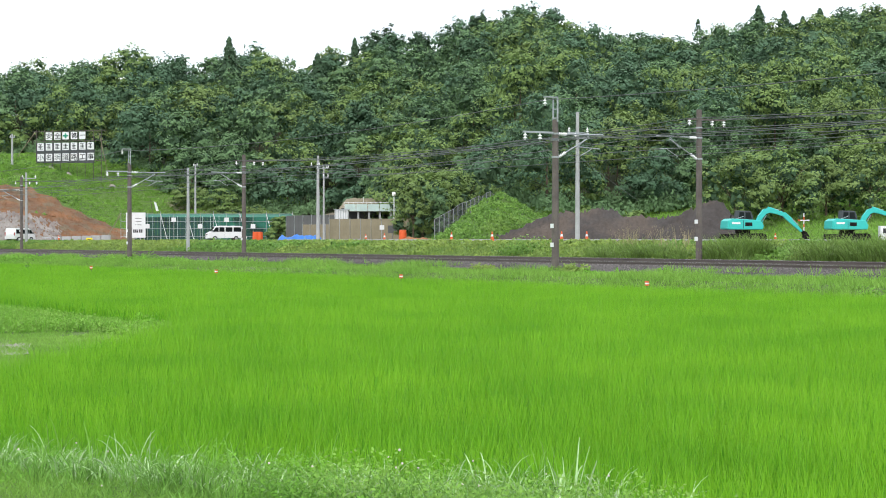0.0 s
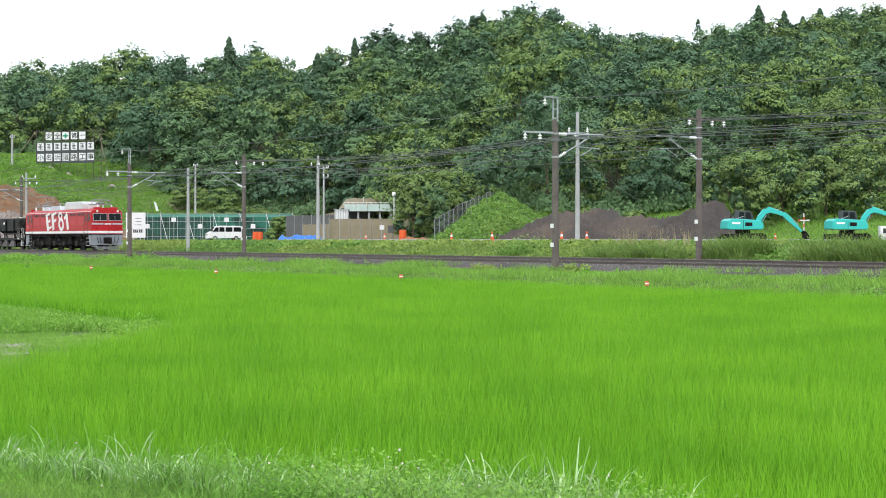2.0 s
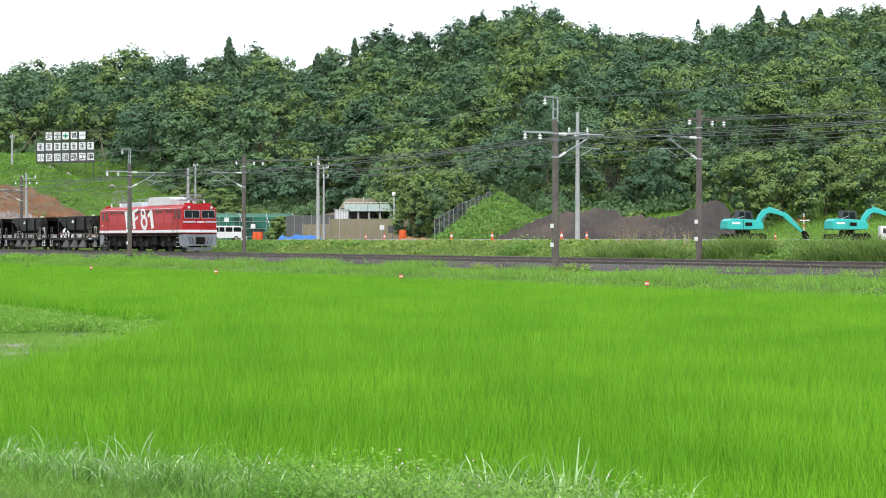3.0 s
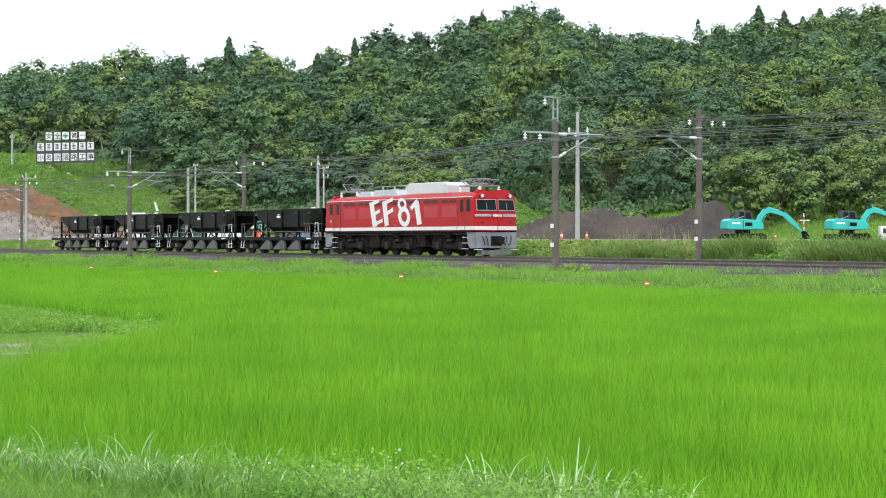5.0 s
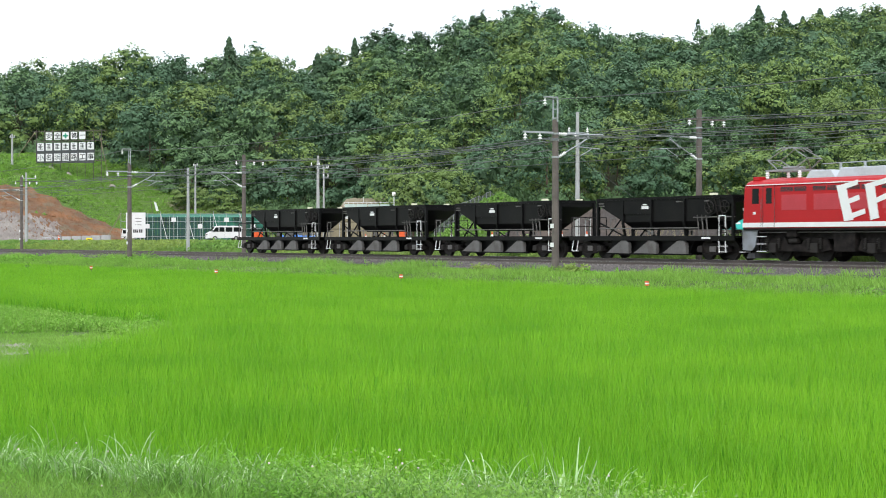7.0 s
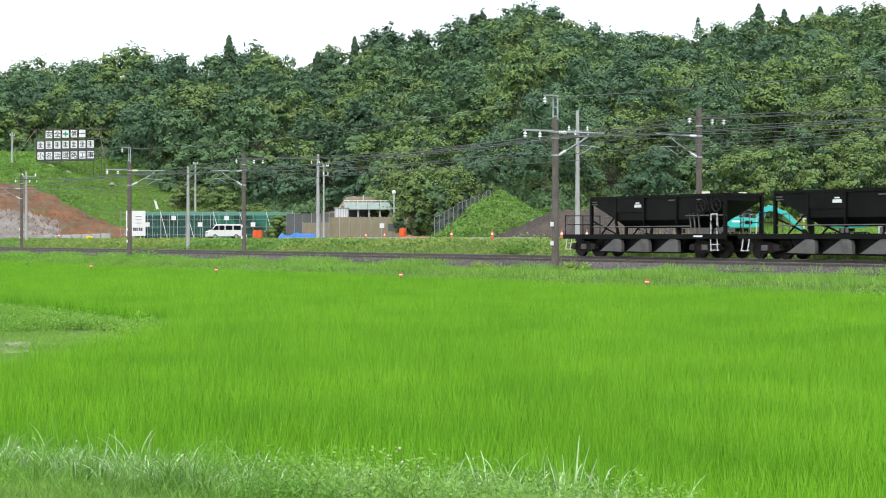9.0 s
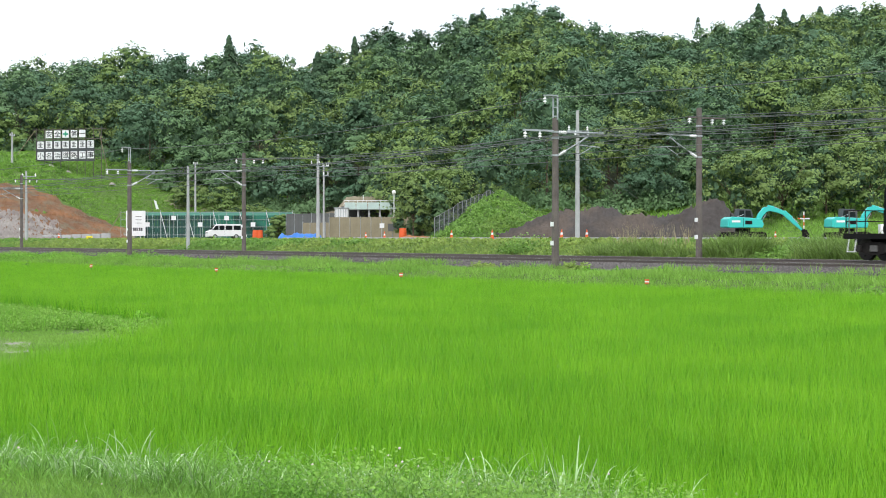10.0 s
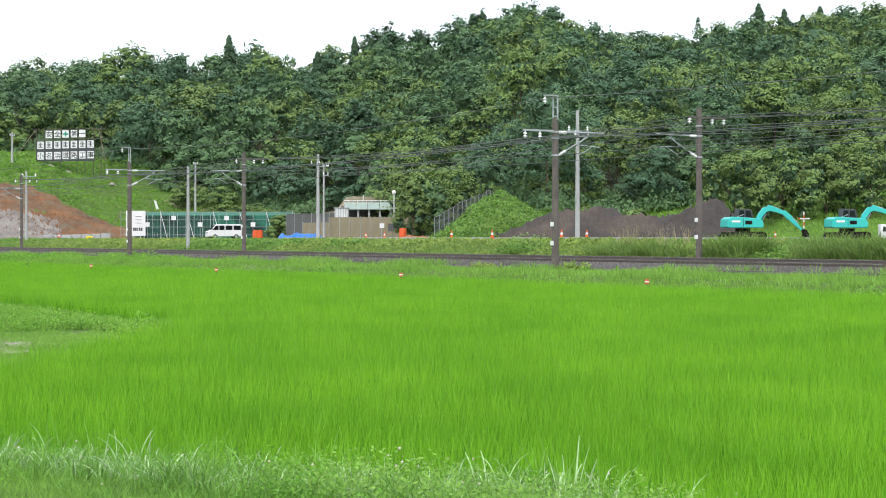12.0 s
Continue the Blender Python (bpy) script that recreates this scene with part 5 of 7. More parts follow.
        add_box(sk, *sorted((m(17.36), m(17.46))), -1.34, 1.34, 0.46, 1.34)
        part("skirt", sk, M["skirt"], loco, "weathered grey skirt")
        cp = box(*sorted((m(17.42), m(17.95))), -0.13, 0.13, 0.75, 1.0, 0.03)
        add_box(cp, *sorted((m(17.82), m(18.02))), -0.20, 0.20, 0.68, 1.06, 0.05)
        part("coupler", cp, M["under"], loco, "dark automatic coupler")
        part("coupler_pocket", box(*sorted((m(17.455), m(17.475))), -0.36, 0.36, 0.58, 1.12), M["under"], loco)
        for y in (-0.95, -0.7, 0.62, 0.95):
            hoses = bmesh.new()
            pts = [(m(17.48), y, 1.12), (m(17.58), y * 0.98, 0.98), (m(17.58), y * 0.9, 0.72), (m(17.5), y * 0.84, 0.62)]
            for a, b in zip(pts, pts[1:]):
                add_rod(hoses, a, b, 0.028, sides=6)
            part("brake_hose", hoses, M["rubber"], loco, "black brake hose")
        plough = prism(((m(17.05), 0.10), (m(17.56), 0.10), (m(17.44), 0.34), (m(17.05), 0.34)), 1, -1.0, 1.0)
        part("plough", plough, M["plough_grey"], loco, "grey rail guard")
        for side in (-1, 1):
            part("foot_step", box(*sorted((m(17.30), m(17.62))), *sorted((side * 1.0, side * 1.38)), 0.36, 0.39), M["white"], loco, "pale foot step")
            x0 = m(16.3)
            st = bmesh.new()
            for z in (0.40, 0.72, 1.04):
                add_box(st, x0 - 0.24, x0 + 0.24, *sorted((side * 1.18, side * 1.36)), z, z + 0.03)
            part("ladder_step", st, M["white"], loco, "pale cab ladder steps")
            arm = bmesh.new()
            for dx in (-0.25, 0.25):
                add_box(arm, x0 + dx - 0.015, x0 + dx + 0.015, *sorted((side * 1.16, side * 1.22)), 0.38, 1.35)
            part("ladder_frame", arm, M["under"], loco)
        part("roof_horn_cover", box(*sorted((m(16.75), m(17.15))), -1.02, -0.42, 3.50, 3.68, 0.03), M["red"], body)
        part("roof_horn_cover", box(*sorted((m(16.75), m(17.15))), 0.42, 1.02, 3.50, 3.68, 0.03), M["red"], body)
    # roof gear
    hood = prism(((9.0, 3.55), (13.6, 3.55), (13.6, 4.05), (13.2, 4.23), (9.35, 4.23), (9.0, 4.05)), 1, -0.78, 0.78, 0.06)
    part("roof_hood", hood, M["hood_grey"], loco, "large pale grey roof hood")
    part("hood_vent", box(8.98, 9.01, -0.5, 0.5, 3.68, 4.0), M["ink"], loco)
    for x0, x1, z in ((3.3, 5.1, 3.86), (5.1, 8.2, 3.92)):
        part("roof_monitor", prism(((x0, 3.50), (x1, 3.50), (x1 - 0.28, z), (x0 + 0.28, z)), 1, -0.85, 0.85, 0.03), M["silver"], loco, "grey sloped roof monitor")
    bus = bmesh.new()
    for x in (4.0, 5.4, 6.8, 7.9):
        add_rod(bus, (x, 0.55, 3.8), (x, 0.55, 4.22), 0.07, 0.05, 8)
    add_rod(bus, (2.9, 0.55, 4.2), (8.0, 0.55, 4.22), 0.02, sides=6)
    part("roof_busbar", bus, M["steel"], loco)
    pantograph(loco, 1.75, True)
    pantograph(loco, 15.75, False)
    # frame, bogies and equipment
    part("underframe", box(0.5, 16.9, -0.95, 0.95, 0.95, 1.42), M["under"], loco)
    for x in (2.95, 8.70, 14.45):
        for dx in (-0.62, 0.62):
            part("traction_motor", rod((x + dx, -0.42, 0.52), (x + dx, 0.42, 0.52), 0.36, sides=14), M["under"], loco)
        part("brake_rigging", box(x - 2.1, x + 2.1, -0.46, 0.46, 0.24, 0.40), M["under"], loco)
    for x0, x1 in ((5.2, 6.5), (10.9, 12.2)):
        part("air_tank", rod((x0, 0.2, 0.58), (x1, 0.2, 0.58), 0.34, sides=14), M["under"], loco)
    wheels = []
    for x in (2.95, 8.70, 14.45):
        for side in (-1, 1):
            fr = prism(((x - 2.1, 0.50), (x - 1.9, 0.95), (x - 0.6, 1.02), (x - 0.4, 0.72), (x + 0.4, 0.72), (x + 0.6, 1.02), (x + 1.9, 0.95), (x + 2.1, 0.50), (x + 1.7, 0.42), (x - 1.7, 0.42)), 1, *sorted((side * 0.98, side * 1.10)))
            bog = part("bogie_frame", fr, M["under"], loco)
            for dx in (-1.25, 1.25):
                part("axle_box", box(x + dx - 0.22, x + dx + 0.22, *sorted((side * 1.08, side * 1.24)), 0.36, 0.78, 0.03), M["wheel"], bog)
                for q in (-0.36, 0.36):
                    sp = rod((x + dx + q, side * 1.15, 0.54), (x + dx + q, side * 1.15, 1.0), 0.05, sides=6)
                    for k in range(5):
                        add_rod(sp, (x + dx + q, side * 1.15, 0.56 + 0.09 * k), (x + dx + q, side * 1.15, 0.60 + 0.09 * k), 0.085, sides=8)
                    part("spring", sp, M["wheel"], bog, "dusty coil spring")
            part("brake_cylinder", rod((x - 0.25, side * 1.12, 0.88), (x + 0.25, side * 1.12, 0.88), 0.12, sides=10), M["wheel"], bog)
            sand = box(x - 0.30, x + 0.30, *sorted((side * 1.12, side * 1.30)), 1.04, 1.32, 0.03)
            part("sand_box", sand, M["under"], bog)
        for dx in (-1.25, 1.25):
            wheels.append(wheelset(loco, x + dx, 0.56, 1.067))
    for x0, x1, z0 in ((5.35, 6.55, 0.42), (11.0, 11.9, 0.50)):
        for side in (-1, 1):
            part("equipment_case", box(x0, x1, *sorted((side * 0.8, side * 1.22)), z0, 1.30, 0.03), M["under"], loco, "dusty dark equipment case")
    pipes = bmesh.new()
    for side in (-1, 1):
        add_rod(pipes, (0.9, side * 1.22, 1.24), (16.5, side * 1.22, 1.24), 0.025, sides=6)
    part("air_pipe", pipes, M["chute_grey"], loco)
    return loco, wheels


# ---- hopper wagon: x from its rear coupling face, near side -1.2 ----
WAGON_LENGTH = 13.15


def build_wagon():
    w = empty("hopper_wagon", pose(0, 0, 0), "black ballast hopper wagon with sloping ends", "wagon", "hopper wagons of the train")
    x0, x1, top = 2.70, 12.62, 2.92
    # the hopper: a trough with sloping ends, open on top
    hb = bmesh.new()
    outer = ((x0, top), (x1, top), (x1, top - 0.30), (x1 - 2.1, 1.78), (x1 - 2.5, 1.40), (x0 + 2.5, 1.40), (x0 + 2.05, 1.78), (x0, top - 0.30))
    ring_a = [hb.verts.new((x, -1.12 if z > 1.7 else -0.80, z)) for x, z in outer]
    ring_b = [hb.verts.new((x, 1.12 if z > 1.7 else 0.80, z)) for x, z in outer]
    inner = [(x0 + 0.06, top), (x1 - 0.06, top)]
    ia = [hb.verts.new((x, -1.06, z)) for x, z in inner]
    ib = [hb.verts.new((x, 1.06, z)) for x, z in inner]
    deep_a = [hb.verts.new((x, -0.75, 1.75)) for x in (x0 + 2.3, x1 - 2.3)]
    deep_b = [hb.verts.new((x, 0.75, 1.75)) for x in (x0 + 2.3, x1 - 2.3)]
    k = len(outer)
    for i in range(1, k):
        j = (i + 1) % k
        hb.faces.new((ring_a[i], ring_a[j], ring_b[j], ring_b[i]))
    hb.faces.new(ring_a)
    hb.faces.new(ring_b[::-1])
    hb.faces.new((ring_a[0], ring_a[1], ia[1], ia[0]))
    hb.faces.new((ring_b[0], ib[0], ib[1], ring_b[1]))
    hb.faces.new((ring_a[0], ia[0], ib[0], ring_b[0]))
    hb.faces.new((ring_a[1], ring_b[1], ib[1], ia[1]))
    hb.faces.new((ia[0], ia[1], deep_a[1], deep_a[0]))
    hb.faces.new((ib[0], deep_b[0], deep_b[1], ib[1]))
    hb.faces.new((ia[0], deep_a[0], deep_b[0], ib[0]))
    hb.faces.new((ia[1], ib[1], deep_b[1], deep_a[1]))
    hb.faces.new((deep_a[0], deep_a[1], deep_b[1], deep_b[0]))
    hop = part("hopper", hb, M["wagon_black"], w)
    rim = bmesh.new()
    for y in (-1.13, 1.13):
        add_box(rim, x0 - 0.02, x1 + 0.02, y - 0.05, y + 0.05, top - 0.10, top + 0.02)
    for x in (x0, x1):
        add_box(rim, x - 0.05, x + 0.05, -1.08, 1.08, top - 0.10, top + 0.02)
    part("rim", rim, M["wagon_black"], hop)
    for side in (-1, 1):
        for x in (4.75, 6.9, 9.3):
            rib = prism(((side * 1.12, top - 0.1), (side * 1.20, top - 0.1), (side * 1.20, 1.75), (side * 1.08, 1.1), (side * 0.98, 1.1), (side * 1.12, 1.8)), 0, x - 0.06, x + 0.06)
            part("rib", rib, M["wagon_black"], hop)
        lo, hi = sorted((side * 1.12, side * 1.17))
        part("side_panel", box(4.81, 6.84, lo, hi, 2.15, 2.80), M["wagon_black"], hop)
        lo, hi = sorted((side * 1.165, side * 1.178))
        for a, b, c, d in ((6.20, 6.72, 2.38, 2.52), (6.30, 6.60, 2.56, 2.62)):
            part("marking", box(a, b, lo, hi, c, d), M["white"], hop, "small white marking")
        lo, hi = sorted((side * 1.178, side * 1.186))
        for a, b, c, d in ((2.85, 3.25, 2.66, 2.71), (2.85, 3.30, 2.54, 2.59), (8.75, 9.25, 2.66, 2.71), (10.75, 11.05, 2.66, 2.71)):
            part("marking", box(a, b, lo, hi, c, d), M["chute_grey"], hop, "small pale marking")
        part("lamp_box", box(11.15, 11.5, *sorted((side * 1.02, side * 1.2)), top + 0.02, top + 0.12), M["lamp_cream"], hop, "pale plate on the hopper's rim")
        # posts under the ends
        for x in (x0, x1):
            part("end_post", box(x - 0.07, x + 0.07, *sorted((side * 1.02, side * 1.16)), 1.1, top - 0.08), M["wagon_black"], w)
        for a, b in (((x0, 1.75), (x0 + 1.9, 1.1)), ((x0 + 0.7, 1.1), (x0 + 1.75, 1.95))):
            part("brace", rod((a[0], side * 1.0, a[1]), (b[0], side * 1.0, b[1]), 0.045, sides=6), M["wagon_black"], w)
        # sill and the three discharge chutes
        part("side_sill", box(0.45, WAGON_LENGTH - 0.35, *sorted((side * 1.14, side * 1.22)), 0.88, 1.10), M["wagon_black"], w)
        part("walkway_rail", rod((x0 + 0.2, side * 1.16, 1.46), (x1 - 2.3, side * 1.16, 1.46), 0.028, sides=6), M["chute_grey"], w, "grey side rail")
        for x in (3.5, 5.6, 7.75):
            shell = bmesh.new()
            pts = [(x, 0.28), (x + 0.1, 0.32), (x + 1.15, 0.88), (x + 1.45, 0.90), (x + 1.68, 0.80), (x + 1.72, 0.62), (x + 1.72, 0.26)]
            add_prism(shell, pts, 1, *sorted((side * 1.02, side * 1.20)))
            part("chute", shell, M["chute_grey"], w, "dusty grey discharge chute")
        part("chute_rail", box(3.3, 9.7, *sorted((side * 0.95, side * 1.08)), 0.20, 0.28), M["wagon_black"], w)
        for a in (6.9, 7.15, 9.05):
            part("marking", box(a - 0.18, a - 0.02, *sorted((side * 1.20, side * 1.225)), 1.14, 1.36), M["chute_grey"], w)
        part("marking", box(10.6, 11.2, *sorted((side * 1.22, side * 1.228)), 0.96, 1.04), M["white"], w, "small white marking")
        # white grab rails and step at the platforms
        for x in (0.75, 11.75):
            g = bmesh.new()
            for dx in (0.0, 0.42):
                add_rod(g, (x + dx, side * 1.18, 1.1), (x + dx, side * 1.18, 2.0), 0.024, sides=6)
            add_rod(g, (x, side * 1.18, 2.0), (x + 0.42, side * 1.18, 2.0), 0.024, sides=6)
            part("grab_rail", g, M["white"] if x > 5 else M["chute_grey"], w, "white grab rail")
        st = bmesh.new()
        for dx in (-0.22, 0.22):
            add_rod(st, (11.95 + dx, side * 1.18, 0.88), (12.05 + dx, side * 1.24, 0.34), 0.022, sides=6)
        for z in (0.36, 0.62):
            add_box(st, 11.78, 12.28, *sorted((side * 1.14, side * 1.26)), z, z + 0.03)
        part("foot_step", st, M["white"], w, "white foot step")
        st = bmesh.new()
        for dx in (-0.2, 0.2):
            add_rod(st, (0.95 + dx, side * 1.18, 0.88), (0.9 + dx, side * 1.24, 0.34), 0.022, sides=6)
        add_box(st, 0.68, 1.12, *sorted((side * 1.14, side * 1.26)), 0.34, 0.37)
        part("foot_step", st, M["white"], w, "white foot step")
    # operating platform gear at the front end
    part("platform_rail", rod((9.9, -1.1, 1.95), (12.7, -1.1, 1.95), 0.03, sides=6), M["chute_grey"], w)
    for x in (10.3, 10.6, 10.9, 12.2):
        part("lever", rod((x, -1.1, 1.1), (x - 0.12, -1.1, 2.05), 0.03, sides=6), M["chute_grey"], w, "dusty control lever")
    for x in (11.05, 12.1):
        hw = bmesh.new()
        for i in range(14):
            a, b = i * math.tau / 14, (i + 1) * math.tau / 14
            add_rod(hw, (x + 0.30 * math.cos(a), -1.16, 2.40 + 0.28 * math.sin(a)), (x + 0.30 * math.cos(b), -1.16, 2.40 + 0.28 * math.sin(b)), 0.024, sides=6)
        for i in range(3):
            a = i * 1.047
            add_rod(hw, (x - 0.3 * math.cos(a), -1.16, 2.40 - 0.28 * math.sin(a)), (x + 0.3 * math.cos(a), -1.16, 2.40 + 0.28 * math.sin(a)), 0.014, sides=6)
        add_rod(hw, (x, -1.16, 2.40), (x, -0.8, 2.40), 0.03, sides=6)
        part("handwheel", hw, M["wheel"], w, "dark spoked handwheel")
    lad = bmesh.new()
    for dx in (0.0, 0.34):
        add_rod(lad, (11.35 + dx, -1.14, top), (11.95 + dx, -1.2, 1.1), 0.022, sides=6)
    for i in range(6):
        f = (i + 0.5) / 6
        add_rod(lad, (11.35 + 0.6 * f, -1.15 - 0.05 * f, top - 1.82 * f), (11.69 + 0.6 * f, -1.15 - 0.05 * f, top - 1.82 * f), 0.016, sides=6)
    part("ladder", lad, M["under"], w)
    rail = bmesh.new()
    for y in (-1.1, 0, 1.1):
        add_rod(rail, (0.5, y, 1.1), (0.5, y, 2.05), 0.026, sides=6)
    for z in (1.6, 2.05):
        add_rod(rail, (0.5, -1.1, z), (0.5, 1.1, z), 0.022, sides=6)
    part("end_railing", rail, M["under"], w)
    part("discharge_box", prism(((3.4, 0.95), (9.8, 0.95), (9.4, 0.26), (3.8, 0.26)), 1, -0.9, 0.9), M["wagon_black"], w)
    for x in (1.95, 11.15):
        part("brake_rigging", box(x - 1.0, x + 1.0, -0.42, 0.42, 0.28, 0.58), M["under"], w)
    part("platform", box(0.40, WAGON_LENGTH - 0.40, -1.14, 1.14, 1.02, 1.08), M["wagon_black"], w)
    part("centre_sill", box(0.3, WAGON_LENGTH - 0.3, -0.25, 0.25, 0.62, 1.02), M["wagon_black"], w)
    for x in (0.0, WAGON_LENGTH - 0.42):
        part("coupler", box(x, x + 0.42, -0.12, 0.12, 0.74, 0.98, 0.03), M["under"], w)
    wheels = []
    for x in (1.95, 11.15):
        for side in (-1, 1):
            fr = prism(((x - 1.15, 0.40), (x - 1.05, 0.62), (x - 0.35, 0.76), (x + 0.35, 0.76), (x + 1.05, 0.62), (x + 1.15, 0.40), (x + 0.75, 0.34), (x + 0.3, 0.24), (x - 0.3, 0.24), (x - 0.75, 0.34)), 1, *sorted((side * 0.88, side * 1.0)))
            bog = part("bogie_frame", fr, M["under"], w)
            for dx in (-0.82, 0.82):
                part("axle_box", box(x + dx - 0.16, x + dx + 0.16, *sorted((side * 0.98, side * 1.10)), 0.34, 0.62, 0.03), M["wheel"], bog)
            part("spring", box(x - 0.2, x + 0.2, *sorted((side * 0.98, side * 1.06)), 0.36, 0.62, 0.03), M["chute_grey"], bog)
        for dx in (-0.82, 0.82):
            wheels.append(wheelset(w, x + dx, 0.46, 1.067))
    return w


locomotive, loco_wheels = build_locomotive()
wagons = [build_wagon()]
for i in range(3):
    wagons.append(copy_thing(wagons[0], pose(-20.0 * (i + 1), 0, 0)))
WAGON_PITCH, FIRST_WAGON = 13.15, -13.55


# ---- the works beyond the railway ----
def heap(name, length, depth, ridge, mat, m, label, category, seed, rough=0.10):
    """A tipped heap: a ridge of given heights along x, with sides at the angle of rest."""
    nx, ny = (150, 56) if length > 12 else (36, 18)
    xs, ys = np.linspace(0, length, nx), np.linspace(-depth, depth, ny)
    X, Y = np.meshgrid(xs, ys, indexing="ij")
    top = np.interp(X, [a for a, b in ridge], [b for a, b in ridge])
    Z = np.maximum(top - np.abs(Y + 0.3 * np.sin(X * 0.7)) * 0.68 - 0.12, -0.15)
    Z = Z + rough * wobble(X * 7 + seed, Y * 9) * (Z > 0.05) + 0.6 * rough * wobble(X * 23, Y * 27 + seed) * (Z > 0.05) + rough * 0.45 * np.random.default_rng(seed).normal(0, 1, X.shape) * (Z > 0.05)
    i, j = np.meshgrid(np.arange(nx - 1), np.arange(ny - 1), indexing="ij")
    a = (i * ny + j).ravel()
    ob = mesh_object(name, np.stack([X, Y, Z], -1).reshape(-1, 3), np.stack([a, a + ny, a + ny + 1, a + 1], 1), M[mat], smooth_shade=True)
    ob.matrix_basis = m
    return tagged(ob, label, category)


heap("earth_mound", 22.7, 6.6, ((0, 0), (2.9, 1.5), (5.5, 2.75), (9.2, 2.85), (11.7, 2.3), (13.8, 2.2), (16.1, 2.5), (17.6, 3.2), (18.7, 3.55), (20.3, 3.3), (21.4, 2.0), (22.7, 0.2)), "dirt", pose(3.98, 147, 2.04, 0, 0, 2), "long dark mound of dug earth", "earth mound", 3, 0.2)
heap("sand_heap", 4.2, 2.4, ((0, 0), (1.6, 1.1), (2.4, 1.15), (4.2, 0)), "tan_fence", pose(-10.2, 201, 3.55), "small heap of tan sand on the works", "sand heap", 5, 0.05)
heap("earth_heap", 5.0, 1.5, ((0, 0), (1.5, 0.62), (3.6, 0.5), (5.0, 0)), "red_earth", pose(-5.0, 172, 2.0), "low heap of red-brown earth", "soil heap", 9, 0.05)
heap("rubble_heap", 4.0, 1.3, ((0, 0), (1.2, 0.55), (3.0, 0.5), (4.0, 0)), "grey_rock", pose(-0.6, 171, 2.0), "low heap of grey rubble", "rubble", 11, 0.09)
heap("rubble_heap", 6.0, 1.2, ((0, 0), (1.4, 0.4), (4.5, 0.45), (6.0, 0)), "grey_rock", pose(-11.6, 166, 2.0), "scattered pale rubble beside the tarpaulin", "rubble", 13, 0.10)
heap("tarpaulin", 4.9, 1.5, ((0, 0.05), (0.5, 0.75), (1.3, 0.55), (2.1, 0.95), (2.9, 0.65), (3.6, 0.8), (4.5, 0.6), (4.9, 0.05)), "blue_tarp", pose(-16.9, 172, 2.05), "bright blue tarpaulin thrown over materials", "tarpaulin", 17, 0.07)


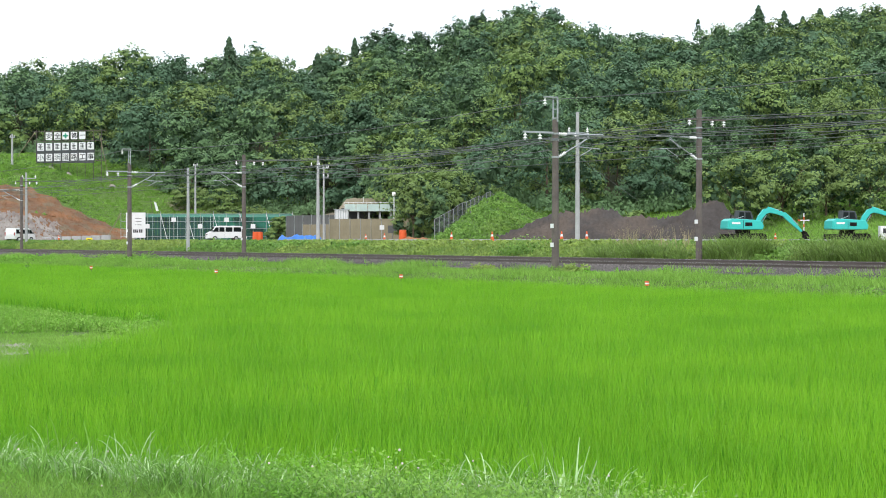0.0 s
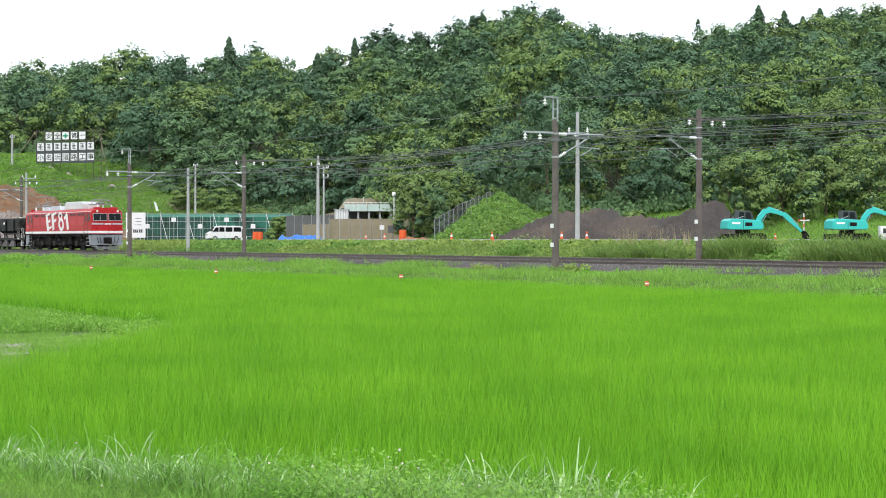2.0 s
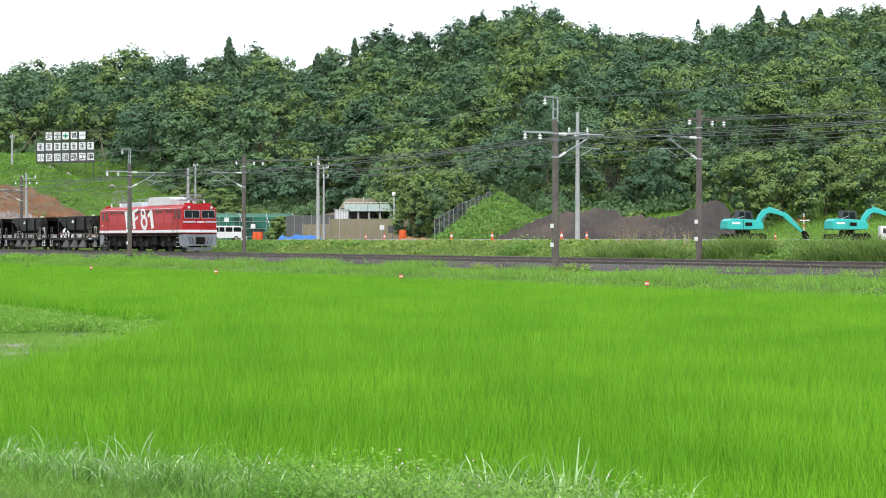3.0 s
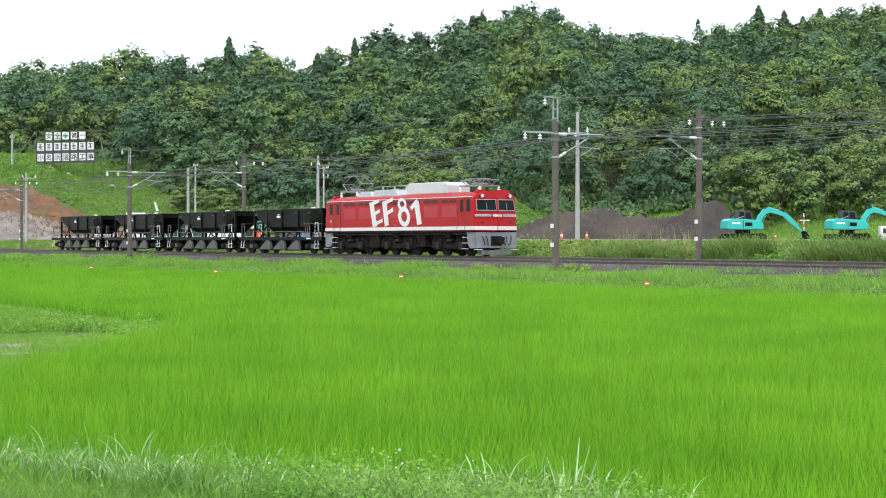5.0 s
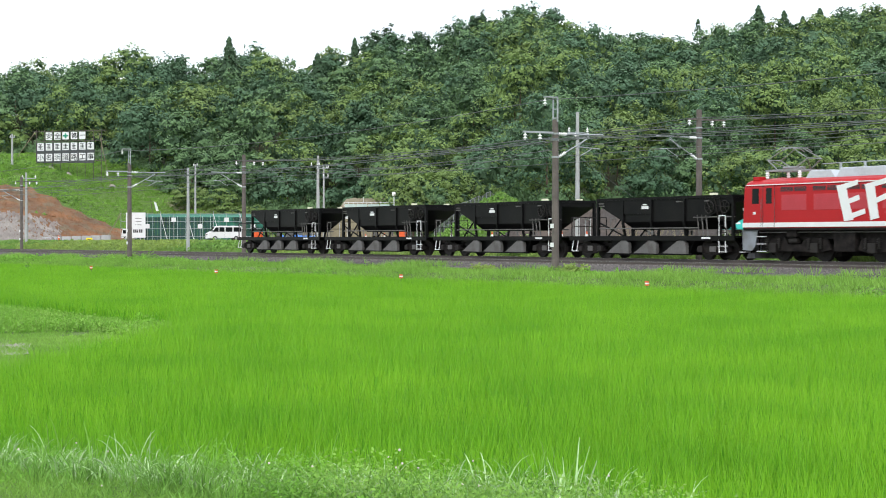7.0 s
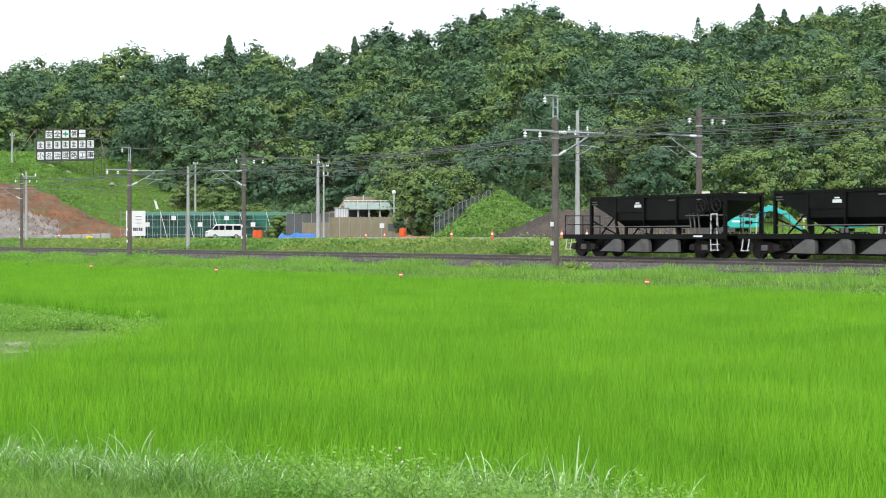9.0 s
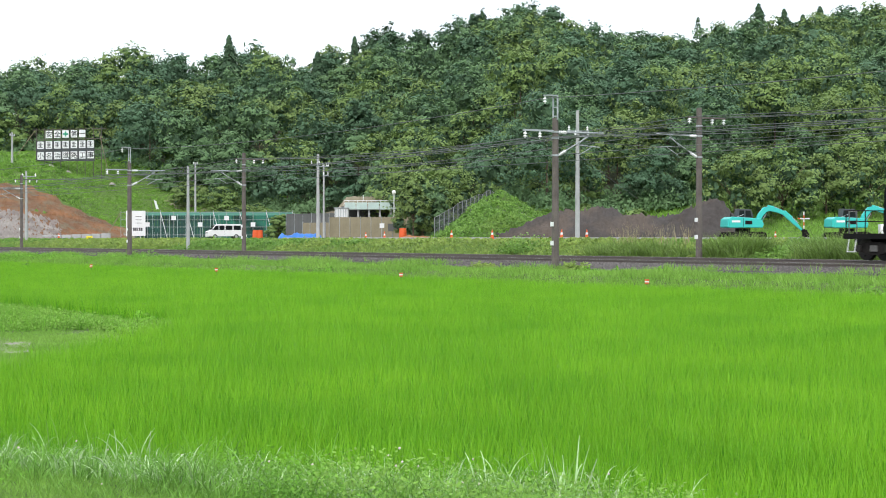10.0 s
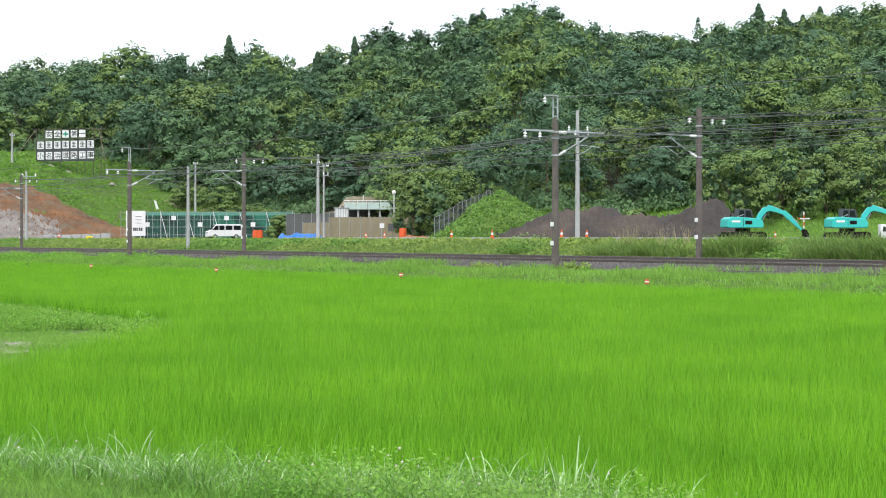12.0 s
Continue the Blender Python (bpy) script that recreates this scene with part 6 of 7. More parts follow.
def excavator(m, label):
    ex = empty("excavator", m, label, "excavator", "diggers on the works")
    # tracks
    for y in (-0.95, 0.95):
        shoe = prism([(-1.35 + 0.35 * math.cos(a) if a > math.pi / 2 else 1.35 + 0.35 * math.cos(a), 0.36 + 0.35 * math.sin(a)) for a in (math.pi / 2, 2.2, math.pi, 4.0, 3 * math.pi / 2)] +
                     [(1.35 + 0.35 * math.cos(a), 0.36 + 0.35 * math.sin(a)) for a in (-math.pi / 2, -0.7, 0.0, 0.7, math.pi / 2)], 1, y - 0.25, y + 0.25)
        tr = part("crawler_track", shoe, M["under"], ex, "muddy dark crawler track")
        for x in (-1.35, -0.6, 0.1, 0.75, 1.35):
            part("roller", rod((x, y - 0.28, 0.34), (x, y + 0.28, 0.34), 0.20, sides=10), M["wheel"], tr)
    part("turntable", rod((0, 0, 0.68), (0, 0, 0.98), 0.62, sides=20), M["under"], ex)
    house = prism(((-1.45, 1.02), (1.35, 1.02), (1.45, 1.35), (1.15, 1.78), (-1.25, 1.92), (-1.52, 1.72)), 1, -1.2, 1.2, 0.06)
    hs = part("house", house, M["teal"], ex)
    part("counterweight", prism(((-1.62, 1.08), (-1.35, 1.0), (-1.30, 1.86), (-1.56, 1.74)), 1, -1.15, 1.15, 0.05), M["teal"], hs)
    part("maker_mark", box(-1.25, -0.55, -1.215, -1.20, 1.46, 1.62), M["white"], hs, "pale plain marking")
    part("door_seam", box(-0.30, -0.27, -1.212, -1.20, 1.10, 1.78), M["under"], hs)
    part("grille", box(-0.15, 0.45, -1.212, -1.20, 1.30, 1.60), M["under"], hs)
    part("exhaust", rod((-0.9, 0.4, 1.85), (-0.9, 0.4, 2.2), 0.05, sides=8), M["under"], hs)
    # cab with its panes
    cab = part("cab", prism(((-0.45, 1.75), (0.85, 1.70), (0.92, 2.05), (0.72, 2.56), (-0.38, 2.60)), 1, 0.10, 1.12, 0.04), M["slate"], ex, "dark grey cab")
    part("pane", prism(((-0.30, 1.95), (0.15, 1.95), (0.15, 2.45), (-0.26, 2.47)), 1, 0.085, 0.10), M["glass_dark"], cab)
    part("pane", prism(((0.25, 1.92), (0.78, 1.92), (0.66, 2.44), (0.25, 2.45)), 1, 0.085, 0.10), M["glass_dark"], cab)
    part("guard_rail", rod((-0.9, -0.9, 1.85), (-0.2, -0.9, 2.1), 0.025, sides=6), M["steel"], hs)

    def limb(name, pts, widths, half, y, mat):
        up, low = [], []
        for i, (x, z) in enumerate(pts):
            a, b = pts[max(0, i - 1)], pts[min(len(pts) - 1, i + 1)]
            d = Vector((b[0] - a[0], b[1] - a[1])).normalized()
            up.append((x - d.y * widths[i], z + d.x * widths[i]))
            low.append((x + d.y * widths[i], z - d.x * widths[i]))
        return part(name, prism(up + low[::-1], 1, y - half, y + half, 0.02), M[mat], ex)
    limb("boom", ((1.05, 1.30), (1.42, 2.05), (1.80, 2.52), (2.25, 2.62), (2.85, 2.45), (3.45, 2.20)), (0.16, 0.21, 0.22, 0.20, 0.17, 0.12), 0.16, -0.15, "teal")
    limb("arm", ((3.10, 2.50), (3.50, 2.18), (4.25, 1.50), (4.95, 0.85)), (0.08, 0.18, 0.15, 0.08), 0.13, -0.15, "teal")
    for a, b in (((1.30, 1.20), (1.95, 2.20)), ((2.05, 2.86), (3.05, 2.62)), ((3.50, 2.44), (4.65, 1.42))):
        ram = part("hydraulic_ram", rod((a[0], -0.15, a[1]), (a[0] * 0.45 + b[0] * 0.55, -0.15, a[1] * 0.45 + b[1] * 0.55), 0.06, sides=8), M["teal"], ex)
        part("piston_rod", rod((a[0] * 0.45 + b[0] * 0.55, -0.15, a[1] * 0.45 + b[1] * 0.55), (b[0], -0.15, b[1]), 0.035, sides=8), M["steel"], ram, "bright piston rod")
    hose = bmesh.new()
    for a, b in (((1.5, 2.35), (1.95, 2.78)), ((1.95, 2.78), (2.9, 2.70)), ((2.9, 2.70), (3.4, 2.42))):
        add_rod(hose, (a[0], 0.03, a[1]), (b[0], 0.03, b[1]), 0.025, sides=6)
    part("hydraulic_hose", hose, M["rubber"], ex, "black hydraulic hose")
    part("bucket", prism(((4.95, 0.95), (5.25, 0.85), (5.50, 0.45), (5.40, 0.10), (5.05, -0.02), (4.72, 0.12), (4.90, 0.30), (5.10, 0.35), (5.12, 0.60)), 1, -0.55, 0.25, 0.02), M["under"], ex, "muddy dark digging bucket")
    return ex


excavator(pose(24.75, 140, land_at(24.75, 140) - 0.05, 0, 0, 6), "turquoise crawler digger with its arm lowered")
excavator(pose(33.35, 140, land_at(33.35, 140) - 0.05, 0, 0, 4), "turquoise crawler digger with its boom raised forward")


def cone(u, depth, h=0.7):
    x = u * depth
    c = empty("traffic_cone", pose(x, depth, land_at(x, depth)), "orange and white traffic cone on the works", "traffic cone", "traffic cones")
    part("base", box(-0.18, 0.18, -0.18, 0.18, 0, 0.03, 0.008), M["orange"], c)
    part("shell", rod((0, 0, 0.03), (0, 0, h), 0.14, 0.03, 12), M["orange"], c)
    part("sleeve", rod((0, 0, h * 0.45), (0, 0, h * 0.72), 0.092, 0.066, 12), M["white"], c, "white reflective sleeve")
    return c


for u, y in ((0.0290, 117), (0.0700, 113), (0.0848, 112), (0.0050, 120), (-0.0345, 150), (-0.2265, 205), (-0.1975, 214), (-0.0455, 165), (0.1960, 146)):
    cone(u, y)


def survey_post(u, depth):
    x = u * depth
    p = empty("survey_post", pose(x, depth, land_at(x, depth)), "red and white banded post with a crosspiece", "post")
    for i in range(8):
        part("band", rod((0, 0, 0.3 * i), (0, 0, 0.3 * i + 0.3), 0.045, sides=10), M["white" if i % 2 else "orange"], p)
    part("crosspiece", box(-0.5, 0.5, -0.03, 0.03, 1.75, 1.85), M["white"], p)
    part("crosspiece_cap", box(-0.52, -0.32, -0.035, 0.035, 1.745, 1.855), M["orange"], p)


survey_post(0.2128, 146)


def generator(x, y):
    g = empty("generator", pose(x, y, land_at(x, y)), "white boxed generator set with dark vents", "generator")
    part("case", box(-0.8, 0.8, -0.4, 0.4, 0.1, 1.25, 0.05), M["white"], g)
    part("skid", box(-0.85, 0.85, -0.42, 0.42, 0, 0.1), M["under"], g)
    for a in (-0.6, 0.1):
        part("vent", box(a, a + 0.45, -0.41, -0.40, 0.65, 1.05), M["ink"], g)


generator(36.3, 138)


def van(m, length, height, label, name="van"):
    """x forward."""
    v = empty(name, m, label, "van")
    h, L = height, length
    shell = prism(((0.0, 0.35), (0.0, 0.95), (0.08, h * 0.72), (0.22, h), (L * 0.66, h), (L * 0.80, h * 0.93), (L * 0.90, h * 0.60), (L, h * 0.50), (L, 0.32)), 1, -0.85, 0.85, 0.05)
    body = part("body", shell, M["white"], v)
    for side in (-1, 1):
        lo, hi = sorted((side * 0.845, side * 0.858))
        for a, b in ((0.22, L * 0.27), (L * 0.30, L * 0.50), (L * 0.53, L * 0.68)):
            part("side_window", box(a, b, lo, hi, h * 0.60, h * 0.90, 0.004), M["glass_dark"], body, "dark tinted side window")
        part("front_quarter_window", prism(((L * 0.70, h * 0.60), (L * 0.865, h * 0.60), (L * 0.79, h * 0.88), (L * 0.70, h * 0.90)), 1, lo, hi), M["glass_dark"], body, "dark side window")
        part("door_seam", box(L * 0.515, L * 0.52, lo, hi, 0.45, h * 0.9), M["slate"], body)
        part("mirror", box(L * 0.84, L * 0.88, *sorted((side * 0.86, side * 1.0)), h * 0.60, h * 0.70, 0.01), M["slate"], body)
        for x in (L * 0.19, L * 0.80):
            w = part("wheel", rod((x, side * 0.70, 0.31), (x, side * 0.86, 0.31), 0.31, sides=18), M["rubber"], v, "black tyre")
            part("rim", rod((x, side * 0.84, 0.31), (x, side * 0.87, 0.31), 0.19, sides=14), M["steel"], w)
        part("headlight", box(L - 0.06, L + 0.012, *sorted((side * 0.5, side * 0.8)), h * 0.38, h * 0.48, 0.01), M["lamp_glass"], body, "clear headlight")
        part("tail_light", box(-0.012, 0.05, *sorted((side * 0.68, side * 0.82)), 0.75, 1.15, 0.01), M["red_lens"], body)
    ws = bmesh.new()
    a, b = (L * 0.805, h * 0.915), (L * 0.895, h * 0.62)
    add_prism(ws, (a, (a[0] + 0.03, a[1] + 0.01), (b[0] + 0.03, b[1] + 0.01), b), 1, -0.72, 0.72)
    part("windscreen", ws, M["glass_dark"], body, "dark windscreen")
    part("bumper", box(L - 0.08, L + 0.03, -0.82, 0.82, 0.28, 0.48, 0.03), M["white"], body)
    part("grille", box(L - 0.02, L + 0.015, -0.45, 0.45, h * 0.38, h * 0.44), M["slate"], body)
    return v


van(pose(-26.75, 225, land_at(-28, 225), 0, 0, 200), 4.65, 1.95, "white passenger van parked before the green netting")
site_van = van(pose(-51.1, 200, land_at(-51.1, 200), 0, 0, 58), 3.3, 1.65, "small white van driving up the works road")


def barrier_board(u, depth, z, w, h, mat, label):
    x = u * depth
    b = empty("sign_board", pose(x, depth, land_at(x, depth)), label, "sign")
    g = land_at(x, depth)
    part("board", box(-w / 2, w / 2, -0.02, 0.02, z - g, z - g + h, 0.006), M[mat], b)
    for d in (-w * 0.35, w * 0.35):
        part("leg", rod((d, 0.03, -0.1), (d, 0.03, z - g + h * 0.9), 0.02, sides=6), M["steel"], b)
    part("marking", box(-w * 0.3, w * 0.3, -0.028, -0.02, z - g + h * 0.4, z - g + h * 0.6), M["ink"], b)


barrier_board(-0.2085, 205, 1.95, 0.75, 0.45, "yellow", "yellow warning board on short legs")


def netted_scaffold():
    x0, x1, y, z0, z1 = -44.8, -20.9, 236.0, 2.0, 5.85
    sc = empty("scaffold", pose(0, 0, 0), "steel pipe scaffold hung with green netting", "scaffold")
    bays = 13
    step = (x1 - x0) / bays
    for i in range(bays + 1):
        x = x0 + i * step
        part("standard", rod((x, y - 0.12, z0), (x, y - 0.12, z1 + 0.25 * (i % 2)), 0.035, sides=8), M["steel"], sc)
        if 0 < i < bays:
            n = bmesh.new()
            for k in range(4):
                sag = 0.05 * math.sin(i * 2.1 + k)
                add_box(n, x + 0.04 + step * k / 4, x + 0.04 + step * (k + 1) / 4 - 0.02, y + sag, y + sag + 0.02, z0 + 0.05, z1 - 0.3 - 0.04 * (k % 2))
            part("net", n, M["net_dark" if i < 7 else "net_green"], sc, "dark green safety net")
            t = box(x + 0.05, x + step - 0.05, y - 0.05, y - 0.03, z1 - 0.55, z1 - 0.05)
            part("toe_net", t, M["net_light"], sc, "pale turquoise net strip")
        if i % 2 == 0 and i > 0:
            part("plate", box(x - 0.32, x + 0.32, y - 0.20, y - 0.17, 3.75 + 0.9 * (i % 4 == 0), 4.35 + 0.9 * (i % 4 == 0)), M["white"], sc, "small white plate")
        if i % 2 == 1:
            part("raking_brace", rod((x, y - 0.2, z1 - 0.1), (x + 1.3, y - 2.2, land_at(x + 1.3, y - 2.2) - 0.05), 0.035, sides=6), M["white"], sc, "pale raking brace")
    for k in range(12):
        x = x0 + 1.0 + 1.15 * k
        part("inner_post", rod((x, y - 0.22, z0), (x, y - 0.22, z1 - 0.4), 0.03, sides=6), M["net_pale"], sc, "pale painted post")
    for z in (2.6, 3.7, 4.7, 5.75):
        part("ledger", rod((x0, y - 0.15, z), (x1, y - 0.15, z), 0.03, sides=6), M["steel"], sc)
    part("end_brace", rod((x0, y - 0.2, z1 - 0.1), (x0 - 2.0, y - 1.2, land_at(x0 - 2.0, y - 1.2) - 0.05), 0.06, sides=6), M["tan_fence"], sc, "tan raking pole")
    bn = empty("banner", pose(0, 0, 0), "white banner with dark unreadable lines on the scaffold", "banner")
    part("sheet", box(-44.05, -41.35, y - 0.32, y - 0.28, 2.45, 5.95), M["white"], bn)
    for k in range(5):
        part("marking", box(-43.05 + 0.27 * k, -42.85 + 0.27 * k, y - 0.335, y - 0.32, 3.15, 3.6), M["ink"], bn)
    for k in range(3):
        part("marking", box(-42.8, -41.9, y - 0.335, y - 0.32, 4.2 + 0.45 * k, 4.28 + 0.45 * k), M["chute_grey"], bn)


netted_scaffold()


def hillside_sign():
    y = 274.5
    sg = empty("hillside_sign", pose(0, 0, 0), "large board of white letter tiles on pipe frames", "sign")
    x0, pitch, tile = -65.1, 1.347, 1.04
    rows = ((18.88, 1, "安全+第一"), (17.16, 0, ""), (15.43, 0, "小名浜道路工事"))
    for z, start, text in rows:
        count = len(text) or 7
        for i in range(count):
            x = x0 + (start + i) * pitch
            zz = z + 0.035 * (start + i)
            t = part("tile", box(x - tile / 2, x + tile / 2, y - 0.05, y, zz - 0.6, zz + 0.6, 0.012), M["white"], sg, "white letter tile")
            if text and text[i] == "+":
                c = box(x - 0.13, x + 0.13, y - 0.065, y - 0.05, zz - 0.42, zz + 0.42)
                add_box(c, x - 0.42, x + 0.42, y - 0.068, y - 0.05, zz - 0.13, zz + 0.13)
                part("green_cross", c, M["sign_green"], t, "green safety cross")
            elif text:
                letters(text[i], 1.0, Matrix.Translation((x - 0.48, y - 0.056, zz - 0.36)) @ Matrix.Rotation(radians(90), 4, "X"), M["ink"], t, "letter", 0.004, 0.012)
            else:
                bars = bmesh.new()
                for k in range(4):
                    add_box(bars, x - 0.34, x + 0.34 - 0.1 * (k % 2), y - 0.062, y - 0.05, zz - 0.4 + 0.24 * k, zz - 0.30 + 0.24 * k)
                add_box(bars, x - 0.06, x + 0.06, y - 0.064, y - 0.05, zz - 0.4, zz + 0.42)
                part("marking", bars, M["ink"], t, "dark unreadable strokes")
    for i in range(9):
        x = x0 - 0.75 + i * 1.32
        part("standard", rod((x, y + 0.15, land_at(x, y) - 0.3), (x, y + 0.15, 19.9 + 0.04 * i), 0.05, sides=6), M["wood_pole"], sg)
    for z in (14.7, 16.25, 18.0, 19.6):
        part("ledger", rod((x0 - 1.2, y + 0.1, z), (x0 + 10.6, y + 0.1, z + 0.3), 0.045, sides=6), M["wood_pole"], sg)
    part("backing", box(x0 - 0.7, x0 + 8.7, y + 0.02, y + 0.08, 14.6, 17.85), M["slate"], sg, "dark backing boards")
    for x, d in ((x0 - 0.9, -3.0), (x0 + 9.4, 2.2)):
        part("raking_brace", rod((x, y + 0.1, 19.6), (x + d, y - 1.0, land_at(x + d, y - 1.0) - 0.2), 0.05, sides=6), M["tan_fence"], sg)
    for x in (x0 + 1.2, x0 + 4.1, x0 + 11.2):
        bag = heap("sandbag", 1.2, 0.6, ((0, 0.1), (0.4, 0.5), (0.8, 0.45), (1.2, 0.1)), "gravel", pose(x, y - 0.9, land_at(x, y - 0.9)), "pale sandbag at the foot of the sign", "sandbag", 3, 0.03)


hillside_sign()


def panel_fence(name, a, b, height, count, mat, label):
    """A fence of upright panels with posts, from a to b, on the ground."""
    a, b = Vector(a), Vector(b)
    fe = empty(name, pose(0, 0, 0), label, "fence")
    turn = math.degrees(math.atan2(b.y - a.y, b.x - a.x))
    w = (b - a).length / count
    sheet = box(0.03, w - 0.03, -0.02, 0.02, 0.05, height, 0.005)
    first = part("panel", sheet, M[mat], fe)
    post = part("post", rod((0, -0.05, -0.2), (0, -0.05, height + 0.1), 0.03, sides=6), M["steel"], fe)
    for i in range(count):
        p = a.lerp(b, i / count)
        z = land_at(p.x, p.y) - 0.03
        for ob in (first, post):
            o = ob if i == 0 else new(ob.name.split(".")[0], ob.data)
            o.parent = fe
            o.matrix_basis = pose(p.x, p.y, z, 0, 0, turn)
    return fe


panel_fence("site_fence", (-12.6, 188), (-2.0, 184), 2.45, 9, "tan_fence", "tan panelled site fence with steel posts")
panel_fence("site_fence", (-16.2, 196), (-12.4, 192), 1.9, 4, "tan_fence", "lower tan panelled site fence")
panel_fence("site_fence", (-20.5, 222), (-13.2, 214), 3.3, 6, "grey_fence", "dark grey panelled site fence")


def mesh_fence():
    """Posts, wires and upright bars climbing beside the weedy slope."""
    fe = empty("slope_fence", pose(0, 0, 0), "pale wire fence climbing beside the weedy slope", "fence")
    tops = []
    for i in range(15):
        y = 148.0 + 1.85 * i
        x = float(fence_line(y)) + 0.15
        z = land_at(x + 0.5, y)
        part("post", rod((x, y, z - 0.9), (x, y, z + 1.75), 0.04, sides=6), M["pan_grey"], fe)
        tops.append((x, y, z))
    for a, b in zip(tops, tops[1:]):
        for h in (0.05, 0.6, 1.15, 1.72):
            part("strand", rod((a[0], a[1], a[2] + h), (b[0], b[1], b[2] + h), 0.018 if h > 1.5 else 0.010, sides=4), M["pan_grey"], fe)
        mesh = bmesh.new()
        for k in range(1, 8):
            f = k / 8
            p = [a[q] * (1 - f) + b[q] * f for q in range(3)]
            add_rod(mesh, (p[0], p[1], p[2] + 0.05), (p[0], p[1], p[2] + 1.72), 0.010, sides=4)
        part("mesh_panel", mesh, M["dark_steel"], fe)


mesh_fence()


def portal():
    """Concrete structure with a white railed deck over a dark opening."""
    po = empty("concrete_portal", pose(0, 0, 0), "concrete structure with a white railed deck", "structure")
    y = 214.0
    part("back_wall", box(-13.0, -4.6, y + 3.0, y + 3.4, 1.9, 6.2), M["slate"], po, "dark shaded wall")
    part("deck", box(-12.4, -5.0, y - 1.5, y + 3.2, 5.75, 6.15, 0.03), M["concrete"], po)
    for i in range(6):
        x = -12.0 + i * 1.36
        part("pillar", box(x - 0.12, x + 0.12, y - 1.2, y - 0.9, 1.9, 5.75, 0.02), M["concrete"], po)
    rail = bmesh.new()
    for i in range(14):
        x = -12.4 + i * 0.57
        add_rod(rail, (x, y - 1.45, 6.15), (x, y - 1.45, 6.85), 0.03, sides=6)
    for z in (6.5, 6.85):
        add_rod(rail, (-12.4, y - 1.45, z), (-5.0, y - 1.45, z), 0.03, sides=6)
    part("railing", rail, M["white"], po, "white pipe railing")
    for i in range(5):
        part("side_sheet", box(-12.3 + i * 1.46, -10.95 + i * 1.46, y - 1.56, y - 1.52, 5.75, 6.62), M["net_pale"], po, "pale turquoise sheeting")
    part("floodlight", rod((-10.0, y - 1.3, 6.8), (-10.0, y - 1.3, 7.5), 0.04, sides=6), M["white"], po)
    sh = empty("site_shed", pose(0, 0, 0), "pale corrugated steel site shed", "shed")
    part("wall", box(-13.05, -11.45, 204.2, 206.5, 1.95, 5.75, 0.03), M["white"], sh)
    ribs = bmesh.new()
    for i in range(8):
        add_box(ribs, -13.0 + 0.2 * i, -12.93 + 0.2 * i, 204.16, 204.2, 2.1, 5.7)
    part("rib", ribs, M["steel"], sh)
    part("roof", box(-13.15, -11.35, 204.1, 206.6, 5.75, 5.85), M["steel"], sh)
    eb = heap("earth_terrace", 13.0, 7.5, ((0, 1.5), (2.5, 5.0), (10.0, 5.2), (13.0, 4.6)), "tan_fence", pose(-15.5, 228, 2.9), "cut terrace of tan earth behind the structure", "earth bank", 7, 0.08)
    lp = empty("lamp_post", pose(-5.95, 206, 1.9), "slim white post with a domed lamp", "lamp post")
    part("post", rod((0, 0, 0), (0, 0, 5.6), 0.06, sides=8), M["white"], lp)
    dome = bmesh.new()
    bmesh.ops.create_uvsphere(dome, u_segments=12, v_segments=8, radius=0.28)
    bmesh.ops.translate(dome, vec=(0, 0, 5.8), verts=dome.verts)
    part("dome", dome, M["lamp_glass"], lp)


portal()


def plate(u, depth, z, w, h, mat, label):
    x = u * depth
    p = empty("notice_plate", pose(x, depth, land_at(x, depth)), label, "notice")
    g = land_at(x, depth)
    part("panel", box(-w / 2, w / 2, -0.02, 0.02, z - g, z - g + h), M[mat], p)
    part("post", rod((0, 0.04, -0.1), (0, 0.04, z - g + h), 0.025, sides=6), M["steel"], p)


plate(-0.0360, 182, 3.25, 0.5, 0.5, "white", "small white notice before the site fence")
plate(-0.0300, 182, 2.9, 0.9, 0.8, "grey_fence", "grey notice panel before the site fence")


def drum(u, depth, label):
    x = u * depth
    d = empty("road_drum", pose(x, depth, land_at(x, depth)), label, "drum", "orange site drums")
    part("shell", rod((0, 0, 0), (0, 0, 1.15), 0.42, 0.36, 16), M["orange"], d)
    for z in (0.35, 0.75):
        part("rib", rod((0, 0, z), (0, 0, z + 0.05), 0.43, sides=16), M["orange"], d)
    part("lid", rod((0, 0, 1.15), (0, 0, 1.2), 0.30, sides=16), M["slate"], d)


drum(-0.0237, 176, "orange plastic site drum beside the fence")
drum(-0.1105, 222, "orange plastic site drum beside the netting")
drum(-0.1080, 222, "orange plastic site drum beside the netting")


def cloth_flag(u, depth):
    x = u * depth
    g = land_at(x, depth)
    f = empty("flag_post", pose(x, depth, g), "thin post with a drooping white cloth", "post")
    part("post", rod((0, 0, -0.2), (-0.5, 0, 3.2), 0.04, sides=6), M["wood_pole"], f)
    part("cloth", prism(((0.0, 2.9), (0.35, 2.7), (0.75, 1.5), (0.35, 1.45)), 1, -0.05, 0.05, 0.01), M["white"], f)


cloth_flag(-0.1705, 256)


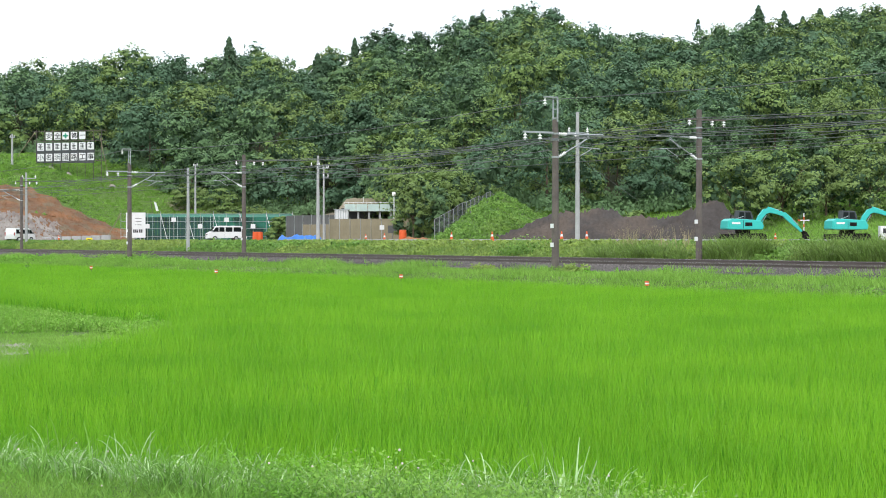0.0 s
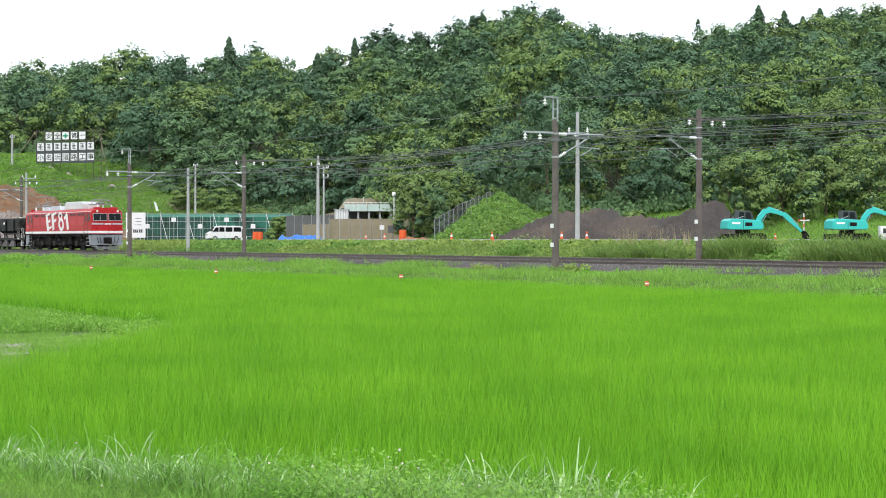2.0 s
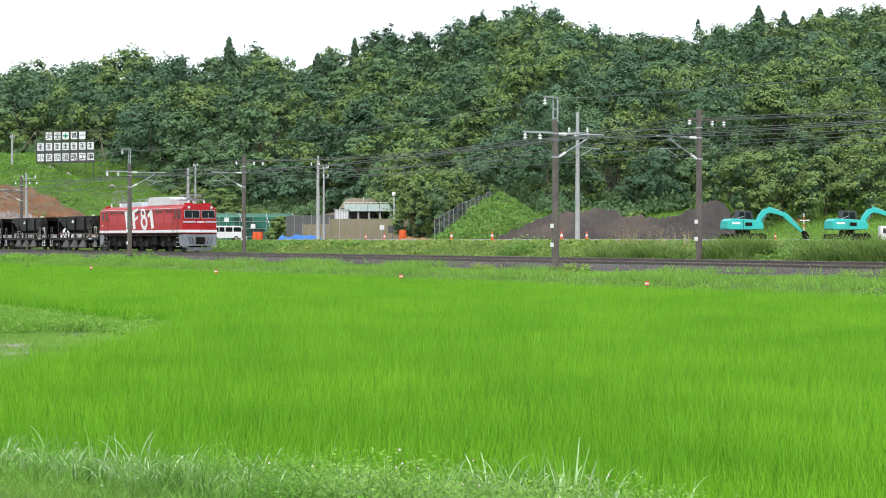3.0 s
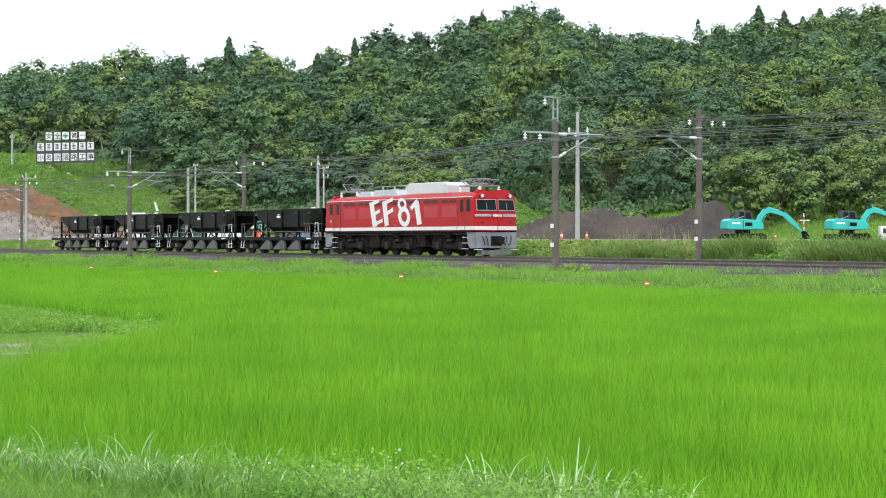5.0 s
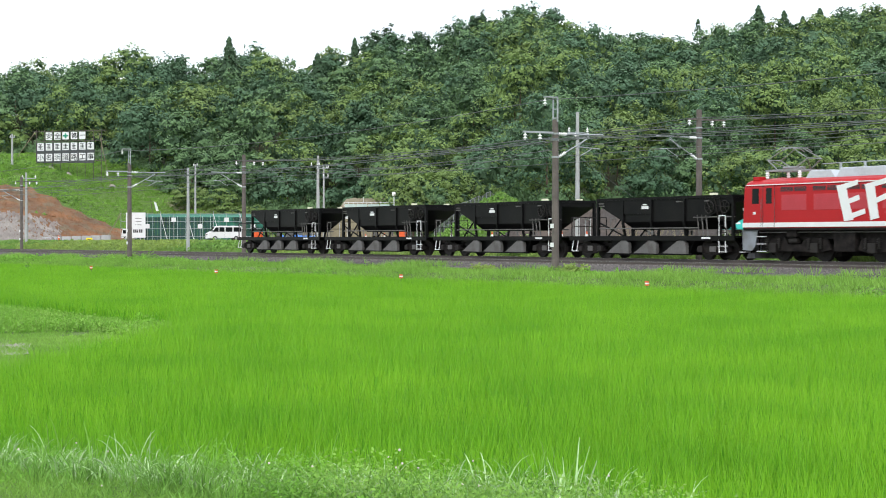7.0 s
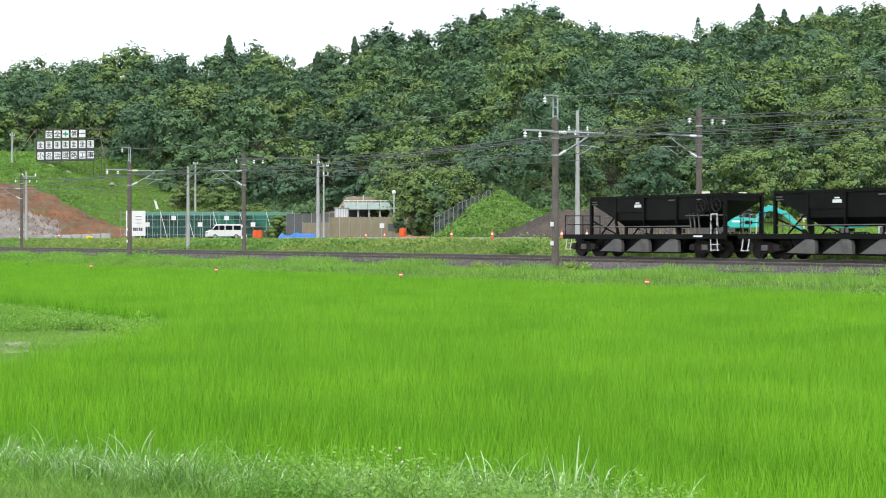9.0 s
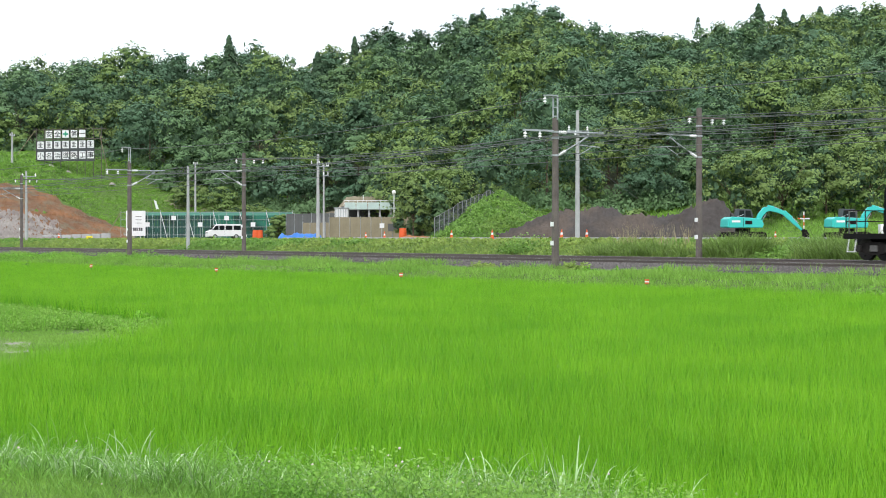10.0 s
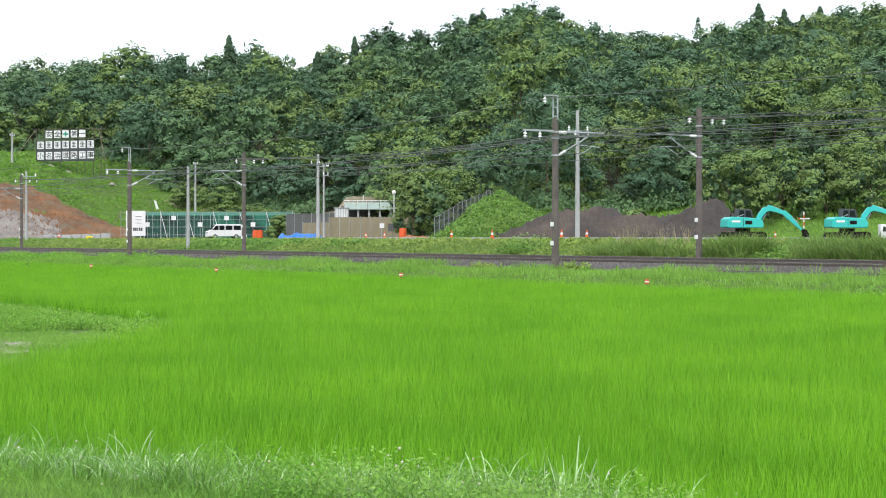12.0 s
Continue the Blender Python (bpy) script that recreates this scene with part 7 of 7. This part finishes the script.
# concrete kerb of the site road
def site_kerb():
    k = empty("kerb", TRACK, "long pale concrete kerb along the site road", "kerb")
    tagged(k, kind="structure")
    first = part("kerb_stone", prism(((13.0, 1.98), (13.2, 1.98), (13.18, 2.22), (13.02, 2.22)), 0, 0.01, 1.99, 0.01), M["concrete"], k)
    for i in range(32):
        o = first if i == 0 else new("kerb_stone", first.data)
        o.parent = k
        o.matrix_basis = pose(-44 + 2.0 * i, 0, 0)
    b = empty("road_barrier", pose(0, 0, 0), "low pale concrete barrier beside the cutting", "barrier")
    for i in range(7):
        u = -0.2335 + 0.0058 * i
        x = u * 208
        z = land_at(x, 208)
        part("block", box(x - 0.55, x + 0.55, 207.8, 208.2, z - 0.05, z + 0.45 + 0.04 * i, 0.03), M["concrete"], b)


site_kerb()


# small orange and white markers along the edge of the field
def field_marker(u, depth):
    x = u * depth
    f = empty("field_marker", pose(x, depth, land_at(x, depth)), "small orange and white marker post at the field's edge", "marker", "field markers")
    part("stake", rod((0, 0, -0.1), (0, 0, 0.55), 0.03, sides=8), M["wood_pole"], f)
    for k in range(3):
        part("band", rod((0, 0, 0.50 + 0.055 * k), (0, 0, 0.555 + 0.055 * k), 0.085, 0.08, 12), M["white" if k == 1 else "orange"], f)


for u, y in ((0.1203, 62.5), (-0.0247, 74.5), (-0.1337, 86.0), (-0.2075, 97.5)):
    field_marker(u, y)


# broken rock and clods on the cut slope
def cut_rocks(name, u0, u1, y0, y1, count, low, high, mat, label, seed):
    r = np.random.default_rng(seed)
    u, y = r.uniform(u0, u1, count), r.uniform(y0, y1, count)
    lim = np.interp(u, (-0.29, -0.262, -0.187), (255, 252, 246))
    keep = y < lim
    u, y = u[keep], y[keep]
    x = u * y
    c = np.stack([x, y, land(x, y) + 0.02], 1)
    shape = np.array([[0, 0, 0.8], [1, 0, -0.4], [-0.5, 0.9, -0.4], [-0.5, -0.9, -0.4]])
    v = (c[:, None] + shape[None] * (r.uniform(low, high, (len(c), 1, 1)) * r.uniform(0.6, 1.4, (len(c), 4, 3)))).reshape(-1, 3)
    f = (np.arange(len(c))[:, None, None] * 4 + np.array([[0, 1, 2], [0, 2, 3], [0, 3, 1]])[None]).reshape(-1, 3)
    tagged(mesh_object(name, v, f, M[mat]), label, "rocks", kind="stuff")


cut_rocks("cut_rocks", -0.285, -0.226, 206, 238, 2600, 0.15, 0.55, "rock_cut", "broken pale grey rock on the cut slope", 81)
cut_rocks("cut_clods", -0.285, -0.188, 222, 254, 3000, 0.10, 0.35, "red_cut", "red-brown clods on the cut slope", 82)
g = scatter(lambda x, y: (x / y < -0.19) & (x / y > -0.29) & (wobble(x * 1.5, y) > 0.45), -75, -38, 205, 240, 1.2, 83)
stuff("cut_weeds", clumpy(g, np.full(len(g), 0.5), 10, 0.18, 84), "vine", "scattered weeds on the cut slope", "weeds")


# ---- what moves ----
RUN_T = (0.0, 1.0, 1.5, 2.0, 2.5, 3.2, 4.0, 4.8, 5.5, 6.0, 6.5, 7.2, 8.1, 9.0, 9.5, 12.0)
RUN_S = (-105.5, -87.2, -78.3, -69.2, -59.9, -45.9, -29.9, -13.8, 0.0, 9.75, 19.45, 33.1, 50.6, 68.1, 77.9, 126.6)


def train_run(t):
    """How far the locomotive's rear end has come along the track."""
    k = len(RUN_T)
    i = max(0, min(k - 2, sum(1 for q in RUN_T if q <= t) - 1))
    def slope(j):
        a, b = max(0, j - 1), min(k - 1, j + 1)
        return (RUN_S[b] - RUN_S[a]) / (RUN_T[b] - RUN_T[a])
    d = RUN_T[i + 1] - RUN_T[i]
    f = (t - RUN_T[i]) / d
    a, b = RUN_S[i], RUN_S[i + 1]
    m0, m1 = slope(i) * d, slope(i + 1) * d
    return (2 * f ** 3 - 3 * f * f + 1) * a + (f ** 3 - 2 * f * f + f) * m0 + (3 * f * f - 2 * f ** 3) * b + (f ** 3 - f * f) * m1


def motions():
    times = [i * 0.25 for i in range(49)]
    walk(locomotive, [(t, TRACK @ pose(train_run(t), 0, RAIL)) for t in times])
    for i, w in enumerate(wagons):
        walk(w, [(t, TRACK @ pose(train_run(t) + FIRST_WAGON - i * WAGON_PITCH, 0, RAIL)) for t in times])
    # the small van drives up past the cutting and stops behind the netting
    way = ((0.0, -51.1, 200.0, 58), (0.9, -49.8, 204.0, 62), (2.0, -49.0, 211.0, 70), (3.2, -48.6, 221.0, 76), (4.4, -48.3, 231.5, 70), (5.2, -48.2, 237.5, 46), (5.8, -48.0, 239.4, 24), (6.2, -47.4, 240.0, 14), (6.6, -46.5, 240.4, 10), (7.0, -45.6, 240.6, 8), (8.0, -43.6, 240.8, 4), (9.0, -42.4, 240.9, 2), (10.0, -42.2, 240.9, 2), (12.0, -42.2, 240.9, 2))
    walk(site_van, [(t, pose(x, y, land_at(x, y), 0, 0, turn)) for t, x, y, turn in way])
    # wheels roll without slipping
    ticks = [i / 30 for i in range(361)]
    turns = [train_run(t) for t in ticks]
    for thing, radius in [(locomotive, 0.56)] + [(w, 0.46) for w in wagons]:
        for ob in thing.children:
            if ob.name.split(".")[0] == "wheelset":
                x = ob.location.x
                walk(ob, [(t, pose(x, 0, radius, 0, math.degrees(d / radius) % 360, 0)) for t, d in zip(ticks, turns)])


motions()
